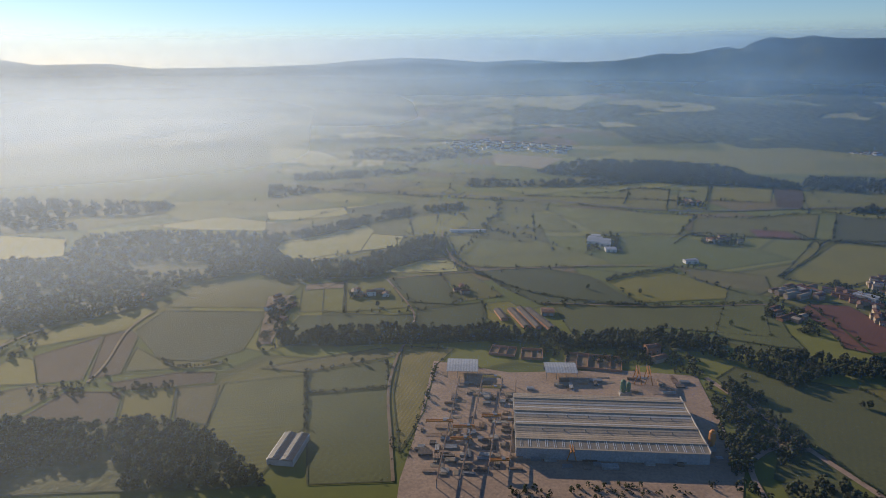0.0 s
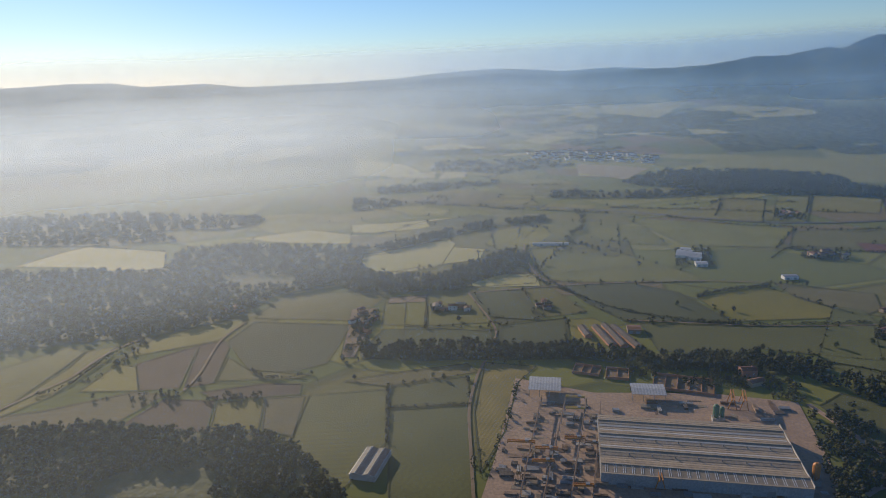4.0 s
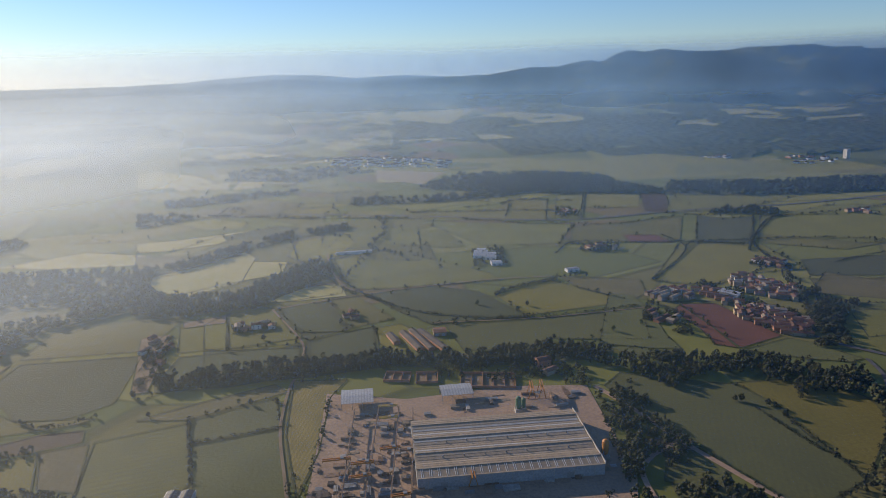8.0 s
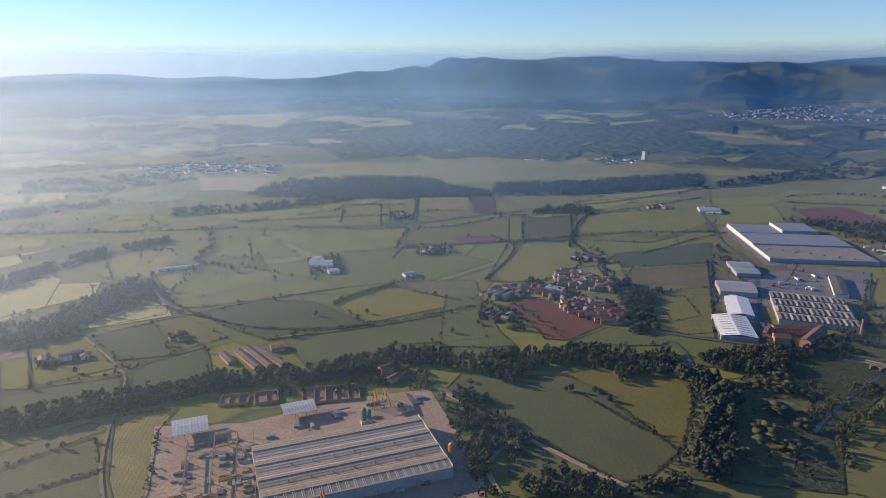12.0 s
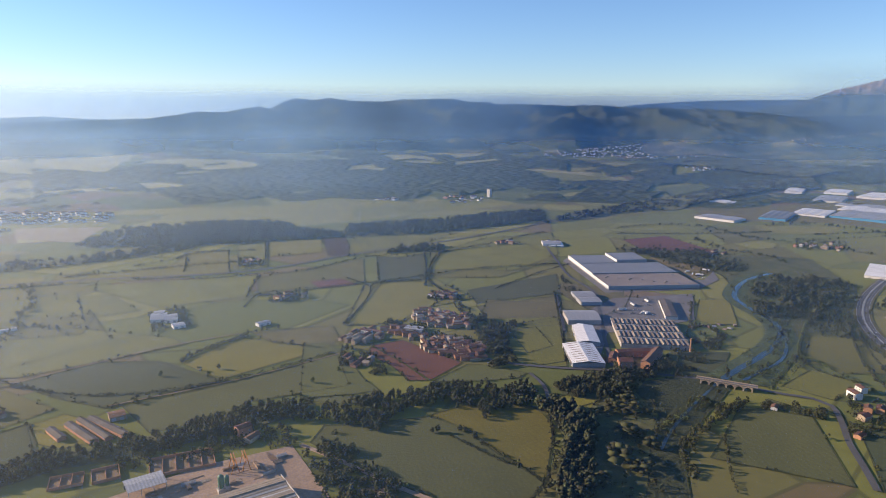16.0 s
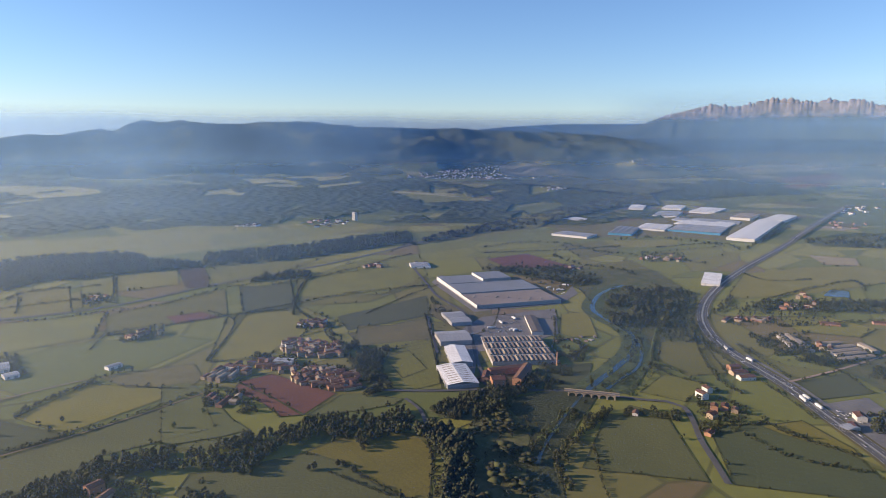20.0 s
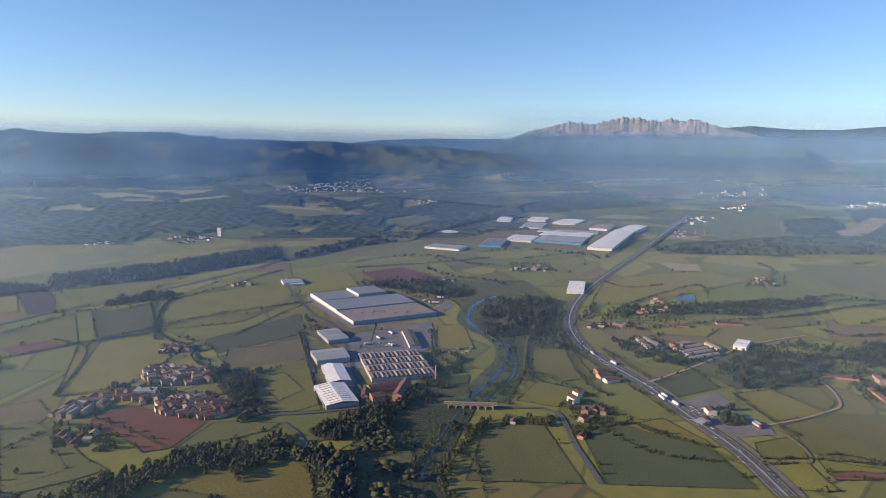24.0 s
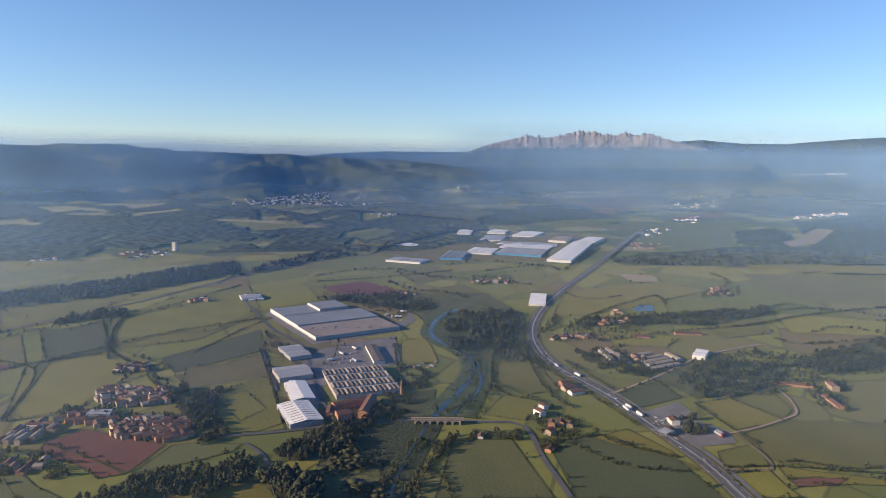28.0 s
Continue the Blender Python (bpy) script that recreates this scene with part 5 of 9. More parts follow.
def shed(x, y, l, w, rot, h=8.0, roof="roof_metal", wall="white", spans=1, strips=0, label="", name="warehouse", group="", doors=2, rise=None, along=True, parapet=False, band="skylight"):
    """An industrial building: spans double-pitched roofs with ridges along x (or along y), skylight strips across them, and doors."""
    t = empty(name, x, y, rot if along else rot + 90)
    if not along:
        l, w = w, l
    sw = w / spans
    rise = rise if rise is not None else sw * 0.07
    part("wall", walls_bm(-l / 2, -w / 2, l / 2, w / 2, 0, h + (1.0 if parapet else 0)), M[wall], t)
    for s in range(spans):
        y0 = -w / 2 + s * sw
        part("roof", gable_bm(-l / 2, y0, l / 2, y0 + sw, h + (1.02 if parapet else 0.02), rise, 0.15 if spans > 1 else 0.3), M[roof], t)
        if spans > 1:
            part("gutter", box_bm(-l / 2, y0 - 0.35, h + 0.3, l / 2, y0 + 0.35, h + 0.42), M["roof_dark"], t)
        for i in range(strips):
            u = -l / 2 + l * (i + 0.5) / strips
            for half in (0, 1):
                ya, yb = (y0 + sw * 0.12, y0 + sw * 0.44) if not half else (y0 + sw * 0.56, y0 + sw * 0.88)
                za, zb = (rise * 0.24, rise * 0.88) if not half else (rise * 0.88, rise * 0.24)
                bm = bmesh.new()
                zz = h + (1.02 if parapet else 0.02) + 0.25 + 0.08
                q = [(u - 0.9, ya, zz + za), (u + 0.9, ya, zz + za), (u + 0.9, yb, zz + zb), (u - 0.9, yb, zz + zb)]
                lo = [bm.verts.new((a, b, c - 0.15)) for a, b, c in q]
                up = [bm.verts.new(p) for p in q]
                bm.faces.new(up)
                for k in range(4):
                    bm.faces.new((lo[k], lo[(k + 1) % 4], up[(k + 1) % 4], up[k]))
                part("skylight", bm, M[band], t)
    for i in range(doors):
        u = -l / 2 + l * (i + 0.5) / doors
        part("door", box_bm(u - 2.2, -w / 2 - 0.1, 0, u + 2.2, -w / 2 + 0.1, min(4.5, h * 0.7)), M["wall_grey"], t)
    if math.hypot(x - CX, y - CY) > 2000:
        draw_in(t, x, y, rot if along else rot + 90)
    tint = {"white": "white-clad", "wall_grey": "grey-clad", "brick": "brick-walled", "concrete": "concrete-walled", "blue": "blue-clad", "stucco": "sand-coloured", "stucco_white": "white-plastered"}.get(wall, "plain")
    return tagged(t, label or f"{tint} industrial shed with a low metal roof", name.replace("_", " "), group)


def draw_in(t, x, y, rot):
    """Fits a wide far building to the drawn-in land."""
    m = Matrix.Translation((x, y, 0)) @ Matrix.Rotation(radians(rot), 4, "Z")
    eye, base = Vector((CX, CY, CZ)), spot(x, y)[0]
    for c in t.children:
        for v in c.data.vertices:
            p = m @ v.co
            r = math.hypot(p.x - CX, p.y - CY)
            v.co = eye + (p - eye) * (drawn_in(r) / r) - base
    t.matrix_world = Matrix.Translation(base)


def precast_hall(x, y, l, w, rot, h=11.0):
    t = empty("factory_hall", x, y, rot)
    part("wall", walls_bm(-l / 2, -w / 2, l / 2, w / 2, 0, h), M["wall_grey"], t, "pale grey precast panel walls")
    part("plinth", box_bm(-l / 2 - 0.1, -w / 2 - 0.1, 0, l / 2 + 0.1, -w / 2, 1.2), M["concrete"], t)
    sw = w / 4
    for s in range(4):
        y0 = -w / 2 + s * sw
        rise = 1.5
        part("roof", gable_bm(-l / 2, y0, l / 2, y0 + sw, h, rise, 0.1), M["roof_grey"], t, "weathered fibre-cement roof span")
        part("gutter", box_bm(-l / 2, y0 - 0.9, h + 0.32, l / 2, y0 + 0.9, h + 0.5), M["roof_pale"], t)
        part("ridge_vent", box_bm(-l / 2, y0 + sw / 2 - 0.9, h + rise - 0.05, l / 2, y0 + sw / 2 + 0.9, h + rise + 0.75), M["roof_pale"], t, "pale ridge ventilator")
        for k, (ua, ub, hh) in enumerate(((0.10, 0.2, 0), (0.27, 0.36, 1))):
            for half in (0, 1):
                if s == 0 and not half:
                    continue
                a, b = (ua, ub) if not half else (1 - ub, 1 - ua)
                za, zb = h + rise * min(a, 1 - a) * 2 + 0.3, h + rise * min(b, 1 - b) * 2 + 0.3
                m = M["skylight"] if (k + half + s) % 3 == 0 and s else M["roof_grey"] if (k + s) % 2 else M["roof_pale"]
                bm = bmesh.new()
                q = [(-l / 2 + 1, y0 + sw * a, za), (l / 2 - 1, y0 + sw * a, za), (l / 2 - 1, y0 + sw * b, zb), (-l / 2 + 1, y0 + sw * b, zb)]
                v = [bm.verts.new(p) for p in q] + [bm.verts.new((p[0], p[1], p[2] + 0.1)) for p in q]
                bm.faces.new(v[4:])
                for i in range(4):
                    bm.faces.new((v[i], v[(i + 1) % 4], v[(i + 1) % 4 + 4], v[i + 4]))
                part("roof_sheet", bm, m, t)
    for i in range(22):                                     # pairs of milky lights on the near slope
        for d in (-0.8, 0.8):
            u = -l / 2 + l * (i + 0.6) / 22.4 + d
            bm = bmesh.new()
            ya, yb = -w / 2 + 1.0, -w / 2 + sw * 0.46
            za, zb = h + 1.5 * 2 * (1.0 / sw) + 0.4, h + 1.5 * 0.92 + 0.4
            q = [(u - 0.2, ya, za), (u + 0.2, ya, za), (u + 0.2, yb, zb), (u - 0.2, yb, zb)]
            v = [bm.verts.new(p) for p in q] + [bm.verts.new((p[0], p[1], p[2] + 0.12)) for p in q]
            bm.faces.new(v[4:])
            for k in range(4):
                bm.faces.new((v[k], v[(k + 1) % 4], v[(k + 1) % 4 + 4], v[k + 4]))
            part("roof_light", bm, M["white"], t)
    for i in range(7):
        for s in (1, 2):
            tube = tube_bm(0.6, 0.6, h + 0.3, h + 2.8, 8, None, -l / 2 + l * (i + 1 + 0.3 * s) / 8.6, -w / 2 + sw * (s + 0.18))
            part("vent", tube, M["steel"], t)
    part("parapet", box_bm(l / 2 - 0.1, -w / 2, h, l / 2 + 0.5, w / 2, h + 2.2), M["concrete"], t, "pale stepped gable parapet")
    for i in range(9):
        u = -l / 2 + l * (i + 0.5) / 9
        part("pilaster", box_bm(u - 0.4, -w / 2 - 0.35, 0, u + 0.4, -w / 2 + 0.02, h - 0.3), M["concrete"], t)
    for u in (-l * 0.36, l * 0.31):
        part("door", box_bm(u - 3, -w / 2 - 0.12, 0, u + 3, -w / 2 + 0.05, 6), M["steel"], t)
    tagged(t, "long precast-concrete factory hall with four grey roof spans", "factory hall")


def crane_runway(x, y, length, rot, h=8.5, bays=13):
    """A rail on a row of columns."""
    t = empty("crane_runway", x, y, rot)
    part("rail_beam", box_bm(-0.45, -length / 2, h - 1.0, 0.45, length / 2, h), M["rust"], t, "brown steel crane rail")
    for i in range(bays + 1):
        v = -length / 2 + length * i / bays
        part("column", box_bm(-0.35, v - 0.35, 0, 0.35, v + 0.35, h - 1.0), M["concrete"], t)
    tagged(t, "raised crane rail on a row of concrete columns", "crane runway", "crane runways of the yard")


def bridge_crane(x, y, span, rot, z, paint):
    t = empty("bridge_crane", x, y, rot, z)
    for v in (-1.1, 1.1):
        part("girder", box_bm(-span / 2, v - 0.4, 0.5, span / 2, v + 0.4, 2.0), M[paint], t)
    for u in (-span / 2, span / 2):
        part("end_carriage", box_bm(u - 0.4, -2.4, 0.0, u + 0.4, 2.4, 0.8), M["rust"], t)
    part("trolley", box_bm(-1.5 + span * 0.2, -1.4, 2.0, 1.5 + span * 0.2, 1.4, 3.0), M["steel"], t)
    tagged(t, "yellow-orange travelling bridge crane on raised rails", "bridge crane", "bridge cranes of the yard")


def gantry_crane(x, y, rot, span=18.0, h=12.0):
    """A portal crane on two pairs of splayed legs."""
    t = empty("gantry_crane", x, y, rot)
    for v in (-1.2, 1.2):
        part("girder", box_bm(-span / 2 - 4, v - 0.45, h - 1.6, span / 2 + 4, v + 0.45, h), M["orange"], t)
    for u in (-span / 2, span / 2):
        for v in (-4.0, 4.0):
            part("leg", beam_bm((u, v, 0.3), (u, v * 0.3, h - 1.6), 0.7), M["orange"], t)
        part("sill", box_bm(u - 0.4, -4.8, 0, u + 0.4, 4.8, 0.7), M["rust"], t)
    part("cabin", box_bm(1, -1.4, h - 4.2, 3.4, 1.4, h - 1.7), M["yellow"], t)
    tagged(t, "orange portal gantry crane with splayed legs", "gantry crane", "gantry cranes")


def canopy(x, y, l, w, rot, h=8.5):
    t = empty("canopy", x, y, rot)
    part("roof", gable_bm(-l / 2, -w / 2, l / 2, w / 2, h, 0.8, 0.3), M["roof_metal"], t, "pale metal roof sheets")
    for i in range(4):
        for s in (-1, 1):
            u = -l / 2 + 0.6 + (l - 1.2) * i / 3
            part("post", box_bm(u - 0.25, s * (w / 2 - 0.4) - 0.25, 0, u + 0.25, s * (w / 2 - 0.4) + 0.25, h), M["steel"], t)
    part("back_wall", box_bm(-l / 2, w / 2 - 0.2, 0, l / 2, w / 2, 3.5), M["concrete"], t)
    tagged(t, "open-sided shelter with a pale metal roof", "canopy", "open shelters of the works")


def silo(x, y, paint, h=18.0, r=2.6, kind=""):
    t = empty("silo", x, y)
    part("tank", tube_bm(r, r, h * 0.35, h * 0.9, 16), M[paint], t)
    part("top", tube_bm(r, r * 0.4, h * 0.9, h, 16), M[paint], t)
    part("hopper", tube_bm(0.5, r, h * 0.18, h * 0.35, 16), M[paint], t)
    for u in (-1, 1):
        for v in (-1, 1):
            part("leg", box_bm(u * r * 0.8 - 0.25, v * r * 0.8 - 0.25, 0, u * r * 0.8 + 0.25, v * r * 0.8 + 0.25, h * 0.5), M["steel"], t)
    part("base", box_bm(-r - 0.5, -r - 0.5, 0, r + 0.5, r + 0.5, 4.5), M["concrete"], t)
    tagged(t, f"{kind} painted cement silo on steel legs", "silo", "cement silos")


def beam_stack(x, y, rot, l, rnd):
    """Precast beams stored in layers on bearers."""
    t = empty("beam_stack", x, y, rot)
    n, layers = rnd.randint(2, 5), rnd.randint(1, 3)
    m = rnd.choice(["concrete", "gravel", "steel", "rust", "roof_dark", "roof_grey"])
    for k in range(layers):
        for i in range(n):
            part("beam", box_bm(-l / 2 + rnd.uniform(-0.3, 0.3), i * 1.3 - n * 0.65, k * 0.95 + 0.15, l / 2, i * 1.3 + 0.95 - n * 0.65, k * 0.95 + 0.95), M[m], t)
    for u in (-l * 0.3, l * 0.3):
        part("bearer", box_bm(u - 0.15, -n * 0.65, 0, u + 0.15, n * 0.65, 0.15), M["rust"], t)
    tagged(t, "stack of precast concrete beams stored in the yard", "beam stack", "stored beams")


CARS = []


def vehicle(x, y, rot, kind="car"):
    """A car, or a lorry with a box trailer."""
    for k, src in CARS:
        if k == kind:
            p, s = spot(x, y, 0.75)
            return copy_thing(src, Matrix.Translation(p) @ Matrix.Rotation(radians(rot), 4, "Z"))
    t = empty(kind, x, y, rot, 0.75)
    if kind == "car":
        part("body", box_bm(-2.2, -0.9, 0.3, 2.2, 0.9, 0.9), M["car"], t)
        bm = box_bm(-1.5, -0.8, 0.9, 1.1, 0.8, 1.5)
        for v in bm.verts:
            if v.co.z > 1.2:
                v.co.x = v.co.x * 0.72 - 0.1
                v.co.y *= 0.88
        part("cabin", bm, M["glass"], t)
        axles = (-1.4, 1.4)
        tagged(t, "pale passenger car on the asphalt", "car", "cars")
    else:
        part("trailer", box_bm(-8, -1.27, 1.1, 5, 1.27, 4.0), M["white" if kind == "lorry" else "roof_metal"], t)
        part("cab", box_bm(5.4, -1.25, 0.6, 7.8, 1.25, 3.4), M["white" if kind == "lorry" else "truck_red"], t)
        part("windscreen", box_bm(7.8, -1.1, 1.9, 7.86, 1.1, 2.9), M["glass"], t)
        axles = (-6.5, -5.2, 4.8, 7.0)
        tagged(t, "white articulated lorry with a box trailer" if kind == "lorry" else "tanker lorry with a red cab and silver trailer", "lorry", "lorries")
    for a in axles:
        for s in (-1, 1):
            r = 0.33 if kind == "car" else 0.5
            bm = tube_bm(r, r, -0.12, 0.12, 10)
            bmesh.ops.rotate(bm, verts=bm.verts[:], matrix=Matrix.Rotation(math.pi / 2, 3, "X"))
            bmesh.ops.translate(bm, verts=bm.verts[:], vec=(a, s * (0.82 if kind == "car" else 1.1), r))
            part("wheel", bm, M["tyre"], t)
    CARS.append((kind, t))
    return t


def big_warehouse(x, y, l, w, rot):
    """A very large warehouse in three roof steps with a raised block."""
    t = empty("distribution_warehouse", x, y, rot)
    a, b = -w / 2 + w * 0.36, -w / 2 + w * 0.70
    for k, (y0, y1, x0, x1, h, m) in enumerate(((-w / 2, a, -l / 2, l / 2, 7.5, "roof_flat"), (a, b, -l / 2, l / 2, 9.5, "roof_blue"), (b, w / 2, -l / 2, l * 0.28, 10, "roof_blue"), (b + w * 0.02, w / 2 + 1, -l * 0.02, l * 0.36, 15, "roof_blue"))):
        # sunlight put into the wall colours: white sunward end, grey shaded front
        part("wall", walls_bm(x0, y0, x1, y1, 0, h), M["wall_grey" if k < 3 else "concrete"], t)
        part("end_cladding", box_bm(x0 - 0.12, y0 + 0.3, 3.0, x0 - 0.02, y1 - 0.3, h - 0.6), M["white"], t, "end cladding coloured white for its sunlight")
        part("roof", box_bm(x0 + 0.5, y0 + 0.5, h, x1 - 0.5, y1 - 0.5, h + 0.35), M[m], t)
        part("parapet", box_bm(x0, y0 - 0.15, h - 0.5, x1, y0 + 0.5, h + 0.9), M["wall_grey"], t)
        part("parapet", box_bm(x0 - 0.15, y0, h - 0.5, x0 + 0.5, y1, h + 0.9), M["white"], t)
        if k:
            for i in range(int((x1 - x0) / 11)):
                for j in range(int((y1 - y0) / 13)):
                    u, v = x0 + 6 + i * 11, y0 + 7 + j * 13
                    part("rooflight", box_bm(u - 0.9, v - 1.6, h + 0.35, u + 0.9, v + 1.6, h + 0.75), M["skylight"], t)
        else:
            for i in range(12):
                u, v = x0 + l * ((i * 0.37) % 1) * 0.9 + 6, y0 + 10 + (y1 - y0 - 20) * ((i * 0.61) % 1)
                part("roof_unit", box_bm(u - 2, v - 1.5, h + 0.35, u + 2, v + 1.5, h + 2.0), M["steel"], t)
    for i in range(11):
        v = -w / 2 + w * (i + 0.5) / 11
        part("dock_door", box_bm(-l / 2 - 0.15, v - 2.2, 0.2, -l / 2 + 0.1, v + 2.2, 5), M["wall_grey"], t)
    # front panels coloured grey for the shade on this side
    for i in range(14):
        u = -l / 2 + l * (i + 0.5) / 14
        part("facade_panel", box_bm(u - l / 30, -w / 2 - 0.2, 4.2, u + l / 30, -w / 2 + 0.1, 6.6), M["wall_grey"], t)
    tagged(t, "huge white warehouse with stepped bluish metal roofs", "warehouse")


def sawtooth_factory(x, y, l, w, rot, rows=4, cols=14, h=6.5):
    """An old mill floor under rows of small double-pitched roofs with glazed bands between."""
    t = empty("mill_factory", x, y, rot)
    part("wall", walls_bm(-l / 2, -w / 2, l / 2, w / 2, 0, h), M["concrete"], t, "stained pale factory walls")
    dw, dl = w / rows, l / cols
    for r in range(rows):
        y0 = -w / 2 + r * dw
        part("valley", box_bm(-l / 2, y0 + dw * 0.79, h, l / 2, y0 + dw * 0.91, h + 0.6), M["skylight" if r < 3 else "concrete"], t, "pale glazed band between roofs")
        for c in range(cols):
            x0 = -l / 2 + c * dl
            bm = gable_bm(0, 0, dw * 0.77, dl, h, dl * 0.28, 0.05)
            bmesh.ops.transform(bm, matrix=Matrix.Translation((x0 + dl, y0, 0)) @ Matrix.Rotation(math.pi / 2, 4, "Z"), verts=bm.verts[:])
            part("roof", bm, M[("roof_dark", "roof_grey", "roof_dark")[(c * 2 + r) % 3]], t)
            bm = walls_bm(0.05, 0.05, dw * 0.77 - 0.05, dl - 0.05, h - 0.5, h, dl * 0.27)
            bmesh.ops.transform(bm, matrix=Matrix.Translation((x0 + dl, y0, 0)) @ Matrix.Rotation(math.pi / 2, 4, "Z"), verts=bm.verts[:])
            part("gable", bm, M["roof_grey"], t)
    part("chimney", tube_bm(1.6, 1.0, 0, 22, 12, None, l * 0.46, -w / 2 - 6), M["brick"], t, "round brick factory chimney")
    tagged(t, "old mill under rows of small dark saddle roofs", "factory")


def ruin(x, y, l, w, rot, bays=4, h=3.2):
    """Roofless brick walls of an abandoned works."""
    t = empty("roofless_building", x, y, rot)
    for s in (-1, 1):
        part("wall", box_bm(-l / 2, s * w / 2 - 0.25, 0, l / 2, s * w / 2 + 0.25, h), M["brick"], t)
    for i in range(bays + 1):
        u = -l / 2 + l * i / bays
        part("cross_wall", box_bm(u - 0.25, -w / 2 + 0.25, 0, u + 0.25, w / 2 - 0.25, h * (0.6 + 0.4 * ((i * 7) % 3) / 2)), M["brick"], t)
    part("rubble", box_bm(-l / 2 + 1, -w / 2 + 1, 0.02, l / 2 - 1, w / 2 - 1, 0.4), M["dirt"], t)
    tagged(t, "roofless abandoned brick building with open bays", "ruin", "abandoned brick works")


def arch_bridge(x0, y0, x1, y1, width=8.0, arches=6, h=7.0):
    """A road bridge on round arches."""
    l = math.hypot(x1 - x0, y1 - y0)
    t = empty("arch_bridge", (x0 + x1) / 2, (y0 + y1) / 2, math.degrees(math.atan2(y1 - y0, x1 - x0)))
    part("deck", box_bm(-l / 2 - 6, -width / 2, h - 0.9, l / 2 + 6, width / 2, h), M["lot"], t, "grey roadway")
    for s in (-1, 1):
        part("parapet", box_bm(-l / 2 - 6, s * width / 2 - 0.25, h, l / 2 + 6, s * width / 2 + 0.25, h + 1.0), M["stucco"], t)
    dl = l / arches
    for i in range(arches):
        c = -l / 2 + dl * (i + 0.5)
        bm = bmesh.new()
        n, r = 12, dl * 0.42
        rise = min(h - 1.8, r)
        rim = [(c + r * math.cos(math.pi * k / n), 1.0 * (h - 1.6 - rise) + rise * math.sin(math.pi * k / n)) for k in range(n + 1)]
        for s in (-1, 1):
            yy = s * (width / 2 - 0.2)
            for (xa, za), (xb, zb) in zip(rim, rim[1:]):
                v = [bm.verts.new(p) for p in ((xa, yy, za), (xb, yy, zb), (xb, yy, h - 0.9), (xa, yy, h - 0.9))]
                bm.faces.new(v)
        for (xa, za), (xb, zb) in zip(rim, rim[1:]):
            v = [bm.verts.new(p) for p in ((xa, -width / 2 + 0.2, za), (xa, width / 2 - 0.2, za), (xb, width / 2 - 0.2, zb), (xb, -width / 2 + 0.2, zb))]
            bm.faces.new(v)
        part("arch", bm, M["stucco"], t, "sand-coloured masonry arch")
    for i in range(arches + 1):
        c = -l / 2 + dl * i
        part("pier", box_bm(c - dl * 0.09, -width / 2, -0.5, c + dl * 0.09, width / 2, h - 0.9), M["stucco"], t)
    tagged(t, "sand-coloured masonry road bridge on round arches", "bridge")


def solar_barn(x, y, l, w, rot):
    t = empty("barn", x, y, rot)
    part("wall", walls_bm(-l / 2, -w / 2, l / 2, w / 2, 0, 5.0), M["concrete"], t)
    for s in range(2):
        x0 = -l / 2 + l / 2 * s
        bm = gable_bm(0, 0, w, l / 2, 5.0, 1.4, 0.3)
        bmesh.ops.transform(bm, matrix=Matrix.Translation((x0 + l / 2, -w / 2, 0)) @ Matrix.Rotation(math.pi / 2, 4, "Z"), verts=bm.verts[:])
        part("roof", bm, M["roof_metal"], t)
        for i in range(7):
            for half in (0, 1):
                xa, xb = x0 + l / 4 * half + 0.5, x0 + l / 4 * (half + 1) - 0.5
                za, zb = (5.0 + 1.4 * 0.5 / (l / 4), 5.0 + 1.4 * (1 - 0.5 / (l / 4)))
                za, zb = (za, zb) if half == 0 else (zb, za)
                ya, yb = -w / 2 + w * i / 7 + 0.12, -w / 2 + w * (i + 1) / 7 - 0.12
                bm = bmesh.new()
                q = [(xa, ya, za + 0.55), (xb, ya, zb + 0.55), (xb, yb, zb + 0.55), (xa, yb, za + 0.55)]
                v = [bm.verts.new(p) for p in q] + [bm.verts.new((p[0], p[1], p[2] + 0.1)) for p in q]
                bm.faces.new(v[4:])
                for k in range(4):
                    bm.faces.new((v[k], v[(k + 1) % 4], v[(k + 1) % 4 + 4], v[k + 4]))
                part("solar_panel", bm, M["panel"], t)
    tagged(t, "farm barn with dark solar panels on its roof", "barn")


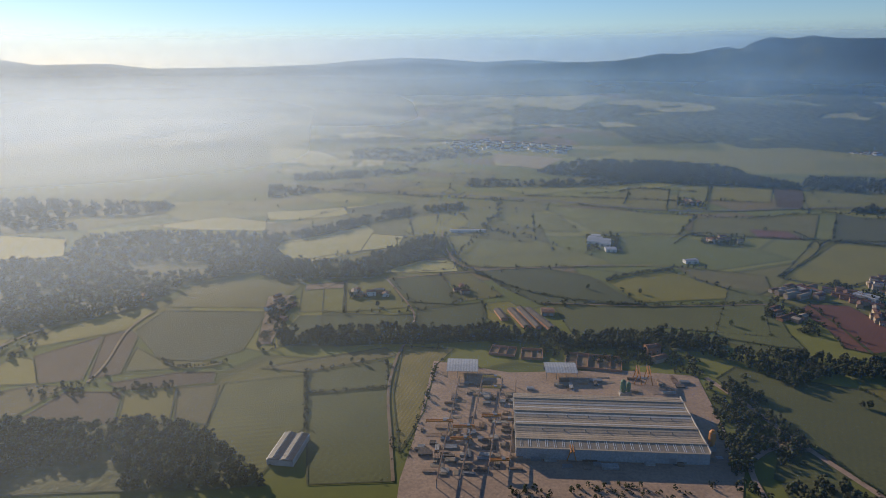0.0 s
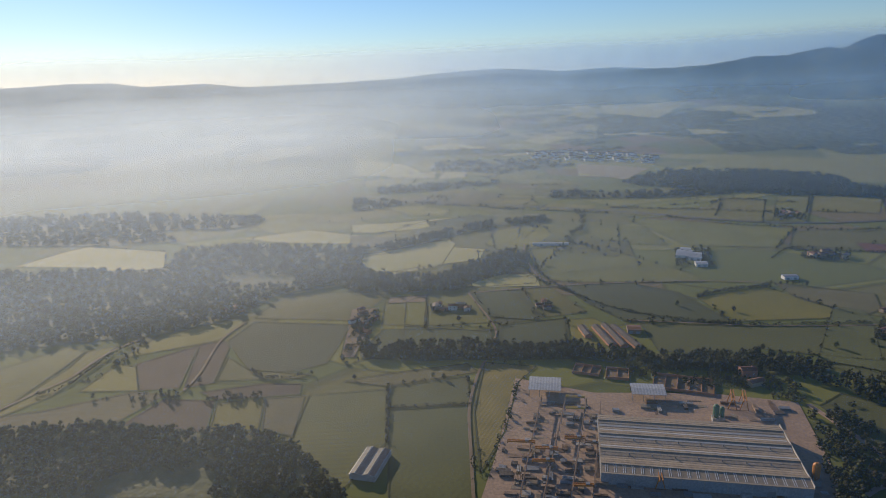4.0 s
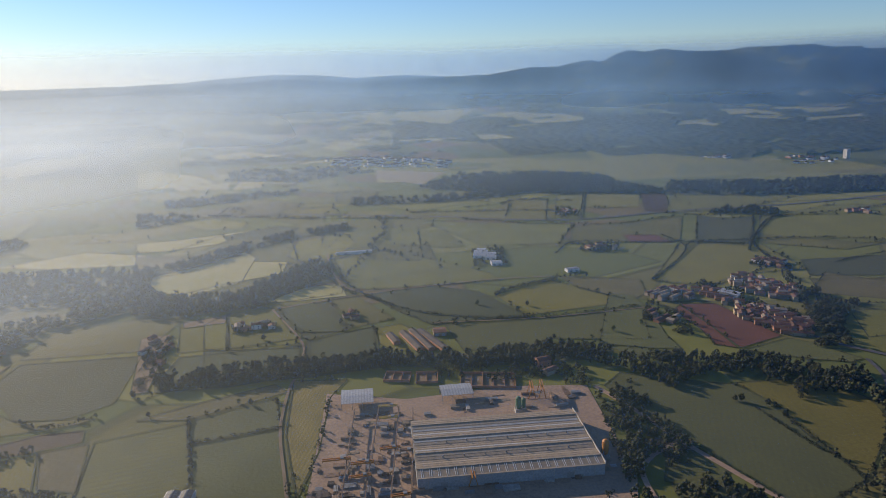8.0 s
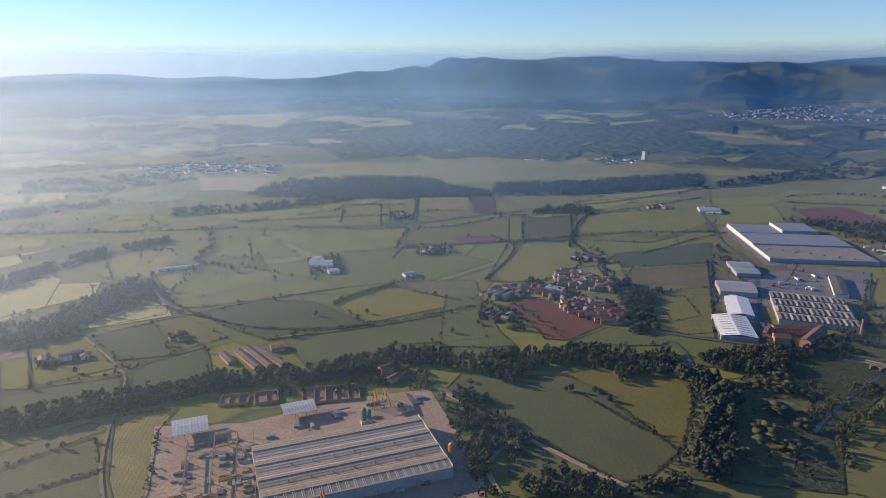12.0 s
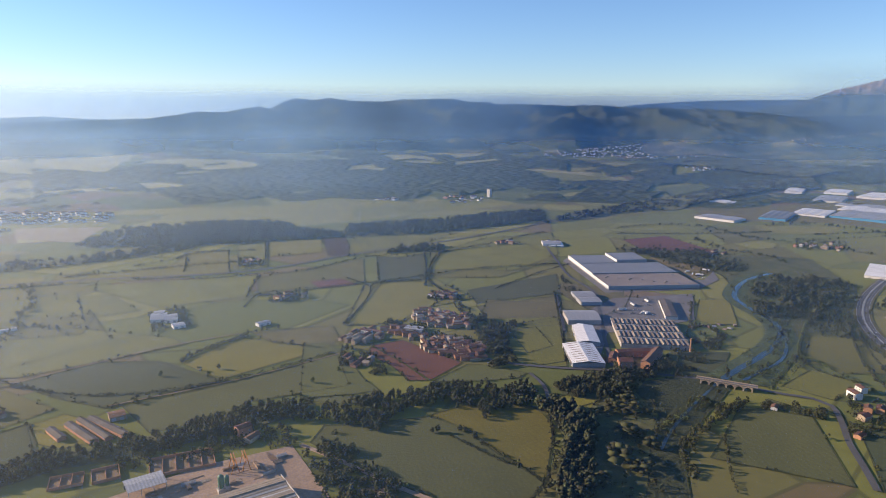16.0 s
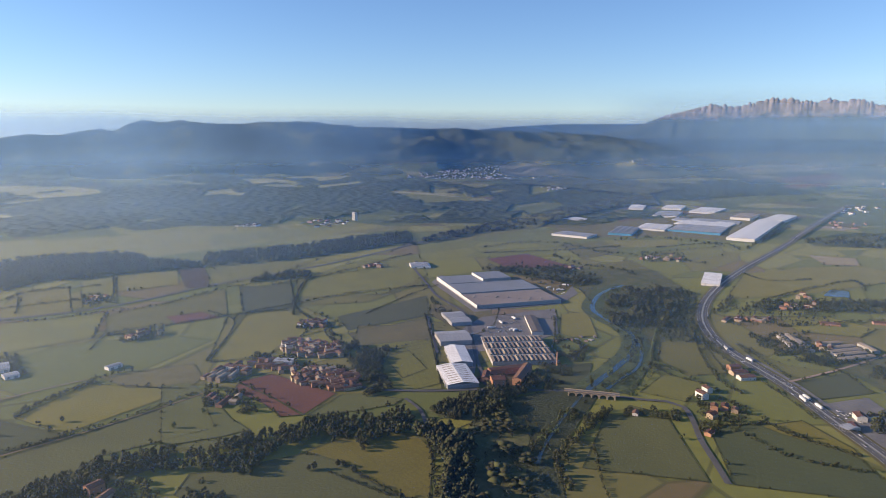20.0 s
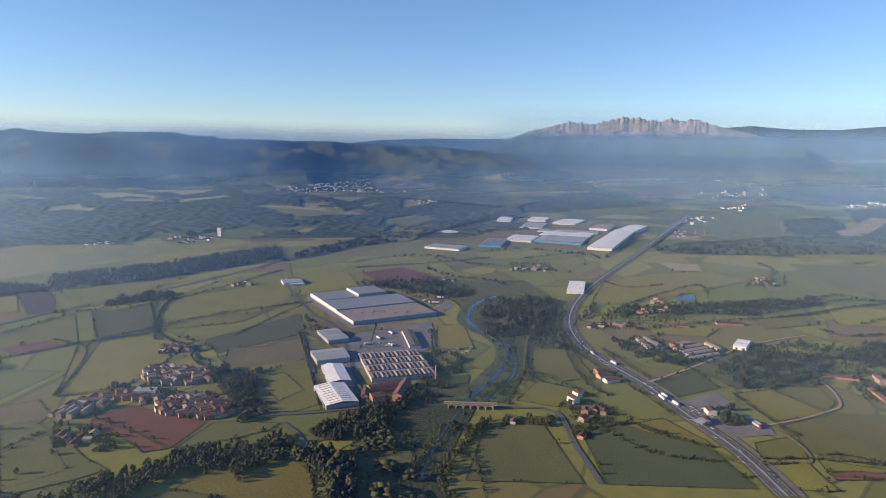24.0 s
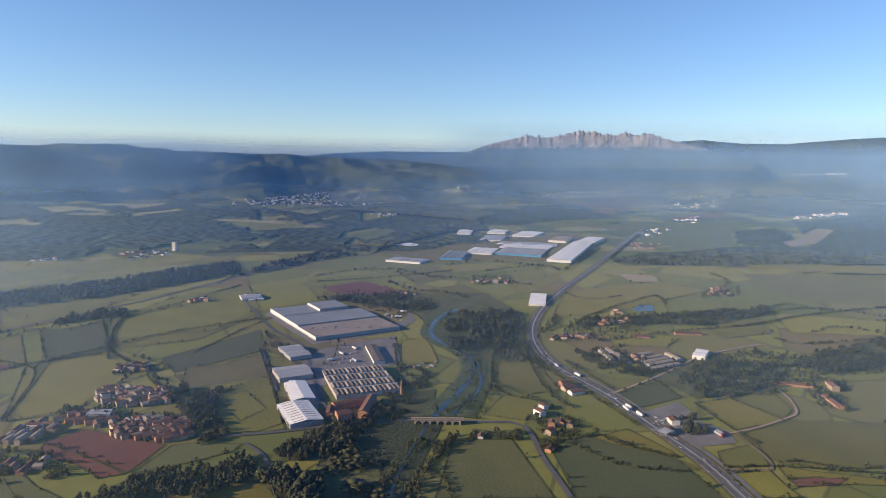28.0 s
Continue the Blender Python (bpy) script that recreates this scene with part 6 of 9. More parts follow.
def sprawl(name, label, pts, count, size, rnd_seed, mats=("white", "stucco_white", "tile")):
    """A far town: many small houses as one mass."""
    rnd = random.Random(rnd_seed)
    xs, ys = [p[0] for p in pts], [p[1] for p in pts]
    bms = [bmesh.new() for _ in mats]
    made = 0
    while made < count:
        x, y = rnd.uniform(min(xs), max(xs)), rnd.uniform(min(ys), max(ys))
        made += 0.02
        if not inside(x, y, pts):
            continue
        made += 0.98
        p, k = spot(x, y)
        a, b, h = (rnd.uniform(0.5, 1.6) * size * k for _ in range(3))
        m = Matrix.Translation(p) @ Matrix.Rotation(rnd.uniform(-0.5, 0.5) + 0.6, 4, "Z")
        box_bm(-a, -b * 0.6, -4 * k, a, b * 0.6, h * 0.7, bms[rnd.randrange(len(mats) - 1)], m)
        q = [m @ Vector(c) for c in ((-a, -b * 0.6, h * 0.7), (a, -b * 0.6, h * 0.7), (a, b * 0.6, h * 0.7), (-a, b * 0.6, h * 0.7), (-a, 0, h), (a, 0, h))]
        v = [bms[-1].verts.new(c) for c in q]
        for f in ((0, 1, 5, 4), (2, 3, 4, 5), (1, 2, 5), (3, 0, 4)):
            bms[-1].faces.new([v[i] for i in f])
    t = new(name)
    for bm, m in zip(bms, mats):
        part("roofs" if m == mats[-1] else "walls", bm, M[m], t)
    for c in t.children:
        c["kind"] = "stuff"
    tagged(t, label, "town", "", "stuff")


def inside(x, y, pts):
    hit = False
    for (x0, y0), (x1, y1) in zip(pts, pts[1:] + pts[:1]):
        if (y0 > y) != (y1 > y) and x < (x1 - x0) * (y - y0) / (y1 - y0) + x0:
            hit = not hit
    return hit


# the precast works
precast_hall(121.6, 533.3, 159.4, 94.2, -1.9)
canopy(-6.5, 648.5, 32.9, 30.0, -0.8)
canopy(97.8, 644.8, 33.3, 24.2, -0.6)
crane_runway(-17.2, 534.2, 176.4, -4.9)
crane_runway(4.0, 534.7, 174.8, -6.9)
crane_runway(25.7, 542.7, 154.7, -6.9)
crane_runway(41.1, 541.6, 149.1, -6.0)
bridge_crane(-26.2, 532.1, 24.3, 0.4, 8.5, "orange")
bridge_crane(-3.9, 523.3, 19.8, 2.3, 8.5, "orange")
bridge_crane(-6.3, 504.0, 18.8, 5.0, 8.5, "orange")
bridge_crane(21.1, 542.8, 17.8, 4.9, 8.5, "orange")
bridge_crane(23.9, 620.3, 18.8, -2.9, 8.5, "yellow")
bridge_crane(23.2, 597.2, 18.2, 1.0, 8.5, "yellow")
bridge_crane(25.8, 472.8, 15.8, 5.1, 8.5, "orange")
bridge_crane(35.4, 536.4, 11.4, -4.6, 8.5, "rust")
silo(208.6, 506.4, "orange", 20, 3.0, "orange")
silo(154.1, 600.4, "silo_green", 18, 2.8, "green")
silo(159.8, 601.9, "silo_green", 15, 2.2, "green")
gantry_crane(176.4, 631.6, 80, 16, 13)
gantry_crane(187.3, 631.3, 80, 16, 13)
gantry_crane(86.9, 493.1, 88, 14, 12)
yard_rnd = random.Random(11)
beam_stack(176, 484, -4, 5.3, yard_rnd)
beam_stack(151, 483, 0, 8.3, yard_rnd)
beam_stack(57, 487, 0, 8.7, yard_rnd)
beam_stack(107, 481, 0, 6.2, yard_rnd)
beam_stack(39, 473, 0, 12.0, yard_rnd)
beam_stack(69, 487, 0, 9.9, yard_rnd)
beam_stack(203, 491, 3, 7.7, yard_rnd)
beam_stack(66, 491, 90, 12.4, yard_rnd)
beam_stack(166, 500, 90, 12.4, yard_rnd)
beam_stack(123, 484, 0, 7.3, yard_rnd)
beam_stack(102, 488, -4, 12.1, yard_rnd)
beam_stack(41, 490, 0, 10.6, yard_rnd)
beam_stack(82, 478, 3, 8.1, yard_rnd)
beam_stack(178, 501, 90, 12.7, yard_rnd)
beam_stack(98, 477, -4, 5.8, yard_rnd)
beam_stack(179, 490, 90, 14.0, yard_rnd)
beam_stack(212, 495, 3, 5.3, yard_rnd)
beam_stack(113, 494, 90, 6.3, yard_rnd)
beam_stack(117, 478, 0, 13.8, yard_rnd)
beam_stack(168, 492, 90, 9.2, yard_rnd)
beam_stack(183, 493, 0, 10.6, yard_rnd)
beam_stack(102, 480, 90, 11.3, yard_rnd)
beam_stack(173, 489, 90, 13.6, yard_rnd)
beam_stack(189, 494, 90, 7.9, yard_rnd)
beam_stack(101, 621, 90, 8.1, yard_rnd)
beam_stack(133, 630, 0, 12.8, yard_rnd)
beam_stack(145, 628, -4, 13.8, yard_rnd)
beam_stack(93, 621, -4, 9.6, yard_rnd)
beam_stack(105, 617, 90, 11.5, yard_rnd)
beam_stack(116, 635, 3, 13.8, yard_rnd)
beam_stack(63, 611, 3, 6.7, yard_rnd)
beam_stack(142, 638, 3, 13.6, yard_rnd)
beam_stack(119, 625, 0, 9.9, yard_rnd)
beam_stack(101, 615, 90, 13.6, yard_rnd)
beam_stack(131, 624, 90, 9.2, yard_rnd)
beam_stack(100, 631, 0, 10.5, yard_rnd)
beam_stack(173, 635, -4, 13.2, yard_rnd)
beam_stack(217, 621, 3, 8.9, yard_rnd)
beam_stack(224, 629, 0, 10.4, yard_rnd)
beam_stack(197, 626, 90, 13.5, yard_rnd)
beam_stack(182, 639, -4, 13.6, yard_rnd)
beam_stack(178, 625, 3, 9.8, yard_rnd)
beam_stack(215, 633, 90, 12.6, yard_rnd)
beam_stack(191, 604, -4, 10.8, yard_rnd)
beam_stack(173, 611, 90, 7.5, yard_rnd)
beam_stack(215, 642, 90, 8.2, yard_rnd)
beam_stack(174, 630, 3, 11.2, yard_rnd)
beam_stack(202, 606, 3, 12.7, yard_rnd)
beam_stack(204, 615, 90, 9.2, yard_rnd)
beam_stack(167, 609, -4, 7.6, yard_rnd)
beam_stack(-40, 498, -4, 13.0, yard_rnd)
beam_stack(-32, 494, 0, 5.6, yard_rnd)
beam_stack(-22, 487, 0, 8.0, yard_rnd)
beam_stack(-26, 477, 0, 11.4, yard_rnd)
beam_stack(-20, 522, -4, 6.7, yard_rnd)
beam_stack(-37, 493, 3, 11.7, yard_rnd)
beam_stack(-41, 503, -4, 6.2, yard_rnd)
beam_stack(-27, 498, 90, 13.2, yard_rnd)
beam_stack(-28, 486, 90, 13.2, yard_rnd)
beam_stack(-31, 523, 0, 12.8, yard_rnd)
beam_stack(-42, 530, 90, 5.8, yard_rnd)
beam_stack(-31, 509, -4, 5.3, yard_rnd)
beam_stack(30, 617, 0, 13.5, yard_rnd)
beam_stack(-4, 491, 0, 5.8, yard_rnd)
beam_stack(34, 539, 0, 6.3, yard_rnd)
beam_stack(17, 560, 0, 7.6, yard_rnd)
beam_stack(32, 507, 3, 8.4, yard_rnd)
beam_stack(24, 560, 90, 12.2, yard_rnd)
beam_stack(-5, 483, -4, 5.3, yard_rnd)
beam_stack(43, 587, 0, 8.6, yard_rnd)
beam_stack(-8, 618, 0, 6.8, yard_rnd)
beam_stack(-2, 473, 90, 5.0, yard_rnd)
beam_stack(-3, 479, -4, 13.3, yard_rnd)
beam_stack(-5, 541, 0, 6.4, yard_rnd)
beam_stack(-13, 554, 3, 12.8, yard_rnd)
beam_stack(3, 527, 0, 7.5, yard_rnd)
beam_stack(-11, 570, 0, 5.3, yard_rnd)
beam_stack(35, 564, 90, 7.8, yard_rnd)
beam_stack(-21, 464, 0, 6.8, yard_rnd)
beam_stack(-18, 579, 0, 10.6, yard_rnd)
beam_stack(24, 591, 90, 7.5, yard_rnd)
beam_stack(18, 504, 0, 12.0, yard_rnd)
beam_stack(-8, 584, 0, 10.8, yard_rnd)
beam_stack(-7, 467, 0, 9.2, yard_rnd)
beam_stack(-0, 508, 0, 5.4, yard_rnd)
beam_stack(1, 466, -4, 10.1, yard_rnd)
beam_stack(-18, 489, 0, 13.4, yard_rnd)
beam_stack(-21, 550, 0, 5.4, yard_rnd)
beam_stack(29, 546, 0, 12.9, yard_rnd)
beam_stack(17, 515, 0, 9.8, yard_rnd)
beam_stack(-17, 565, 0, 5.8, yard_rnd)
beam_stack(43, 597, 0, 12.7, yard_rnd)
beam_stack(-0, 622, -4, 8.2, yard_rnd)
beam_stack(16, 601, 0, 13.2, yard_rnd)
beam_stack(33, 585, 0, 6.2, yard_rnd)
beam_stack(0, 494, 90, 12.4, yard_rnd)
beam_stack(3, 600, 0, 9.2, yard_rnd)
beam_stack(15, 492, -4, 11.0, yard_rnd)
beam_stack(-8, 535, 0, 5.4, yard_rnd)
beam_stack(7, 606, 3, 11.9, yard_rnd)
beam_stack(-21, 569, 0, 10.2, yard_rnd)
beam_stack(10, 471, 0, 11.3, yard_rnd)
beam_stack(-14, 591, 90, 9.5, yard_rnd)
beam_stack(6, 619, -4, 11.9, yard_rnd)
beam_stack(20, 622, 0, 13.7, yard_rnd)
beam_stack(-19, 469, 0, 7.1, yard_rnd)
beam_stack(4, 558, 90, 8.2, yard_rnd)
beam_stack(-19, 515, 0, 11.5, yard_rnd)
beam_stack(-21, 528, 0, 10.7, yard_rnd)
beam_stack(-23, 494, 3, 12.2, yard_rnd)
beam_stack(34, 544, 3, 6.5, yard_rnd)
beam_stack(-16, 538, 3, 10.4, yard_rnd)
beam_stack(11, 616, 0, 5.3, yard_rnd)
beam_stack(12, 539, 90, 8.5, yard_rnd)
beam_stack(-15, 524, 90, 11.9, yard_rnd)
beam_stack(22, 491, 0, 10.6, yard_rnd)
beam_stack(8, 598, 0, 9.4, yard_rnd)
beam_stack(38, 590, 90, 9.3, yard_rnd)
beam_stack(-13, 586, 0, 5.9, yard_rnd)
beam_stack(11, 517, 3, 5.2, yard_rnd)
beam_stack(7, 535, -4, 11.3, yard_rnd)
beam_stack(21, 476, -4, 11.0, yard_rnd)
beam_stack(-5, 520, -4, 6.9, yard_rnd)
beam_stack(23, 520, 3, 7.8, yard_rnd)
beam_stack(38, 576, 0, 5.6, yard_rnd)
beam_stack(20, 511, 90, 13.1, yard_rnd)
beam_stack(13, 487, -4, 10.5, yard_rnd)
beam_stack(-13, 531, 0, 7.2, yard_rnd)
beam_stack(37, 531, 3, 13.7, yard_rnd)
beam_stack(20, 557, -4, 13.1, yard_rnd)
beam_stack(32, 520, 3, 7.9, yard_rnd)
beam_stack(24, 481, 90, 7.2, yard_rnd)
beam_stack(-32, 468, 0, 10.7, yard_rnd)
beam_stack(23, 550, 3, 9.3, yard_rnd)
beam_stack(18, 580, 3, 7.5, yard_rnd)
beam_stack(19, 591, 0, 7.9, yard_rnd)
beam_stack(-27, 490, 90, 11.6, yard_rnd)
beam_stack(-23, 536, -4, 13.6, yard_rnd)
beam_stack(-13, 483, 3, 13.3, yard_rnd)
beam_stack(-16, 504, 3, 12.6, yard_rnd)
# abandoned brick works
ruin(138.2, 674.2, 60.2, 34.2, -12.0, 5)
ruin(72.0, 693.4, 24.1, 24.8, -6.0, 2)
ruin(39.4, 701.1, 29.2, 21.9, -11.9, 3)
house(209.7, 701.7, 16, 11, 10, 9, "brick", "tile", 1, "farm houses", "tall old brick house with a tile roof")
house(212.4, 682.0, 18, 9, 30, 5, "stucco", "tile", 0, "farm houses", "low farm building with a tile roof")
# farms of the plain
solar_barn(-154.7, 493.6, 23.1, 41.6, -5.9)
house(42.1, 811.3, 33.2, 9.0, -76.1, 4, "brick", "roof_dark", 0, "long barns of the farm", "long farm barn with a dark weathered roof", "barn", 1.6, False)
house(64.7, 799.5, 64.7, 9.0, -74.2, 4, "brick", "roof_dark", 0, "long barns of the farm", "long farm barn with a dark weathered roof", "barn", 1.6, False)
house(90.9, 799.6, 69.5, 9.0, -69.4, 4, "brick", "roof_dark", 0, "long barns of the farm", "long farm barn with a dark weathered roof", "barn", 1.6, False)
house(77.5, 801.5, 70.4, 8.0, -74.3, 4, "brick", "roof_dark", 0, "long barns of the farm", "long farm barn with a dark weathered roof", "barn", 1.6, False)
shed(104.2, 821.9, 16.8, 17.7, -1.7, 5, "tile", "stucco", name="barn", label="farm building with a clay tile roof")
house(-165, 887, 15.1, 7.9, 96, 6.7, "stucco", "roof_grey")
house(-129, 896, 14.0, 8.9, 4, 6.7, "brick", "roof_grey")
house(-162, 900, 11.0, 8.9, 94, 4.6, "stucco_white", "tile")
house(-140, 887, 13.0, 8.9, 5, 7.1, "stucco_white", "tile")
house(-153, 882, 13.6, 7.2, 7, 4.4, "brick", "tile")
house(-119, 885, 10.2, 8.9, 95, 4.8, "stucco_white", "tile")
house(-18, 906, 9.0, 8.4, 17, 4.3, "stucco", "tile")
house(-11, 919, 9.4, 7.0, 103, 5.8, "brick", "tile")
house(-6, 897, 12.1, 7.0, 15, 5.1, "stucco", "tile")
house(-272, 873, 9.1, 8.5, 59, 4.7, "brick", "tile")
house(-266, 859, 13.1, 8.9, 59, 3.2, "stucco", "tile")
house(-244, 837, 16.7, 6.9, 60, 4.6, "brick", "tile")
house(-250, 825, 10.9, 7.3, 58, 3.8, "brick", "roof_grey")
house(-269, 828, 16.4, 7.4, 61, 5.1, "stucco_white", "tile")
house(-243, 792, 14.9, 7.8, 148, 4.1, "brick", "tile")
house(-453, 857, 12.6, 6.7, 20, 4.8, "brick", "tile")
house(-470, 855, 11.1, 8.6, 19, 6.1, "stucco", "tile")
house(-463, 867, 13.8, 7.3, 112, 4.9, "brick", "tile")
shed(-2.6, 1251.9, 68.8, 7.0, 2.2, 4, "roof_metal", "white", name="greenhouse", label="long pale plastic greenhouse")
shed(231.8, 1185.8, 25.3, 40.3, -15.3, 5, "roof_metal", "white", 1, 0, "white farm-research building with a flat metal roof", "farm_building", "buildings of the plant nursery")
shed(247.8, 1170.4, 20.5, 36.3, -12.3, 5, "roof_metal", "white", 1, 0, "white farm-research building with a flat metal roof", "farm_building", "buildings of the plant nursery")
shed(237.7, 1207.3, 17.8, 24.8, -11.8, 5, "roof_metal", "white", 1, 0, "white farm-research building with a flat metal roof", "farm_building", "buildings of the plant nursery")
shed(247.6, 1122.7, 18.8, 17.7, -0.7, 5, "roof_metal", "white", 1, 0, "white farm-research building with a flat metal roof", "farm_building", "buildings of the plant nursery")
house(509, 1507, 11.9, 7.6, 10, 5.0, "stucco", "tile")
house(489, 1506, 10.1, 8.4, 8, 5.3, "stucco", "tile")
house(517, 1534, 14.8, 7.2, 98, 5.1, "stucco", "roof_grey")
house(533, 1526, 10.3, 7.4, 101, 5.1, "stucco", "tile")
house(504, 1526, 15.5, 8.2, 98, 6.9, "stucco", "tile")
house(474, 1194, 13.0, 6.7, 9, 4.9, "stucco", "tile")
house(446, 1192, 16.0, 7.4, 10, 6.3, "brick", "tile")
house(442, 1179, 11.1, 7.7, 101, 7.2, "stucco", "tile")
house(490, 1175, 10.6, 8.4, 12, 7.2, "stucco", "roof_grey")
house(471, 1208, 14.1, 7.1, 12, 6.4, "stucco", "tile")
house(459, 1184, 13.3, 8.5, 11, 6.4, "stucco", "tile")
shed(365, 1055, 22, 12, 10, 5, "roof_blue", "white", name="barn", label="small pale-blue roofed farm shed")
house(707, 1033, 12.7, 8.0, 21, 7.1, "stucco", "tile")
house(721, 1022, 10.9, 8.4, 110, 5.7, "brick", "tile")
house(713, 1046, 11.0, 8.5, 109, 5.3, "stucco_white", "tile")
house(700, 1045, 13.2, 6.7, 21, 5.5, "stucco", "tile")
house(702, 1018, 11.9, 8.2, 108, 6.3, "brick", "roof_grey")
house(729, 1037, 12.4, 8.2, 21, 5.0, "brick", "tile")
house(691, 1034, 14.6, 7.5, 111, 6.6, "stucco_white", "tile")
house(715, 1001, 11.3, 8.3, 18, 7.1, "brick", "tile")
house(735, 1024, 14.6, 7.1, 22, 5.8, "stucco_white", "tile")
house(1173, 1375, 12.6, 7.5, 98, 4.4, "brick", "tile")
house(1190, 1381, 16.2, 8.7, 10, 4.8, "stucco_white", "tile")
house(1149, 1383, 16.4, 8.6, 8, 4.2, "stucco", "tile")
house(1157, 1373, 16.4, 7.6, 8, 7.1, "brick", "tile")
house(1168, 1348, 14.8, 8.8, 101, 7.0, "stucco", "tile")
house(1137, 1370, 11.7, 8.0, 10, 6.5, "stucco", "tile")
house(1164, 1388, 11.7, 8.6, 8, 4.4, "stucco", "roof_grey")
house(1292, 1301, 13.1, 7.7, 11, 5.2, "stucco", "tile")
house(1278, 1321, 12.0, 7.1, 12, 4.4, "stucco_white", "roof_grey")
shed(1252.7, 1283.5, 47.3, 49.5, -37.2, 6, "roof_metal", "white", 1, 0, "white farm hall beside a country road", "hall")
shed(1783, 2186, 16, 16, 10, 34, "roof_grey", "stucco_white", name="tower_block", label="pale square tower block among trees")
house(1654, 2201, 22.8, 7.2, 11, 7.1, "stucco", "tile")
house(1690, 2248, 24.3, 6.8, 10, 5.6, "brick", "tile")
house(1728, 2229, 24.0, 7.8, 8, 4.8, "stucco_white", "tile")
house(1624, 2276, 19.7, 7.1, 10, 5.0, "stucco", "tile")
house(1658, 2259, 19.9, 8.8, 8, 6.6, "brick", "tile")
house(1600, 2249, 24.6, 7.0, 102, 5.0, "brick", "roof_grey")
house(1653, 2287, 12.9, 8.5, 11, 4.6, "stucco_white", "tile")
# the village
house(592, 935, 15.8, 8.1, -18, 4.7, "stucco", "tile")
house(636, 883, 10.5, 6.8, -20, 6.2, "stucco", "tile")
house(634, 851, 16.7, 7.2, 72, 6.6, "stucco", "tile")
house(632, 918, 16.8, 8.9, -21, 6.8, "brick", "roof_grey")
house(655, 916, 12.5, 7.1, 72, 5.1, "stucco", "tile")
house(614, 875, 9.3, 7.6, -18, 5.1, "stucco", "tile")
house(611, 902, 13.9, 7.5, -19, 5.9, "stucco", "tile")
house(611, 924, 16.4, 7.2, -21, 5.2, "stucco", "tile")
house(647, 919, 12.0, 8.1, 70, 6.8, "stucco", "tile")
house(624, 906, 16.9, 8.6, 70, 6.0, "stucco", "roof_grey")
house(629, 872, 13.6, 8.4, -19, 7.2, "brick", "roof_grey")
house(604, 959, 9.2, 8.8, -22, 4.3, "stucco_white", "roof_grey")
house(660, 896, 14.0, 8.0, -21, 6.2, "brick", "tile")
house(629, 862, 15.4, 6.5, -22, 4.8, "stucco", "tile")
house(590, 926, 11.6, 8.1, -18, 7.1, "stucco", "roof_grey")
house(620, 948, 14.9, 7.5, -18, 6.4, "stucco", "tile")
house(639, 932, 10.6, 7.1, -18, 5.0, "stucco_white", "tile")
house(604, 889, 14.4, 7.6, 72, 6.5, "stucco", "roof_grey")
house(643, 873, 10.2, 6.8, 71, 5.7, "stucco", "tile")
house(629, 939, 11.9, 7.7, -18, 5.0, "stucco", "tile")
house(654, 880, 12.8, 6.7, -19, 5.3, "brick", "roof_grey")
house(634, 955, 13.3, 8.8, 71, 5.9, "stucco_white", "tile")
house(610, 866, 10.9, 8.7, -20, 4.6, "stucco", "roof_grey")
house(599, 881, 15.0, 7.8, -18, 4.4, "stucco", "tile")
house(640, 900, 12.5, 7.7, -20, 6.3, "stucco", "tile")
house(619, 861, 13.5, 8.1, -22, 7.1, "stucco", "tile")
house(591, 946, 9.6, 7.4, 70, 4.7, "stucco", "roof_grey")
house(629, 894, 9.6, 6.7, -21, 5.5, "brick", "tile")
house(619, 936, 11.8, 7.1, 68, 6.0, "stucco_white", "tile")
house(592, 895, 13.5, 7.8, -19, 6.9, "stucco", "tile")
house(616, 910, 11.5, 7.5, -21, 5.8, "stucco", "roof_grey")
house(626, 972, 14.0, 7.4, -21, 6.4, "stucco", "tile")
house(640, 862, 13.8, 8.1, -20, 4.8, "stucco", "tile")
house(627, 928, 11.2, 7.6, 71, 5.6, "brick", "tile")
house(634, 909, 11.9, 6.7, -18, 6.5, "stucco", "tile")
house(604, 946, 11.6, 6.7, -18, 5.8, "stucco_white", "tile")
house(590, 907, 13.9, 6.8, -19, 5.0, "stucco", "tile")
house(600, 899, 12.6, 7.4, -18, 4.7, "brick", "tile")
house(649, 930, 11.0, 8.7, -20, 6.1, "stucco_white", "tile")
house(667, 901, 9.6, 6.9, -18, 7.1, "brick", "tile")
house(611, 965, 15.1, 7.3, -19, 6.4, "stucco", "tile")
house(642, 943, 14.0, 7.7, 68, 6.3, "stucco_white", "roof_grey")
house(643, 890, 10.7, 8.4, -19, 6.3, "stucco_white", "tile")
house(646, 907, 11.3, 8.0, -22, 4.8, "brick", "roof_grey")
house(661, 886, 9.0, 8.7, -18, 6.7, "stucco", "tile")
house(607, 913, 15.5, 7.8, 70, 4.3, "stucco", "tile")
house(556, 771, 12.0, 7.5, -23, 5.9, "stucco_white", "tile")
house(549, 827, 10.3, 8.4, 68, 5.3, "brick", "tile")
house(567, 763, 9.9, 6.7, 67, 5.1, "stucco", "tile")
house(555, 801, 15.6, 8.5, 66, 4.3, "brick", "tile")
house(564, 819, 9.5, 8.4, 66, 5.7, "stucco_white", "tile")
house(531, 816, 13.6, 8.9, 70, 5.9, "brick", "tile")
house(570, 741, 9.3, 6.5, -22, 6.1, "brick", "tile")
house(542, 738, 12.8, 8.2, -23, 5.5, "brick", "tile")
house(568, 810, 16.8, 8.1, 66, 5.9, "stucco", "roof_grey")
house(523, 790, 14.2, 6.8, -23, 5.0, "stucco", "tile")
house(559, 747, 10.9, 6.8, 68, 7.0, "stucco", "tile")
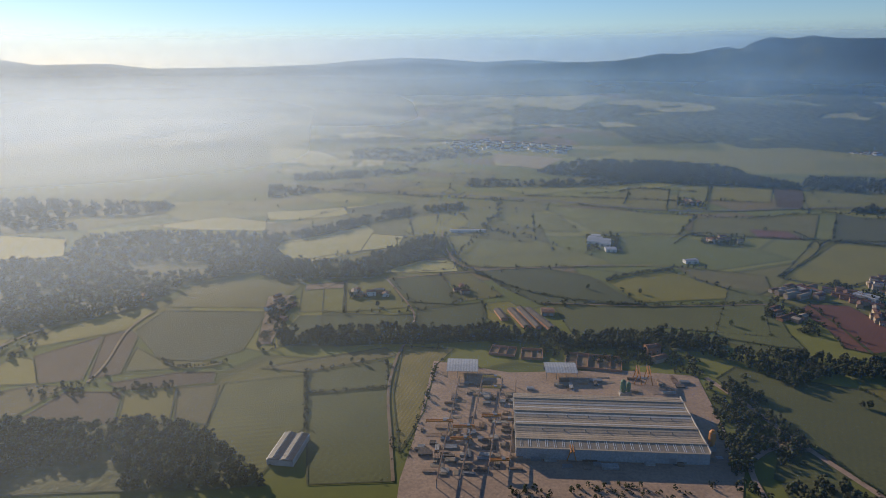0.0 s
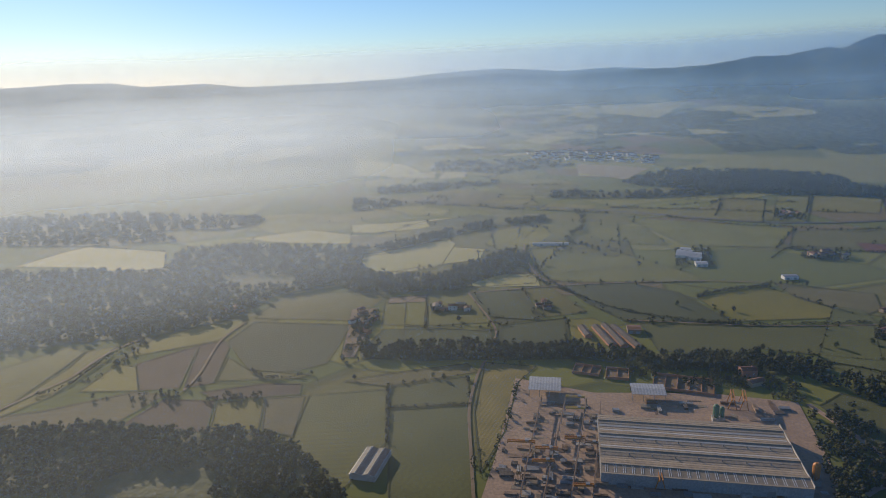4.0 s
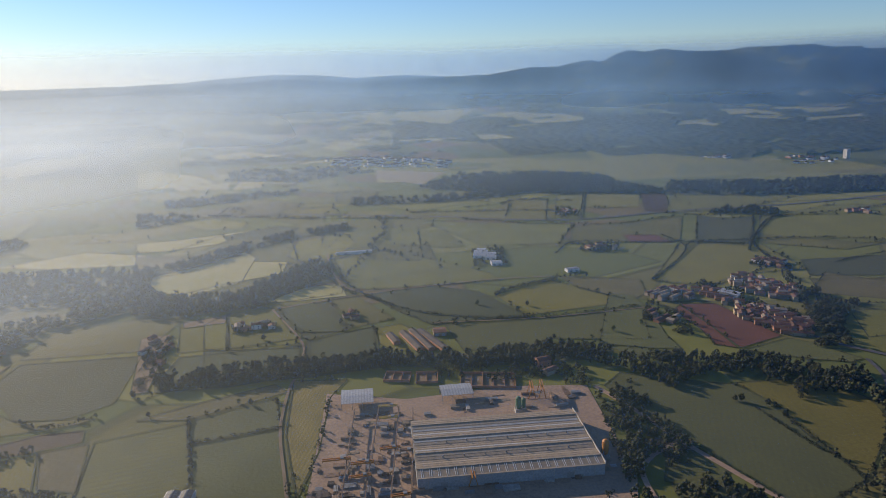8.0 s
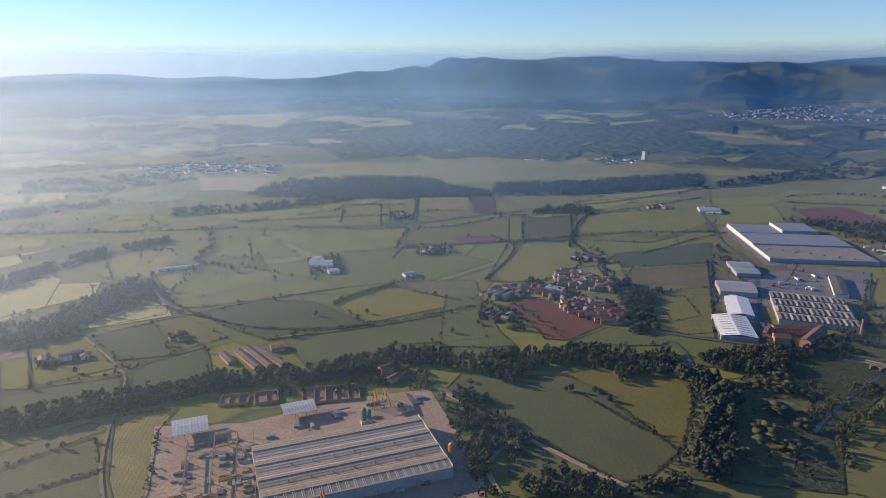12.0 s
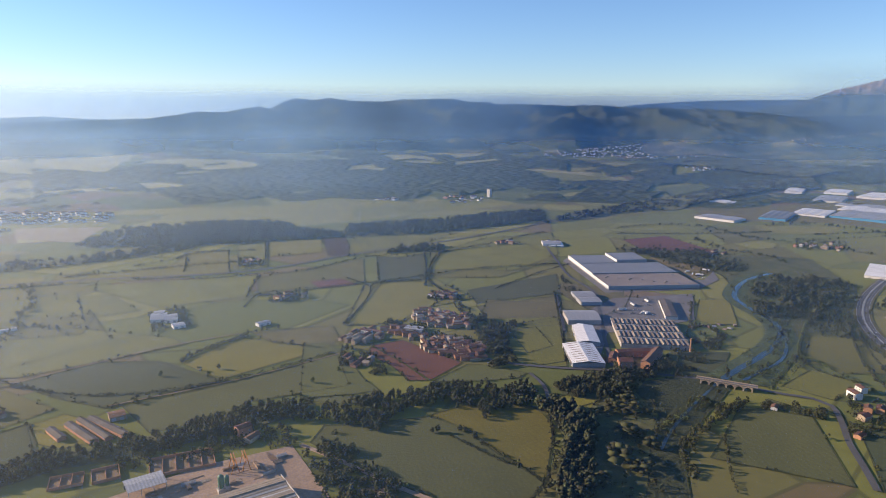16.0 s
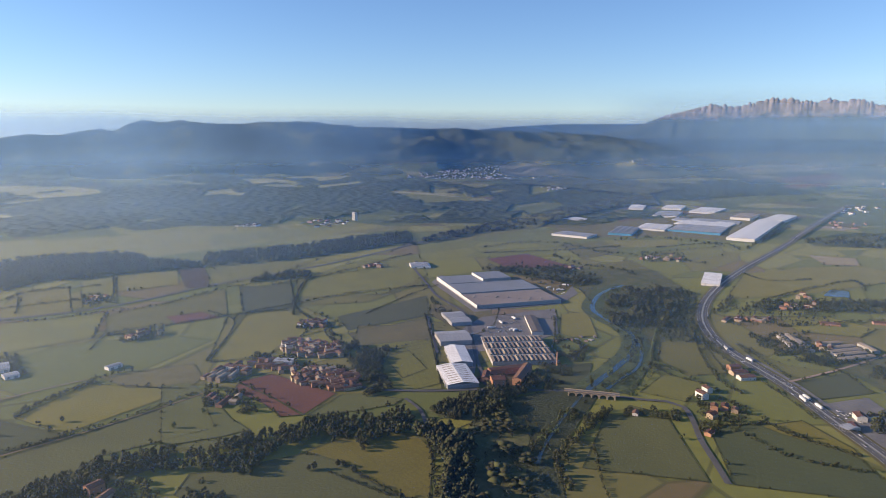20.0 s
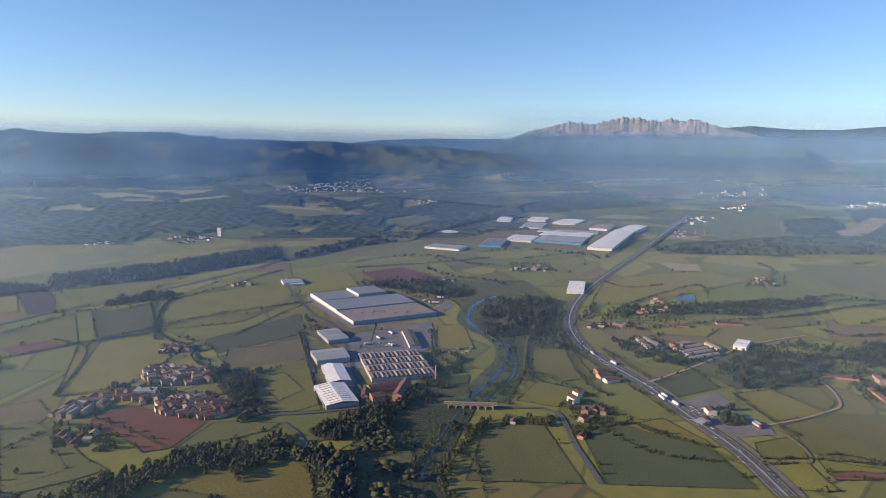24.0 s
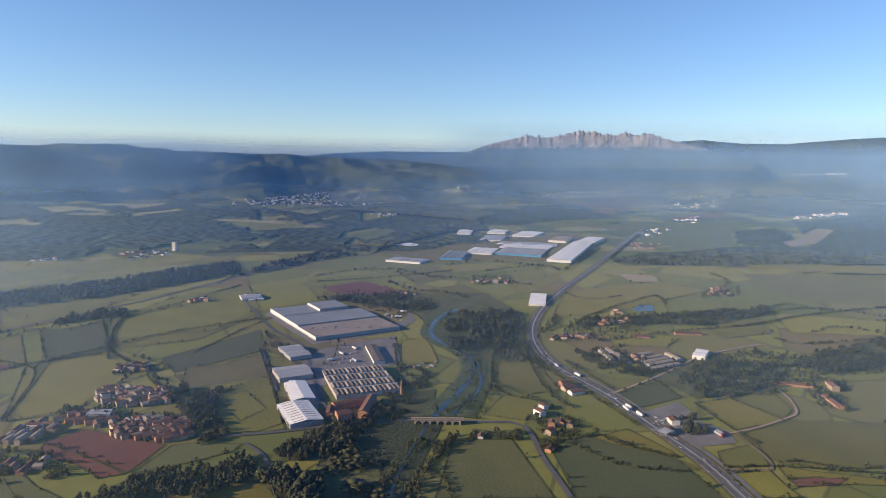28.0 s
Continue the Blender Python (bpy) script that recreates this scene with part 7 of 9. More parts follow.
house(544, 770, 12.2, 8.3, 70, 4.9, "stucco_white", "tile")
house(567, 726, 9.1, 7.9, -22, 4.2, "stucco", "tile")
house(543, 812, 15.3, 6.7, -21, 5.6, "stucco", "tile")
house(577, 765, 12.6, 6.9, -23, 7.1, "brick", "tile")
house(530, 771, 16.7, 7.7, -24, 6.6, "brick", "tile")
house(549, 752, 15.9, 6.7, -23, 6.7, "stucco", "tile")
house(578, 784, 13.1, 7.7, -21, 6.5, "brick", "tile")
house(540, 756, 10.2, 7.2, -24, 5.2, "brick", "tile")
house(575, 822, 16.0, 7.0, -20, 5.5, "stucco", "roof_grey")
house(551, 786, 14.1, 6.8, 68, 4.8, "stucco", "tile")
house(543, 795, 11.0, 6.5, -21, 6.3, "stucco", "tile")
house(558, 780, 13.3, 7.8, -21, 5.3, "stucco_white", "tile")
house(580, 795, 13.4, 9.0, -22, 4.8, "stucco", "roof_grey")
house(555, 761, 13.5, 7.6, -23, 5.9, "stucco", "tile")
house(542, 783, 9.9, 6.8, 69, 7.3, "brick", "roof_grey")
house(588, 774, 15.2, 6.5, -24, 4.8, "stucco", "tile")
house(533, 829, 15.2, 7.2, 70, 6.1, "stucco", "tile")
house(577, 749, 14.8, 8.0, -23, 5.0, "brick", "tile")
house(568, 801, 13.2, 8.1, -21, 6.5, "stucco", "tile")
house(573, 776, 9.9, 8.0, -21, 6.4, "stucco", "tile")
house(557, 831, 12.4, 8.2, 68, 4.3, "stucco", "roof_grey")
house(533, 795, 11.2, 6.6, 68, 5.1, "stucco", "tile")
house(520, 802, 12.4, 8.8, 70, 7.0, "stucco", "tile")
house(566, 787, 10.4, 7.4, -21, 5.9, "brick", "tile")
house(562, 734, 11.7, 7.5, 66, 6.2, "brick", "tile")
house(551, 741, 14.1, 7.4, -20, 6.4, "stucco_white", "tile")
house(598, 765, 13.3, 7.4, -24, 4.4, "stucco", "roof_grey")
house(532, 782, 12.5, 6.7, -20, 4.7, "brick", "roof_grey")
house(567, 829, 11.2, 6.8, -23, 6.3, "stucco", "tile")
house(589, 760, 11.7, 8.7, -20, 5.7, "stucco", "tile")
house(581, 805, 14.4, 8.3, -22, 6.5, "stucco", "roof_grey")
house(587, 790, 11.6, 8.5, -23, 5.2, "stucco", "tile")
house(597, 774, 9.1, 7.8, -24, 4.8, "brick", "roof_grey")
house(535, 804, 13.7, 8.0, 66, 6.4, "brick", "tile")
house(554, 813, 9.8, 6.5, -23, 6.7, "brick", "tile")
house(587, 751, 9.0, 6.7, -20, 5.5, "stucco", "tile")
house(538, 746, 13.3, 7.3, -20, 5.9, "brick", "tile")
house(568, 753, 10.6, 7.0, -20, 4.8, "brick", "tile")
house(536, 764, 15.4, 7.6, -24, 5.9, "stucco", "tile")
house(554, 729, 16.2, 7.0, -22, 4.4, "stucco", "tile")
house(522, 812, 11.4, 8.9, -22, 6.6, "stucco", "tile")
house(546, 890, 10.3, 8.8, -24, 5.1, "stucco", "tile")
house(532, 915, 10.4, 8.8, -24, 6.8, "brick", "tile")
house(538, 839, 11.5, 7.4, 65, 6.9, "stucco", "roof_grey")
house(533, 899, 13.8, 8.4, 65, 6.0, "brick", "tile")
house(525, 885, 16.7, 7.1, -26, 7.2, "brick", "tile")
house(520, 899, 14.8, 8.9, -26, 4.7, "brick", "tile")
house(550, 856, 15.1, 8.3, -24, 4.7, "brick", "tile")
house(528, 857, 14.8, 7.5, 63, 5.2, "stucco", "tile")
house(552, 877, 11.0, 6.9, -23, 5.0, "stucco", "tile")
house(516, 917, 14.5, 7.6, -27, 5.8, "stucco", "tile")
house(538, 866, 14.8, 8.4, -27, 5.8, "stucco", "tile")
house(543, 908, 16.9, 7.2, -25, 5.7, "stucco", "tile")
house(538, 880, 15.7, 8.1, -23, 6.1, "brick", "roof_grey")
house(528, 873, 10.4, 8.9, -23, 6.6, "brick", "tile")
house(452, 891, 23.3, 7.3, 28, 6.6, "stucco", "roof_grey")
house(464, 925, 17.2, 7.4, 30, 6.8, "stucco", "tile")
house(494, 898, 17.5, 6.8, 28, 4.8, "brick", "roof_grey")
house(443, 902, 16.9, 7.1, 28, 6.6, "stucco", "roof_grey")
house(467, 886, 22.6, 6.6, 31, 6.3, "stucco", "roof_grey")
house(483, 917, 18.7, 6.8, 119, 7.0, "stucco_white", "tile")
house(497, 911, 20.7, 7.8, 119, 4.7, "stucco", "tile")
house(457, 904, 21.3, 8.3, 29, 6.4, "stucco", "roof_grey")
house(476, 905, 19.2, 8.1, 30, 5.2, "stucco", "tile")
house(488, 885, 13.7, 8.9, 29, 6.9, "stucco", "tile")
house(497, 926, 17.2, 8.9, 32, 5.7, "stucco", "tile")
house(452, 918, 12.7, 7.0, 28, 4.7, "stucco", "roof_grey")
house(482, 931, 18.6, 8.5, 30, 4.3, "stucco", "tile")
house(439, 915, 15.4, 6.9, 29, 4.5, "stucco", "tile")
house(418, 801, 9.8, 8.6, 124, 4.9, "stucco", "roof_grey")
house(417, 815, 12.3, 8.5, 35, 4.3, "stucco", "tile")
house(402, 820, 10.4, 8.2, 36, 7.0, "stucco", "tile")
house(405, 835, 14.5, 8.8, 37, 6.6, "stucco", "tile")
house(431, 811, 9.9, 8.3, 35, 5.3, "stucco", "roof_grey")
house(404, 807, 16.8, 9.0, 34, 4.2, "brick", "tile")
house(723, 1037, 9.6, 8.5, -20, 7.2, "stucco", "tile")
house(711, 1025, 13.7, 7.1, -19, 6.2, "brick", "tile")
house(698, 1030, 12.9, 7.4, -20, 5.6, "brick", "tile")
house(708, 1040, 10.6, 7.7, 71, 5.1, "brick", "tile")
house(726, 1024, 10.9, 8.6, -18, 5.9, "stucco", "tile")
shed(553.4, 884.8, 31.2, 19.6, -56.7, 6, "roof_metal", "stucco_white", 2, 0, "village store with a pale metal roof", "store")
# the factories by the river
big_warehouse(1164.0, 953.0, 190, 284, -30.0)
shed(689.0, 649.1, 45.6, 80.6, -35.7, 6.5, "roof_white", "wall_grey", 1, 9, "pale factory shed with ribbed skylight strips", along=False, band="roof_grey")
shed(756.8, 706.5, 33.4, 82.6, -40.2, 7, "roof_white", "wall_grey", 1, 0, "pale factory shed with a smooth metal roof", along=False)
shed(821.3, 774.8, 55.1, 57.8, -36.1, 8, "roof_metal", "concrete", 1, 8, "concrete-walled shed with skylight strips")
shed(919.2, 853.3, 38.9, 76.3, -32.1, 7, "roof_metal", "wall_grey", 2, 0, "pair of pale industrial sheds")
shed(674.2, 631.0, 43.2, 25.8, -44.9, 4, "roof_grey", "wall_grey", 1, 0, "low flat-roofed annex before a factory shed", "annex", rise=0.2)
shed(768.6, 734.7, 7.1, 52.8, -53.3, 5, "roof_white", "wall_grey", 1, 0, "narrow pale side shed of the factory", along=False)
sawtooth_factory(848.6, 657.5, 103.0, 131.6, -42.3)
shed(987.8, 722.2, 20.1, 109.8, -47.5, 6, "roof_dark", "stucco_white", 1, 0, "long dark-roofed yard building", along=False)
house(756.9, 609.4, 58.1, 12.0, -28.4, 9, "brick", "tile", 1, "wings of the old mill", "orange-brick mill wing with a tile roof", "mill_wing")
house(756.8, 581.1, 68.2, 13.0, 22.1, 10, "brick", "tile", 1, "wings of the old mill", "orange-brick mill wing with a tile roof", "mill_wing")
house(716.7, 617.3, 29.0, 10.0, 33.5, 7, "brick", "tile", 1, "wings of the old mill", "orange-brick mill wing with a tile roof", "mill_wing")
house(695.9, 579.7, 18.7, 17.0, -37.9, 17, "brick", "tile", 1, "wings of the old mill", "tall orange-brick mill house with rows of windows", "mill_house")
vehicle(972, 767, 60, "car")
vehicle(942, 761, 60, "car")
vehicle(1004, 780, 60, "lorry")
vehicle(962, 779, 60, "lorry")
vehicle(998, 786, 60, "car")
vehicle(946, 721, -30, "car")
vehicle(979, 766, 60, "car")
vehicle(923, 770, 60, "car")
vehicle(899, 757, 55, "car")
vehicle(969, 739, 55, "car")
vehicle(938, 733, 60, "lorry")
vehicle(940, 757, -30, "car")
vehicle(925, 740, 60, "car")
vehicle(938, 732, -30, "lorry")
vehicle(924, 774, -30, "car")
vehicle(930, 737, 60, "car")
vehicle(959, 779, 60, "car")
vehicle(987, 760, -30, "car")
vehicle(970, 777, 60, "car")
vehicle(922, 747, 60, "car")
vehicle(946, 754, 60, "car")
vehicle(916, 746, -30, "car")
vehicle(985, 764, 60, "car")
vehicle(1005, 781, 60, "car")
vehicle(922, 770, -30, "lorry")
vehicle(978, 797, 60, "car")
vehicle(1286, 846, 25, "car")
vehicle(1323, 865, 107, "lorry")
vehicle(1257, 827, 92, "car")
vehicle(1274, 879, 3, "lorry")
vehicle(1226, 834, 110, "car")
vehicle(1271, 846, 115, "lorry")
vehicle(1270, 850, 9, "lorry")
vehicle(1248, 825, 170, "car")
vehicle(1250, 839, 9, "car")
vehicle(1288, 847, 100, "car")
vehicle(1263, 858, 32, "lorry")
vehicle(1228, 830, 119, "car")
beam_stack(941, 640, 63, 8.0, yard_rnd)
beam_stack(955, 639, 28, 8.0, yard_rnd)
beam_stack(961, 633, 63, 8.0, yard_rnd)
beam_stack(962, 624, 66, 8.0, yard_rnd)
beam_stack(976, 623, 45, 8.0, yard_rnd)
beam_stack(989, 622, 75, 8.0, yard_rnd)
beam_stack(976, 604, 13, 8.0, yard_rnd)
beam_stack(986, 601, 82, 8.0, yard_rnd)
beam_stack(1006, 604, 39, 8.0, yard_rnd)
arch_bridge(746.0, 496.1, 775.4, 442.4)
# houses and farms beside the highway
house(862, 359, 16, 10, 60, 8, "stucco_white", "tile", 1, "houses beside the highway")
house(888, 362, 12, 9, 60, 7, "stucco_white", "tile", 1, "houses beside the highway")
house(806, 325, 13, 11, -10, 6, "stucco", "tile", 1, "houses beside the highway")
house(831, 331, 11, 9, 20, 7, "brick", "tile", 1, "houses beside the highway")
house(843, 322, 13, 9, 15, 6, "brick", "tile", 1, "houses beside the highway")
house(843, 309, 11, 8, 15, 5, "stucco", "tile", 1, "houses beside the highway")
house(755, 308, 13, 8, 0, 4, "brick", "tile", 1, "houses beside the highway")
house(989, 354, 24, 14, -38, 5, "stucco", "tile", 1, "houses beside the highway")
house(976, 339, 24, 13, -38, 5, "stucco_white", "tile", 1, "houses beside the highway")
house(1004, 366, 18, 12, -38, 7, "brick", "tile", 1, "houses beside the highway")
house(926, 186, 16, 12, 30, 7, "stucco_white", "tile", 1, "houses beside the highway")
house(892, 186, 14, 10, 30, 5, "stucco_white", "tile", 1, "houses beside the highway")
house(944, 175, 18, 5, -30, 4, "stucco_white", "tile", 1, "houses beside the highway")
house(748, 399, 12, 7, 20, 4, "stucco_white", "tile", 1, "houses beside the highway")
house(1207, -19, 18, 12, 20, 8, "stucco", "tile", 1, "houses beside the highway")
house(1230, -15, 14, 10, 20, 5, "stucco", "tile", 1, "houses beside the highway")
canopy(880.7, 188.9, 12.3, 20.2, -113.4, 5.5)
house(1195.0, 40.1, 59.4, 11.0, -76.0, 4, "brick", "tile", 1, "long farm barns", "long low brick barn with a clay tile roof", "barn", 2.0, False)
house(1135.2, -15.5, 53.5, 11.0, -158.1, 4, "brick", "tile", 1, "long farm barns", "long low brick barn with a clay tile roof", "barn", 2.0, False)
house(1460.0, 237.7, 55.1, 11.0, -63.6, 4, "brick", "tile", 1, "long farm barns", "long low brick barn with a clay tile roof", "barn", 2.0, False)
house(1382.7, 320.4, 32.4, 16.0, -66.8, 4, "brick", "tile", 1, "long farm barns", "long low brick barn with a clay tile roof", "barn", 2.0, False)
house(1207.2, 348.3, 66.3, 11.0, -146.2, 4.5, "concrete", "roof_grey", 0, "sheds of the livestock farm", "long low livestock shed with a grey roof", "livestock_shed", 1.4, False)
house(1218.6, 336.8, 74.1, 11.0, -146.4, 4.5, "concrete", "roof_grey", 0, "sheds of the livestock farm", "long low livestock shed with a grey roof", "livestock_shed", 1.4, False)
house(1201.5, 318.7, 60.7, 11.0, -145.9, 4.5, "concrete", "roof_grey", 0, "sheds of the livestock farm", "long low livestock shed with a grey roof", "livestock_shed", 1.4, False)
house(1229.8, 273.6, 60.6, 11.0, -31.0, 4.5, "concrete", "roof_grey", 0, "sheds of the livestock farm", "long low livestock shed with a grey roof", "livestock_shed", 1.4, False)
house(1216.1, 262.1, 61.4, 11.0, -32.3, 4.5, "concrete", "roof_grey", 0, "sheds of the livestock farm", "long low livestock shed with a grey roof", "livestock_shed", 1.4, False)
house(1204.7, 251.1, 65.2, 11.0, -31.3, 4.5, "concrete", "roof_grey", 0, "sheds of the livestock farm", "long low livestock shed with a grey roof", "livestock_shed", 1.4, False)
house(1187.7, 240.5, 67.5, 11.0, -33.4, 4.5, "concrete", "roof_grey", 0, "sheds of the livestock farm", "long low livestock shed with a grey roof", "livestock_shed", 1.4, False)
house(1244.2, 292.0, 40.7, 11.0, -37.8, 4.5, "concrete", "roof_grey", 0, "sheds of the livestock farm", "long low livestock shed with a grey roof", "livestock_shed", 1.4, False)
house(1260.7, 236.2, 44.5, 11.0, -137.4, 4.5, "concrete", "roof_grey", 0, "sheds of the livestock farm", "long low livestock shed with a grey roof", "livestock_shed", 1.4, False)
house(1207, 294, 11.7, 7.6, 10, 5.3, "stucco", "tile")
house(1225, 302, 11.4, 7.6, 12, 6.6, "brick", "tile")
house(1223, 284, 10.4, 9.0, 8, 5.6, "stucco", "roof_grey")
house(1210, 281, 13.6, 7.0, 11, 6.0, "stucco", "tile")
shed(1299.4, 193.3, 22.5, 52.6, -92.2, 7, "roof_white", "white", 2, 0, "white workshop with a bright metal roof", "workshop")
house(1482, 423, 11.4, 8.8, 9, 6.4, "brick", "tile")
house(1475, 403, 14.0, 7.6, 12, 5.9, "stucco", "roof_grey")
house(1484, 387, 11.8, 8.0, 102, 4.4, "brick", "tile")
house(1498, 415, 11.1, 8.2, 99, 3.9, "brick", "tile")
house(1503, 378, 11.0, 8.1, 98, 4.5, "stucco", "tile")
house(1444, 420, 14.3, 7.3, 101, 6.4, "brick", "tile")
house(1507, 391, 10.1, 6.7, 99, 3.9, "stucco", "tile")
house(1455, 408, 10.1, 8.3, 9, 6.3, "stucco", "tile")
house(1537, 384, 15.6, 7.0, 8, 5.6, "stucco", "tile")
house(1303, 462, 20.1, 7.3, 4, 5.2, "stucco_white", "tile")
house(1340, 417, 21.1, 8.7, 7, 3.0, "brick", "tile")
house(1289, 456, 13.1, 8.6, 95, 4.8, "stucco", "tile")
house(1273, 475, 21.7, 8.4, 5, 3.9, "stucco", "tile")
house(1311, 448, 11.7, 6.8, 6, 5.0, "brick", "tile")
house(1323, 419, 18.6, 8.1, 6, 3.2, "stucco", "roof_grey")
house(1313, 430, 20.1, 8.0, 94, 3.9, "brick", "roof_grey")
house(1290, 476, 10.1, 7.9, 6, 3.8, "brick", "tile")
house(1329, 440, 15.0, 7.2, 4, 3.8, "stucco", "tile")
house(2039, 235, 14.1, 7.1, 11, 6.3, "stucco", "tile")
house(2008, 244, 16.9, 7.1, 12, 5.4, "brick", "roof_grey")
house(1964, 246, 12.6, 8.4, 99, 6.7, "brick", "tile")
house(1987, 218, 11.5, 6.8, 100, 5.4, "stucco", "tile")
house(2066, 237, 11.6, 6.9, 102, 7.2, "brick", "roof_grey")
house(2025, 231, 15.8, 7.6, 9, 4.5, "stucco", "tile")
house(2061, 221, 16.3, 7.4, 100, 4.8, "brick", "tile")
house(2059, 252, 11.4, 8.3, 98, 6.5, "stucco", "tile")
house(2080, 222, 14.4, 7.6, 8, 6.7, "brick", "tile")
house(1991, 198, 9.7, 7.2, 10, 6.2, "stucco", "roof_grey")
house(1613, 426, 11.9, 7.2, 99, 6.2, "stucco", "tile")
house(1582, 404, 10.3, 7.5, 12, 5.1, "stucco", "roof_grey")
house(1596, 416, 16.6, 8.3, 11, 4.4, "brick", "tile")
house(1569, 424, 11.3, 8.1, 11, 7.2, "stucco", "roof_grey")
shed(1631.5, 635.0, 42.0, 148.9, -72.4, 5, "roof_white", "stucco_white", 3, 0, "white roadside garage with a bright roof", "garage")
house(1855, 810, 12.0, 6.8, 8, 6.4, "brick", "tile")
house(1819, 828, 15.6, 7.1, 8, 6.2, "stucco", "roof_grey")
house(1797, 886, 13.5, 8.3, 12, 6.9, "stucco_white", "tile")
house(1834, 827, 13.5, 6.7, 12, 5.2, "brick", "tile")
house(1889, 852, 14.5, 8.2, 12, 6.9, "stucco", "tile")
house(1799, 863, 9.3, 7.3, 11, 6.0, "stucco", "tile")
house(1806, 832, 16.7, 7.5, 101, 6.8, "stucco", "roof_grey")
house(1833, 842, 11.3, 7.2, 9, 7.0, "stucco", "roof_grey")
house(1772, 891, 10.9, 7.1, 9, 7.0, "brick", "tile")
house(1819, 886, 10.1, 8.7, 11, 6.3, "stucco", "roof_grey")
house(1827, 869, 11.0, 8.8, 99, 5.1, "stucco_white", "tile")
house(1842, 815, 11.7, 6.9, 101, 4.5, "brick", "tile")
house(1816, 801, 14.5, 7.4, 11, 5.3, "stucco", "tile")
house(1529, 947, 24.6, 6.8, 10, 4.7, "stucco", "tile")
house(1495, 957, 39.8, 8.8, 8, 4.2, "stucco", "tile")
house(1536, 979, 28.0, 6.8, 10, 3.7, "stucco", "tile")
# the industrial estate
shed(2659, 850, 653, 90, 8, 10, "roof_white", "white", 1, 0, "huge white estate hall with a bright roof", "estate_hall", "halls of the industrial estate", rise=1.6)
shed(3084, 888, 231, 83, 3, 12, "roof_white", "white", 1, 0, "white estate hall end building", "estate_hall", "halls of the industrial estate", rise=1.6)
shed(2498, 1012, 196, 185, 11, 9, "roof_metal", "blue", 3, 0, "long estate hall with blue lower cladding", "estate_hall", "halls of the industrial estate", rise=1.6)
shed(2676, 1056, 161, 206, 8, 9, "roof_white", "white", 2, 0, "long white estate hall with metal roof", "estate_hall", "halls of the industrial estate", rise=1.6)
shed(2767, 1088, 95, 259, 13, 9, "roof_metal", "white", 1, 0, "long white estate hall with metal roof", "estate_hall", "halls of the industrial estate", rise=1.6)
shed(3000, 1009, 194, 80, 7, 16, "roof_grey", "stucco_white", 1, 0, "tall pale estate block with flat roof", "estate_hall", "halls of the industrial estate", rise=1.6)
shed(2045, 1282, 84, 137, 6, 7, "roof_metal", "white", 2, 0, "white estate hall with a metal roof", "estate_hall", "halls of the industrial estate", rise=1.6)
shed(2263, 1197, 205, 83, 17, 8, "roof_blue", "blue", 4, 0, "blue-clad estate hall with metal roof", "estate_hall", "halls of the industrial estate", rise=1.6)
shed(2435, 1160, 174, 108, 13, 8, "roof_white", "white", 3, 0, "white estate hall with a low roof", "estate_hall", "halls of the industrial estate", rise=1.6)
shed(2443, 1521, 87, 96, 19, 7, "roof_white", "white", 1, 0, "white estate hall with metal roof", "estate_hall", "halls of the industrial estate", rise=1.6)
shed(3101, 1561, 184, 70, 21, 9, "roof_white", "white", 1, 0, "white estate hall with metal roof", "estate_hall", "halls of the industrial estate", rise=1.6)
shed(2903, 1314, 213, 102, 16, 9, "roof_metal", "stucco_white", 1, 0, "cream estate hall with metal roof", "estate_hall", "halls of the industrial estate", rise=1.6)
shed(3215, 1422, 162, 92, 15, 9, "roof_white", "white", 1, 0, "white estate hall with metal roof", "estate_hall", "halls of the industrial estate", rise=1.6)
shed(3200, 1247, 229, 115, 7, 8, "roof_white", "white", 1, 0, "white estate hall with metal roof", "estate_hall", "halls of the industrial estate", rise=1.6)
shed(2702, 1680, 129, 71, 22, 8, "roof_white", "white", 1, 0, "white estate hall with metal roof", "estate_hall", "halls of the industrial estate", rise=1.6)
shed(1263, 1278, 37, 68, -39, 3.1, "roof_white", "white", 1, 0, "white farm hall with metal roof", "estate_hall", "halls of the industrial estate", rise=1.6)
house(2968, 637, 16.8, 8.0, 99, 6.8, "stucco", "tile")
house(3161, 583, 18.3, 6.6, 10, 4.9, "brick", "tile")
house(2987, 590, 23.3, 6.6, 101, 4.9, "brick", "tile")
house(3197, 592, 23.2, 9.0, 11, 4.5, "brick", "tile")
house(3103, 701, 16.7, 8.5, 8, 6.0, "brick", "tile")
house(3160, 696, 24.2, 8.9, 9, 5.9, "brick", "tile")
house(2956, 657, 25.6, 6.6, 10, 4.6, "stucco_white", "tile")
house(3141, 622, 23.6, 7.1, 9, 5.7, "brick", "roof_grey")
house(3158, 673, 16.5, 6.9, 101, 5.0, "stucco", "tile")
house(3036, 663, 13.8, 7.1, 100, 7.2, "brick", "tile")
# far towns
sprawl("town", "far town of small white and tiled houses", [(4326, 4527), (6079, 5072), (7053, 5309), (6161, 3742), (5129, 3067), (4681, 3309), (4238, 3676), (3958, 4087)], 300, 9, 1)
sprawl("town", "far town of small white and tiled houses", [(8181, 3020), (11265, 2488), (9007, 1851), (6956, 2477)], 90, 10, 2)
sprawl("town", "far town of small white and tiled houses", [(83666, 20978), (154375, 22360), (66658, 8913), (43403, 10171)], 90, 12, 3)
sprawl("town", "far town of small white and tiled houses", [(16522, 2692), (21923, 2546), (14481, 1058), (8747, 720), (7743, 1046), (9960, 1681)], 120, 9, 4)
sprawl("town", "far town of small white and tiled houses", [(76350, 7619), (453052, -26013), (37591, -2359), (21334, 1539)], 225, 13, 5)
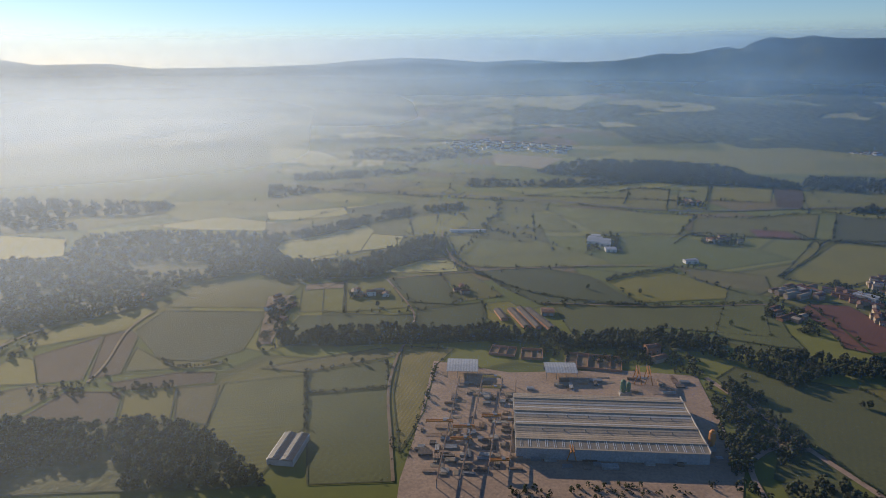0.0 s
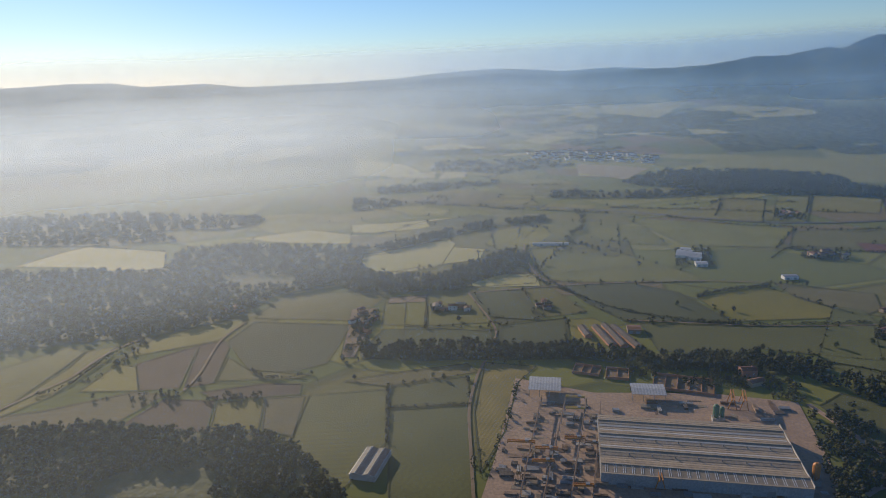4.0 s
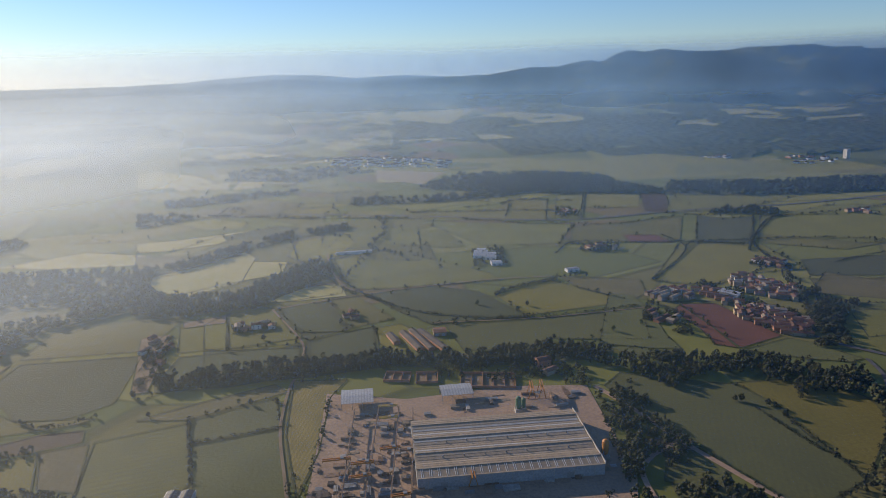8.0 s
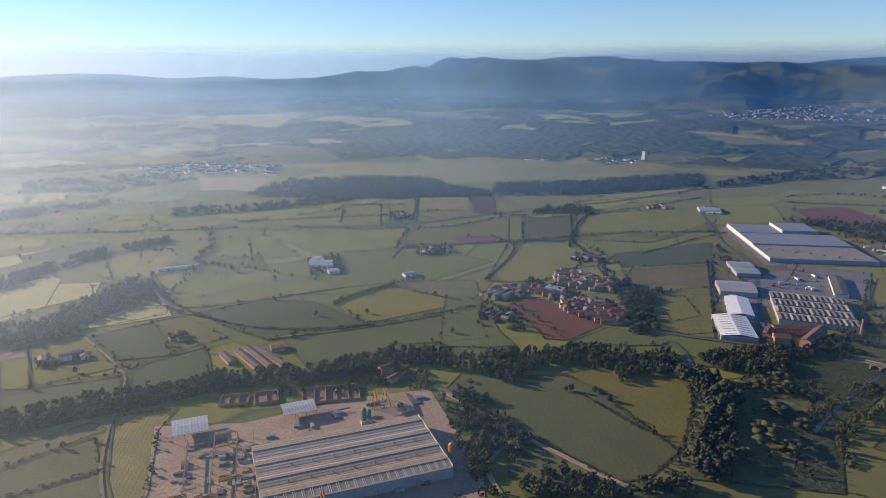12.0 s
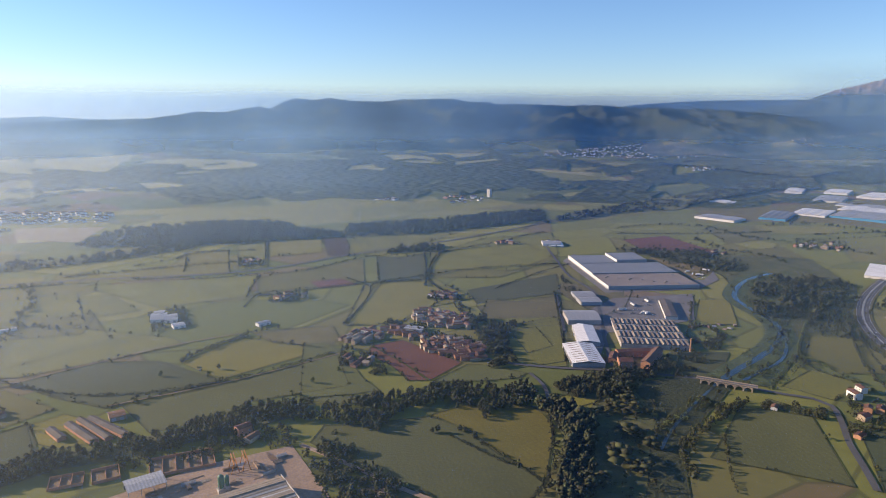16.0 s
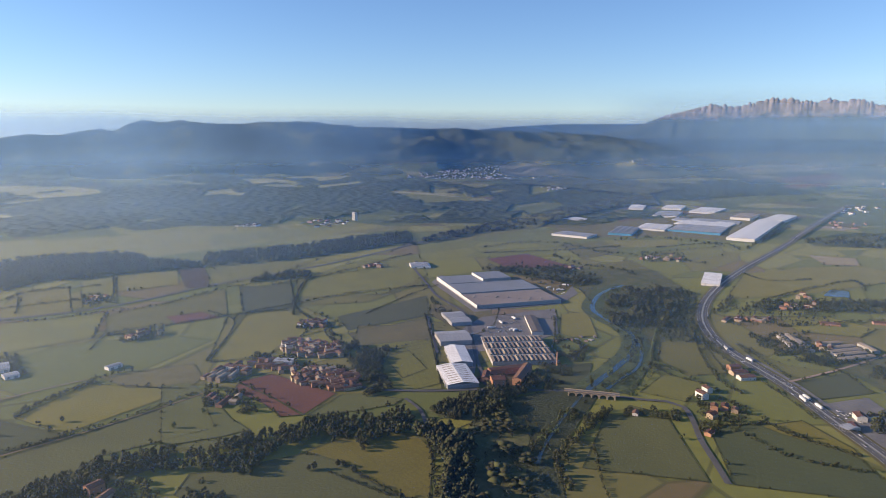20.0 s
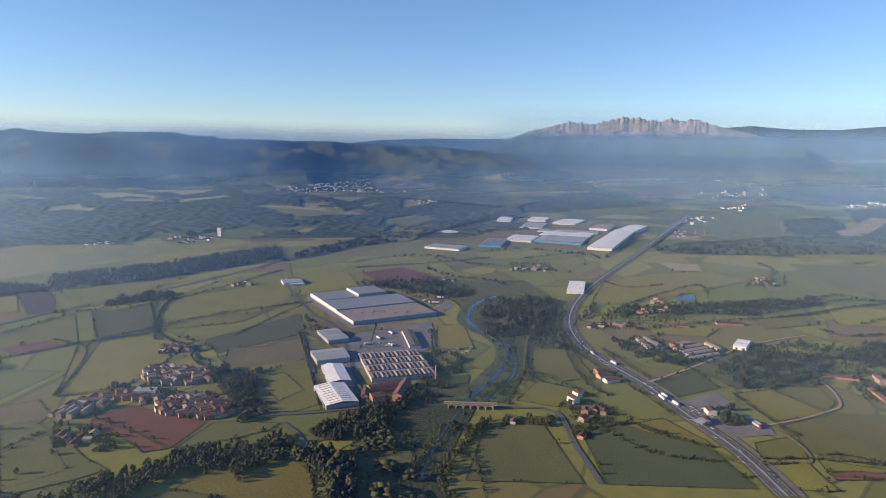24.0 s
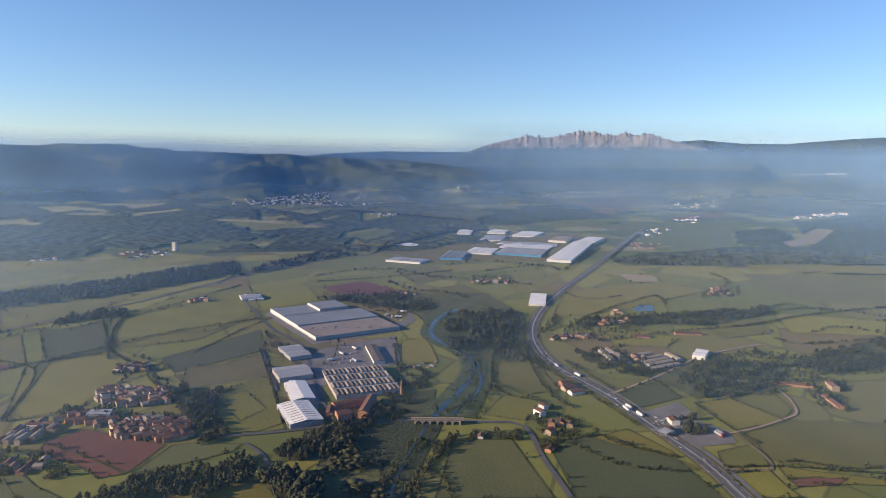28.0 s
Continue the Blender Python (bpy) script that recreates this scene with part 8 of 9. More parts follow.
sprawl("town", "far town of small white and tiled houses", [(5431, 63), (6358, -367), (6714, -390), (5860, 45)], 33, 14, 7)
sprawl("town", "far town of small white and tiled houses", [(3790, 2692), (4949, 2905), (4881, 2755), (3723, 2462)], 40, 9, 8)
sprawl("town", "far town of small white and tiled houses", [(1538, 2158), (1759, 2221), (1685, 2100), (1524, 2079)], 22, 8, 9)
sprawl("town", "far town of small white and tiled houses", [(6689, 1278), (8098, 848), (6579, 648), (5811, 1070)], 36, 9, 10)
sprawl("town", "far town of small white and tiled houses", [(4739, 768), (5455, 709), (4767, 589), (4377, 679)], 12, 11, 11)
sprawl("town", "far town of small white and tiled houses", [(9880, 5081), (16267, 6657), (14059, 5623), (9073, 4478)], 26, 10, 12)
sprawl("town", "far town of small white and tiled houses", [(3736, 827), (4160, 713), (3809, 627), (3445, 738)], 14, 9, 13)
sprawl("town", "far town of small white and tiled houses", [(1336, 2357), (1434, 2387), (1403, 2306), (1326, 2277)], 10, 8, 14)
sprawl("town", "far town of small white and tiled houses", [(-63, 2483), (352, 2361), (378, 2544), (46, 2780), (-113, 2657)], 110, 9, 6)
# the highway and the river
vehicle(1063.1, 362.4, 49, "lorry")
vehicle(983.7, 279.6, 42, "car")
vehicle(845.5, 165.6, 222, "car")
vehicle(1050.3, 370.3, 229, "car")
vehicle(1052.5, 367.4, 229, "car")
vehicle(1125.0, 425.5, 41, "car")
vehicle(944.9, 255.2, 222, "lorry")
vehicle(804.0, 134.9, 214, "car")
vehicle(886.4, 207.3, 222, "car")
vehicle(1082.6, 399.0, 221, "car")
vehicle(873.1, 175.3, 42, "car")
vehicle(934.7, 235.6, 42, "car")
vehicle(932.4, 233.5, 42, "lorry")
vehicle(1012.3, 310.2, 49, "car")
vehicle(958.2, 271.9, 222, "car")
vehicle(1072.4, 390.0, 229, "car")
vehicle(791.9, 126.9, 214, "car")
vehicle(779.4, 105.1, 34, "car")
vehicle(954.9, 253.8, 42, "lorry")
vehicle(822.5, 134.3, 42, "car")
vehicle(1161.4, 451.6, 28, "car")
vehicle(887.6, 203.7, 222, "car")
vehicle(996.6, 292.5, 49, "car")
vehicle(794.1, 114.8, 34, "car")
vehicle(1095.9, 410.6, 221, "lorry")
vehicle(989.5, 280.1, 42, "car")
vehicle(911.4, 126.5, 225, "tanker_lorry")
vehicle(918.2, 125.7, 225, "tanker_lorry")
vehicle(930.8, 189.1, 21, "car")
vehicle(927.0, 203.2, 15, "car")
vehicle(928.1, 191.7, 19, "car")
vehicle(929.9, 207.0, 176, "car")
vehicle(936.7, 209.2, 78, "car")
vehicle(937.0, 197.2, 74, "car")
vehicle(927.7, 205.2, 50, "car")
vehicle(929.8, 200.5, 45, "car")
vehicle(931.5, 187.2, 164, "car")
vehicle(910.4, 210.1, 60, "car")
vehicle(926.9, 191.0, 9, "car")
vehicle(920.3, 208.1, 177, "car")
vehicle(945.8, 191.6, 174, "car")
vehicle(934.3, 188.6, 25, "car")
vehicle(934.5, 211.6, 60, "car")
vehicle(915.1, 182.8, 90, "car")
vehicle(918.5, 198.9, 173, "car")
vehicle(910.6, 203.8, 36, "car")

# ---- trees ----
def blob(rnd, cx, cy, cz, r, verts, faces):
    """A ragged leaf clump: a skewed, uneven eight-faced lump."""
    o, a = len(verts), rnd.uniform(0, 1.5)
    c, s = math.cos(a), math.sin(a)
    for x, y, z in ((1, 0, 0.2), (0, 1, -0.2), (-1, 0, 0.1), (0, -1, -0.1), (0.1, 0, 1), (0, -0.1, -1)):
        k = r * rnd.uniform(0.75, 1.45)
        verts.append((cx + (x * c - y * s) * k, cy + (x * s + y * c) * k, cz + z * k * 0.85))
    faces.extend((p + o, q + o, u + o) for p, q, u in ((0, 1, 4), (1, 2, 4), (2, 3, 4), (3, 0, 4), (1, 0, 5), (2, 1, 5), (3, 2, 5), (0, 3, 5)))


def crown_mesh(seed, clumps, height=1.0, spread=0.36, low=0.22):
    """A crown of many clumps on an uneven outline, for a tree of height 1."""
    rnd = random.Random(seed)
    verts, faces = [], []
    for i in range(clumps):
        u = (i + 0.5) / clumps
        z = low + (0.93 - low) * u
        wide = spread * math.sin(math.pi * (0.15 + 0.8 * u)) ** 0.7
        a, q = rnd.uniform(0, 6.28) + i * 2.4, wide * rnd.uniform(0.35, 0.95)
        blob(rnd, q * math.cos(a), q * math.sin(a), z, rnd.uniform(0.08, 0.17) * (1.5 if clumps < 9 else 1.0 if clumps < 20 else 0.82), verts, faces)
    return verts, faces


def trunk_mesh(seed):
    rnd = random.Random(seed)
    bm = tube_bm(0.028, 0.016, 0, 0.45, 6)
    for i in range(3):
        a = i * 2.1 + rnd.uniform(-0.4, 0.4)
        beam_bm((0, 0, 0.28 + 0.06 * i), (0.2 * math.cos(a), 0.2 * math.sin(a), 0.55 + 0.08 * i), 0.014, bm)
    return bm


CROWNS = {n: [crown_mesh(s * 7 + n, c) for s in range(5)] for n, c in ((5, 8), (7, 12), (9, 18), (16, 44))}
POPLAR = [crown_mesh(90 + s, 14, spread=0.16, low=0.12) for s in range(2)]
BUSH = [crown_mesh(60 + s, 6, spread=0.5, low=0.1) for s in range(4)]


def joined(name, protos, places, material, rnd):
    """Many small plants as one mesh; places: x, y, height, and the width against the height."""
    vs, fs, o = [], [], 0
    arr = [(np.array(v), np.array(f)) for v, f in protos]
    for x, y, h, wide in places:
        v, f = arr[rnd.randrange(len(arr))]
        p, k = spot(x, y)
        a = rnd.uniform(0, 6.28)
        c, s = math.cos(a) * h * wide * k, math.sin(a) * h * wide * k
        q = np.empty_like(v)
        q[:, 0], q[:, 1], q[:, 2] = v[:, 0] * c - v[:, 1] * s + p.x, v[:, 0] * s + v[:, 1] * c + p.y, v[:, 2] * h * k + p.z
        vs.append(q)
        fs.append(f + o)
        o += len(v)
    vs, fs = np.concatenate(vs), np.concatenate(fs)
    me = bpy.data.meshes.new(name)
    me.vertices.add(len(vs))
    me.vertices.foreach_set("co", vs.astype(np.float32).ravel())
    me.loops.add(fs.size)
    me.loops.foreach_set("vertex_index", fs.astype(np.int32).ravel())
    me.polygons.add(len(fs))
    me.polygons.foreach_set("loop_start", np.arange(0, fs.size, 3, dtype=np.int32))
    me.materials.append(material)
    me.update(calc_edges=True)
    return new(name, me)


GLADES = []


def wood(space, height, *pts, kind="leaf", clumps=9, floor=True, most=1500, label="", gaps=0.0):
    """A stand of trees over a plan polygon, about one for each space metres square."""
    pts = list(pts)
    rnd = random.Random(int(pts[0][0] * 13 + pts[0][1]))
    xs, ys = [p[0] for p in pts], [p[1] for p in pts]
    area = abs(sum(a[0] * b[1] - b[0] * a[1] for a, b in zip(pts, pts[1:] + pts[:1]))) / 2
    count = min(most, int(area / space ** 2))
    grow = max(1.0, (area / max(count, 1)) ** 0.5 / space)
    places, tries = [], 0
    while len(places) < count and tries < count * 12:
        tries += 1
        x, y = rnd.uniform(min(xs), max(xs)), rnd.uniform(min(ys), max(ys))
        if not inside(x, y, pts) or any(inside(x, y, g) for g in GLADES):
            continue
        if gaps and noise.noise((x / 45, y / 45, 2)) < gaps - 0.5:
            continue
        h = height * rnd.uniform(0.6, 1.2) * (1 + 0.25 * noise.noise((x / 60, y / 60, 0)))
        places.append((x, y, h, rnd.uniform(0.7, 1.15) * grow ** 0.8))
    if not places:
        return
    if floor:
        LAYER[0] += 0.004
        tagged(drape("wood_floor", pts, M["scrub"], LAYER[0], 4.0), "shaded scrubby floor under the trees", "ground", "", "structure")
    ob = joined("wood", CROWNS[clumps], places, M[kind], rnd)
    tagged(ob, label or "dense stand of dark green broad-leaved trees", "trees", "", "stuff")


def hedge(height, *pts, kind="leaf", step=None, label="", wide=1.2, scatter=1.0):
    """A row of bushes and small trees along a line."""
    rnd = random.Random(int(pts[0][0] * 7 + pts[0][1] * 3))
    line = curve_points(pts, step or height * 0.75)
    places = [(q.x + rnd.uniform(-scatter, scatter), q.y + rnd.uniform(-scatter, scatter), height * rnd.uniform(0.45, 1.25), wide * rnd.uniform(0.8, 1.4)) for q in line if rnd.random() < 0.9]
    if places:
        ob = joined("hedge", BUSH if height < 5 else CROWNS[7], places, M[kind], rnd)
        tagged(ob, label or "straggling green hedge along a field edge", "hedge", "hedges between the fields", "stuff")


def thicket(space, height, *pts, kind="leaf", most=700, gaps=0.35, label="", share=0.15):
    """Bushes with some small trees over a plan polygon, with open patches."""
    pts = list(pts)
    rnd = random.Random(int(pts[0][0] * 5 + pts[0][1] * 11))
    xs, ys = [p[0] for p in pts], [p[1] for p in pts]
    area = abs(sum(a[0] * b[1] - b[0] * a[1] for a, b in zip(pts, pts[1:] + pts[:1]))) / 2
    count, low, tall, tries = min(most, int(area / space ** 2)), [], [], 0
    while len(low) + len(tall) < count and tries < count * 10:
        tries += 1
        x, y = rnd.uniform(min(xs), max(xs)), rnd.uniform(min(ys), max(ys))
        if not inside(x, y, pts) or noise.noise((x / 28, y / 28, 6)) < gaps - 0.5:
            continue
        h = height * rnd.uniform(0.4, 1.3)
        if rnd.random() < share:
            tall.append((x, y, h * 2.3, rnd.uniform(0.9, 1.2)))
        else:
            low.append((x, y, h, rnd.uniform(1.0, 1.7)))
    if low:
        tagged(joined("bushes", BUSH, low, M[kind], rnd), label or "scattered green bushes on rough ground", "bushes", "", "stuff")
    if tall:
        tagged(joined("small_trees", CROWNS[7], tall, M["leaf"], rnd), "scattered small trees on rough ground", "trees", "", "stuff")


TREE_PROTO = []


def tree(x, y, height, shape=0):
    if not TREE_PROTO:
        for s in range(5):
            t = new("tree")
            mesh_object("crown", *(CROWNS[16][s] if s < 4 else POPLAR[0]), M["leaf" if s != 2 else "leaf_light"], t, True)
            part("trunk", trunk_mesh(s), M["bark"], t)
            tagged(t, "lone broad-leaved tree with a ragged green crown" if s < 4 else "tall slender poplar with dense green foliage", "tree", "scattered trees")
            TREE_PROTO.append([t, False])
    p, k = spot(x, y)
    m = Matrix.Translation(p) @ Matrix.Rotation(x * 1.7 + y, 4, "Z") @ Matrix.Scale(height * k, 4)
    src = TREE_PROTO[shape]
    if src[1]:
        ob = src[0].copy()
        scene.collection.objects.link(ob)
        ob.matrix_basis = m
        for c in src[0].children:
            d = c.copy()
            scene.collection.objects.link(d)
            d.parent = ob
    else:
        src[1], src[0].matrix_basis = True, m


def margin_bushes():
    """Bushes and small trees scattered along the field edges."""
    rnd = random.Random(77)
    small, tall = [], []
    for x0, y0, x1, y1 in EDGES:
        if x0 < -100 and y0 < 1000:
            continue
        l = math.hypot(x1 - x0, y1 - y0)
        thick = rnd.random()
        for i in range(int(l / 6)):
            if rnd.random() < (0.14 if thick < 0.7 else 0.7):
                u = rnd.random()
                x, y = x0 + (x1 - x0) * u + rnd.uniform(-1.5, 1.5), y0 + (y1 - y0) * u + rnd.uniform(-1.5, 1.5)
                (small if rnd.random() < 0.8 else tall).append((x, y, rnd.uniform(1.5, 3.5), 1.3) if rnd.random() < 0.8 else (x, y, rnd.uniform(4, 8), 1.1))
    tagged(joined("margin_bushes", BUSH, small, M["leaf"], rnd), "low bushes scattered along field margins", "bushes", "", "stuff")
    tagged(joined("margin_trees", CROWNS[7], tall, M["leaf"], rnd), "small trees scattered along field margins", "trees", "", "stuff")


margin_bushes()
GLADES += [[(-378, 425), (-373, 457), (-309, 471), (-280, 465), (-274, 435)], [(-1013, 1068), (-987, 1183), (-962, 1215), (-767, 1183), (-707, 1075), (-749, 1031), (-864, 1068)], [(-567, 1014), (-513, 1040), (-431, 1034), (-416, 976), (-506, 963)]]
wood(6.3, 11, (-517, 412), (-611, 502), (-503, 517), (-445, 535), (-357, 527), (-283, 538), (-227, 511), (-195, 478), (-159, 445), most=2300)
wood(8, 11, (-788, 657), (-1209, 1051), (-928, 1022), (-698, 1068), (-737, 1193), (-578, 1234), (-359, 1208), (-337, 1093), (-289, 1029), (-337, 995), (-427, 933), (-446, 838), (-514, 766), (-587, 742), most=2600, clumps=5)
wood(10, 11, (-1382, 1213), (-1612, 1430), (-1332, 1502), (-1047, 1542), (-687, 1483), (-675, 1393), (-901, 1359), (-788, 1259), (-940, 1221), most=900, clumps=5)
wood(6.3, 11, (-92, 762), (36, 763), (138, 751), (234, 761), (306, 731), (294, 703), (217, 710), (130, 714), (33, 731), (-52, 722), most=1000)
wood(6.3, 11, (-236, 741), (-160, 757), (-89, 764), (-19, 758), (50, 765), (48, 732), (-18, 724), (-151, 709), (-227, 711), most=800)
wood(6.3, 10, (248, 461), (295, 455), (328, 419), (378, 407), (378, 380), (244, 435), most=650)
wood(7, 10, (1335, 1134), (1509, 1001), (1401, 835), (1348, 837), (1340, 995), most=160)
wood(12, 8, (1156, 674), (1246, 525), (1108, 451), (1071, 513), (1093, 580), most=160, gaps=0.4)
wood(7, 6, (1089, 182), (1291, 143), (1319, 42), (1148, 82), (1059, 158), most=200, gaps=0.5)
wood(7, 8, (1439, 3), (1635, -136), (1381, -109), (1315, -29), (1311, 42), most=260, gaps=0.35)
wood(7, 9, (669, 850), (717, 818), (641, 761), (599, 696), (583, 741), (617, 802), most=140)
wood(16, 13, (2491, 652), (3200, 221), (3346, -316), (2976, -277), (2607, 226), (2397, 588), most=500, clumps=5)
hedge(3, (476, 984), (548, 1057), (628, 1163), (626, 1259))
hedge(5, (628, 1163), (668, 1190), (776, 1183), (907, 1171), (1095, 1102))
hedge(4, (820, 1228), (776, 1183), (742, 1097), (739, 1070))
hedge(4, (637, 1201), (756, 1151))
hedge(4, (908, 1384), (770, 1161), (732, 1056))
hedge(4, (208, 958), (264, 998), (326, 1014), wide=1.4)
hedge(3, (422, 1230), (637, 1201))
hedge(4, (-176, 644), (-150, 532))
hedge(3, (-164, 597), (-82, 613))
hedge(5, (-562, 587), (-544, 615), (-547, 708), (-533, 746))
hedge(5, (-345, 667), (-314, 650), (-273, 665))
hedge(4, (1039, 192), (1103, 241), (1153, 309))
hedge(4, (835, 267), (818, 226), (815, 164), wide=1.6)
hedge(3, (815, 110), (844, 64), (864, 18), (890, -57), wide=1.8)
hedge(3, (1024, 170), (943, 109), (911, 80), wide=1.4)
hedge(3, (1065, 522), (931, 453), (914, 373), wide=1.6)
hedge(4, (775, 317), (835, 267), wide=1.3)
hedge(3, (415, 573), (411, 514), (409, 441))
hedge(3, (293, 521), (310, 477), (324, 436), kind="leaf_light", wide=1.3)
hedge(4, (1072, 730), (951, 649), (972, 627), wide=1.3)
tree(379, 584, 7.65, 3)
tree(385, 582, 9.54, 0)
tree(406, 569, 8.73, 3)
tree(447, 576, 7.92, 3)
tree(-166, 814, 6.8, 1)
tree(-125, 843, 8.48, 3)
tree(393, 1611, 7.76, 3)
tree(236, 768, 7.04, 0)
tree(174, 920, 8.72, 2)
tree(245, 903, 8, 0)
tree(-44, 974, 7.28, 1)
tree(330, 786, 8.96, 2)
tree(375, 801, 8.24, 2)
tree(246, 776, 7.52, 0)
tree(-131, 671, 5.95, 2)
tree(-118, 666, 7.42, 0)
tree(-218, 657, 6.79, 0)
tree(-398, 618, 6.16, 3)
tree(-393, 634, 7.63, 1)
tree(-90, 663, 7, 1)
thicket(4.5, 3, (1288, 758), (1391, 767), (1166, 615), (1027, 521), (933, 449), (806, 426), (780, 470), (883, 509), (999, 537), (1114, 645), kind="leaf_light", most=900)
thicket(5, 3, (1499, 742), (1472, 602), (1214, 495), (1040, 377), (1065, 456), (1071, 513), (1140, 602), most=700, gaps=0.4)
thicket(4.5, 3, (949, 653), (981, 598), (765, 498), (737, 529), most=500, gaps=0.5)
thicket(5, 3, (1403, 1168), (1565, 1035), (1445, 827), (1321, 791), (1357, 906), (1338, 1063), most=400)
thicket(5, 4, (1255, 203), (1388, 110), (1423, -113), (1353, -106), (1245, 42), (1128, 65), (1057, 161), (1105, 210), most=1000, share=0.3)
thicket(5, 3, (1222, 389), (1297, 341), (1152, 279), (1104, 317), most=300)
thicket(5, 3, (885, 376), (872, 300), (785, 283), (745, 314), (812, 345), most=260, share=0.3)
thicket(4.5, 4, (946, 184), (963, 155), (908, 140), (889, 166), most=160, share=0.4)
thicket(5, 3, (1190, 312), (1253, 207), (1176, 207), (1110, 270), most=260, share=0.3)
thicket(5, 3, (1407, 544), (1609, 370), (1381, 302), (1243, 463), most=500, share=0.35)
thicket(5, 3, (1238, 42), (1288, -44), (1101, -32), (1107, 4), most=260, share=0.3)
thicket(4.5, 3, (749, 416), (804, 366), (767, 348), (733, 408), most=160, share=0.3)
thicket(5, 3, (1719, 860), (1853, 790), (1966, 844), (1875, 943), most=220, share=0.4)
thicket(5, 3, (1313, 977), (1492, 885), (1416, 811), (1279, 858), most=300, share=0.3)
thicket(5, 3, (1886, 260), (1990, 168), (2157, 179), (2079, 266), most=220, share=0.3)
thicket(5, 3, (67, 760), (223, 707), (274, 674), (247, 643), (170, 667), (77, 696), most=600, share=0.3, gaps=0.4)
thicket(5, 4, (245, 629), (255, 570), (248, 506), (231, 440), (210, 449), (224, 526), most=420, share=0.5)
thicket(5, 2.2, (32, 447), (140, 460), (202, 462), (193, 436), (31, 421), most=260, share=0.3)
thicket(5, 4, (262, 627), (292, 649), (292, 510), (280, 485), (225, 480), most=800, share=0.5)
thicket(5, 4, (709, 985), (689, 866), (643, 758), (593, 688), (550, 692), (605, 774), (650, 873), most=400, share=0.6)
thicket(5, 4, (534, 954), (584, 902), (559, 861), (545, 907), (519, 923), most=200, share=0.6)
thicket(5, 3, (422, 885), (451, 833), (424, 748), (408, 763), (385, 817), most=300, share=0.4)
thicket(5, 3, (564, 873), (614, 787), (600, 771), (549, 847), most=160, share=0.5)
thicket(5, 3, (-247, 697), (-274, 845), (-246, 881), (-232, 767), (-223, 699), most=300, share=0.3)
thicket(5, 3, (-23, 907), (2, 908), (-2, 932), (-23, 931), most=60, share=0.4)
thicket(5, 3, (-169, 869), (-110, 878), (-113, 906), (-175, 902), most=160, share=0.4)
thicket(5, 3, (207, 1112), (269, 1122), (284, 1234), (222, 1231), most=260, share=0.3)
thicket(6, 3, (-495, 586), (-408, 612), (-302, 608), (-308, 592), (-426, 579), most=260, share=0.3)
thicket(6, 3, (-534, 602), (-527, 701), (-533, 746), (-520, 737), (-515, 661), most=300, share=0.4)
thicket(4, 2, (-40, 666), (-34, 669), (-44, 551), (-51, 479), (-59, 486), (-48, 560), kind="leaf_light", most=400, share=0.02)
thicket(5, 3, (675, 1027), (725, 990), (758, 1036), (702, 1059), most=260, share=0.6)
thicket(5, 3, (469, 1481), (525, 1458), (561, 1557), (502, 1581), most=160, share=0.4)
thicket(5, 3, (418, 1168), (486, 1148), (510, 1203), (438, 1223), most=160, share=0.4)
thicket(5, 3, (704, 623), (787, 586), (753, 543), (698, 568), most=260, share=0.7)
thicket(5, 3, (1021, 1023), (937, 857), (855, 825), (928, 916), most=160, share=0.1)
hedge(4, (1200, 501), (1094, 440), (1017, 360), (949, 284), (891, 227), wide=1.3)
hedge(4, (1136, 403), (1070, 337), (1024, 293), wide=1.3)
hedge(5, (134, 1599), (369, 1570), (502, 1537), wide=1.2)
hedge(5, (-355, 1680), (-129, 1604), (127, 1539), wide=1.2)
hedge(5, (656, 871), (702, 979), (752, 985), wide=1.2)
hedge(5, (908, 927), (802, 809), (657, 652), wide=1.0)
hedge(6, (1303, 388), (1472, 259), (1641, 111), (1798, 18), (2033, -178), wide=1.2)
hedge(6, (1519, 73), (1499, 21), (1646, -137), wide=1.2)
hedge(5, (2004, 951), (2234, 832), (2143, 740), wide=1.2)
hedge(5, (1530, 1289), (1743, 1145), (1941, 1047), wide=1.2)
wood(7, 11, (-321, 962), (-258, 945), (-220, 959), (-150, 965), (-118, 1018), (-48, 1085), (-40, 1169), (-87, 1202), (-119, 1130), (-198, 1045), (-273, 1045), (-347, 1052), most=900, clumps=5)
wood(7, 10, (-372, 1142), (-336, 1181), (-271, 1229), (-210, 1311), (-118, 1410), (-19, 1445), (-13, 1497), (-121, 1450), (-218, 1371), (-297, 1273), (-386, 1189), most=500, clumps=5, gaps=0.25)
hedge(8, (-22, 1082), (-3, 1139), (13, 1205), (32, 1299), (59, 1383), (71, 1485), (57, 1568), wide=1.0, scatter=7)
hedge(7, (31, 1278), (61, 1247), (89, 1210), wide=1.0, scatter=5)
wood(8, 10, (-488, 1802), (-321, 1850), (-165, 1941), (-154, 2000), (-340, 1977), (-513, 1902), most=240, clumps=5, gaps=0.3)
wood(8, 10, (-17, 1729), (122, 1725), (237, 1716), (394, 1743), (552, 1816), (574, 1889), (328, 1802), (-2, 1817), most=300, clumps=5, gaps=0.25)
wood(8, 12, (186, 1947), (410, 1810), (574, 1889), (790, 1899), (799, 2016), (654, 2147), (344, 2181), most=700, clumps=5)
wood(9, 10, (-494, 1572), (-456, 1585), (-373, 1656), (-471, 1732), (-538, 1724), most=160, clumps=5, gaps=0.3)
wood(9, 10, (-412, 2243), (-163, 2154), (79, 2330), (-51, 2490), (-238, 2487), (-436, 2491), most=260, clumps=5, gaps=0.45)
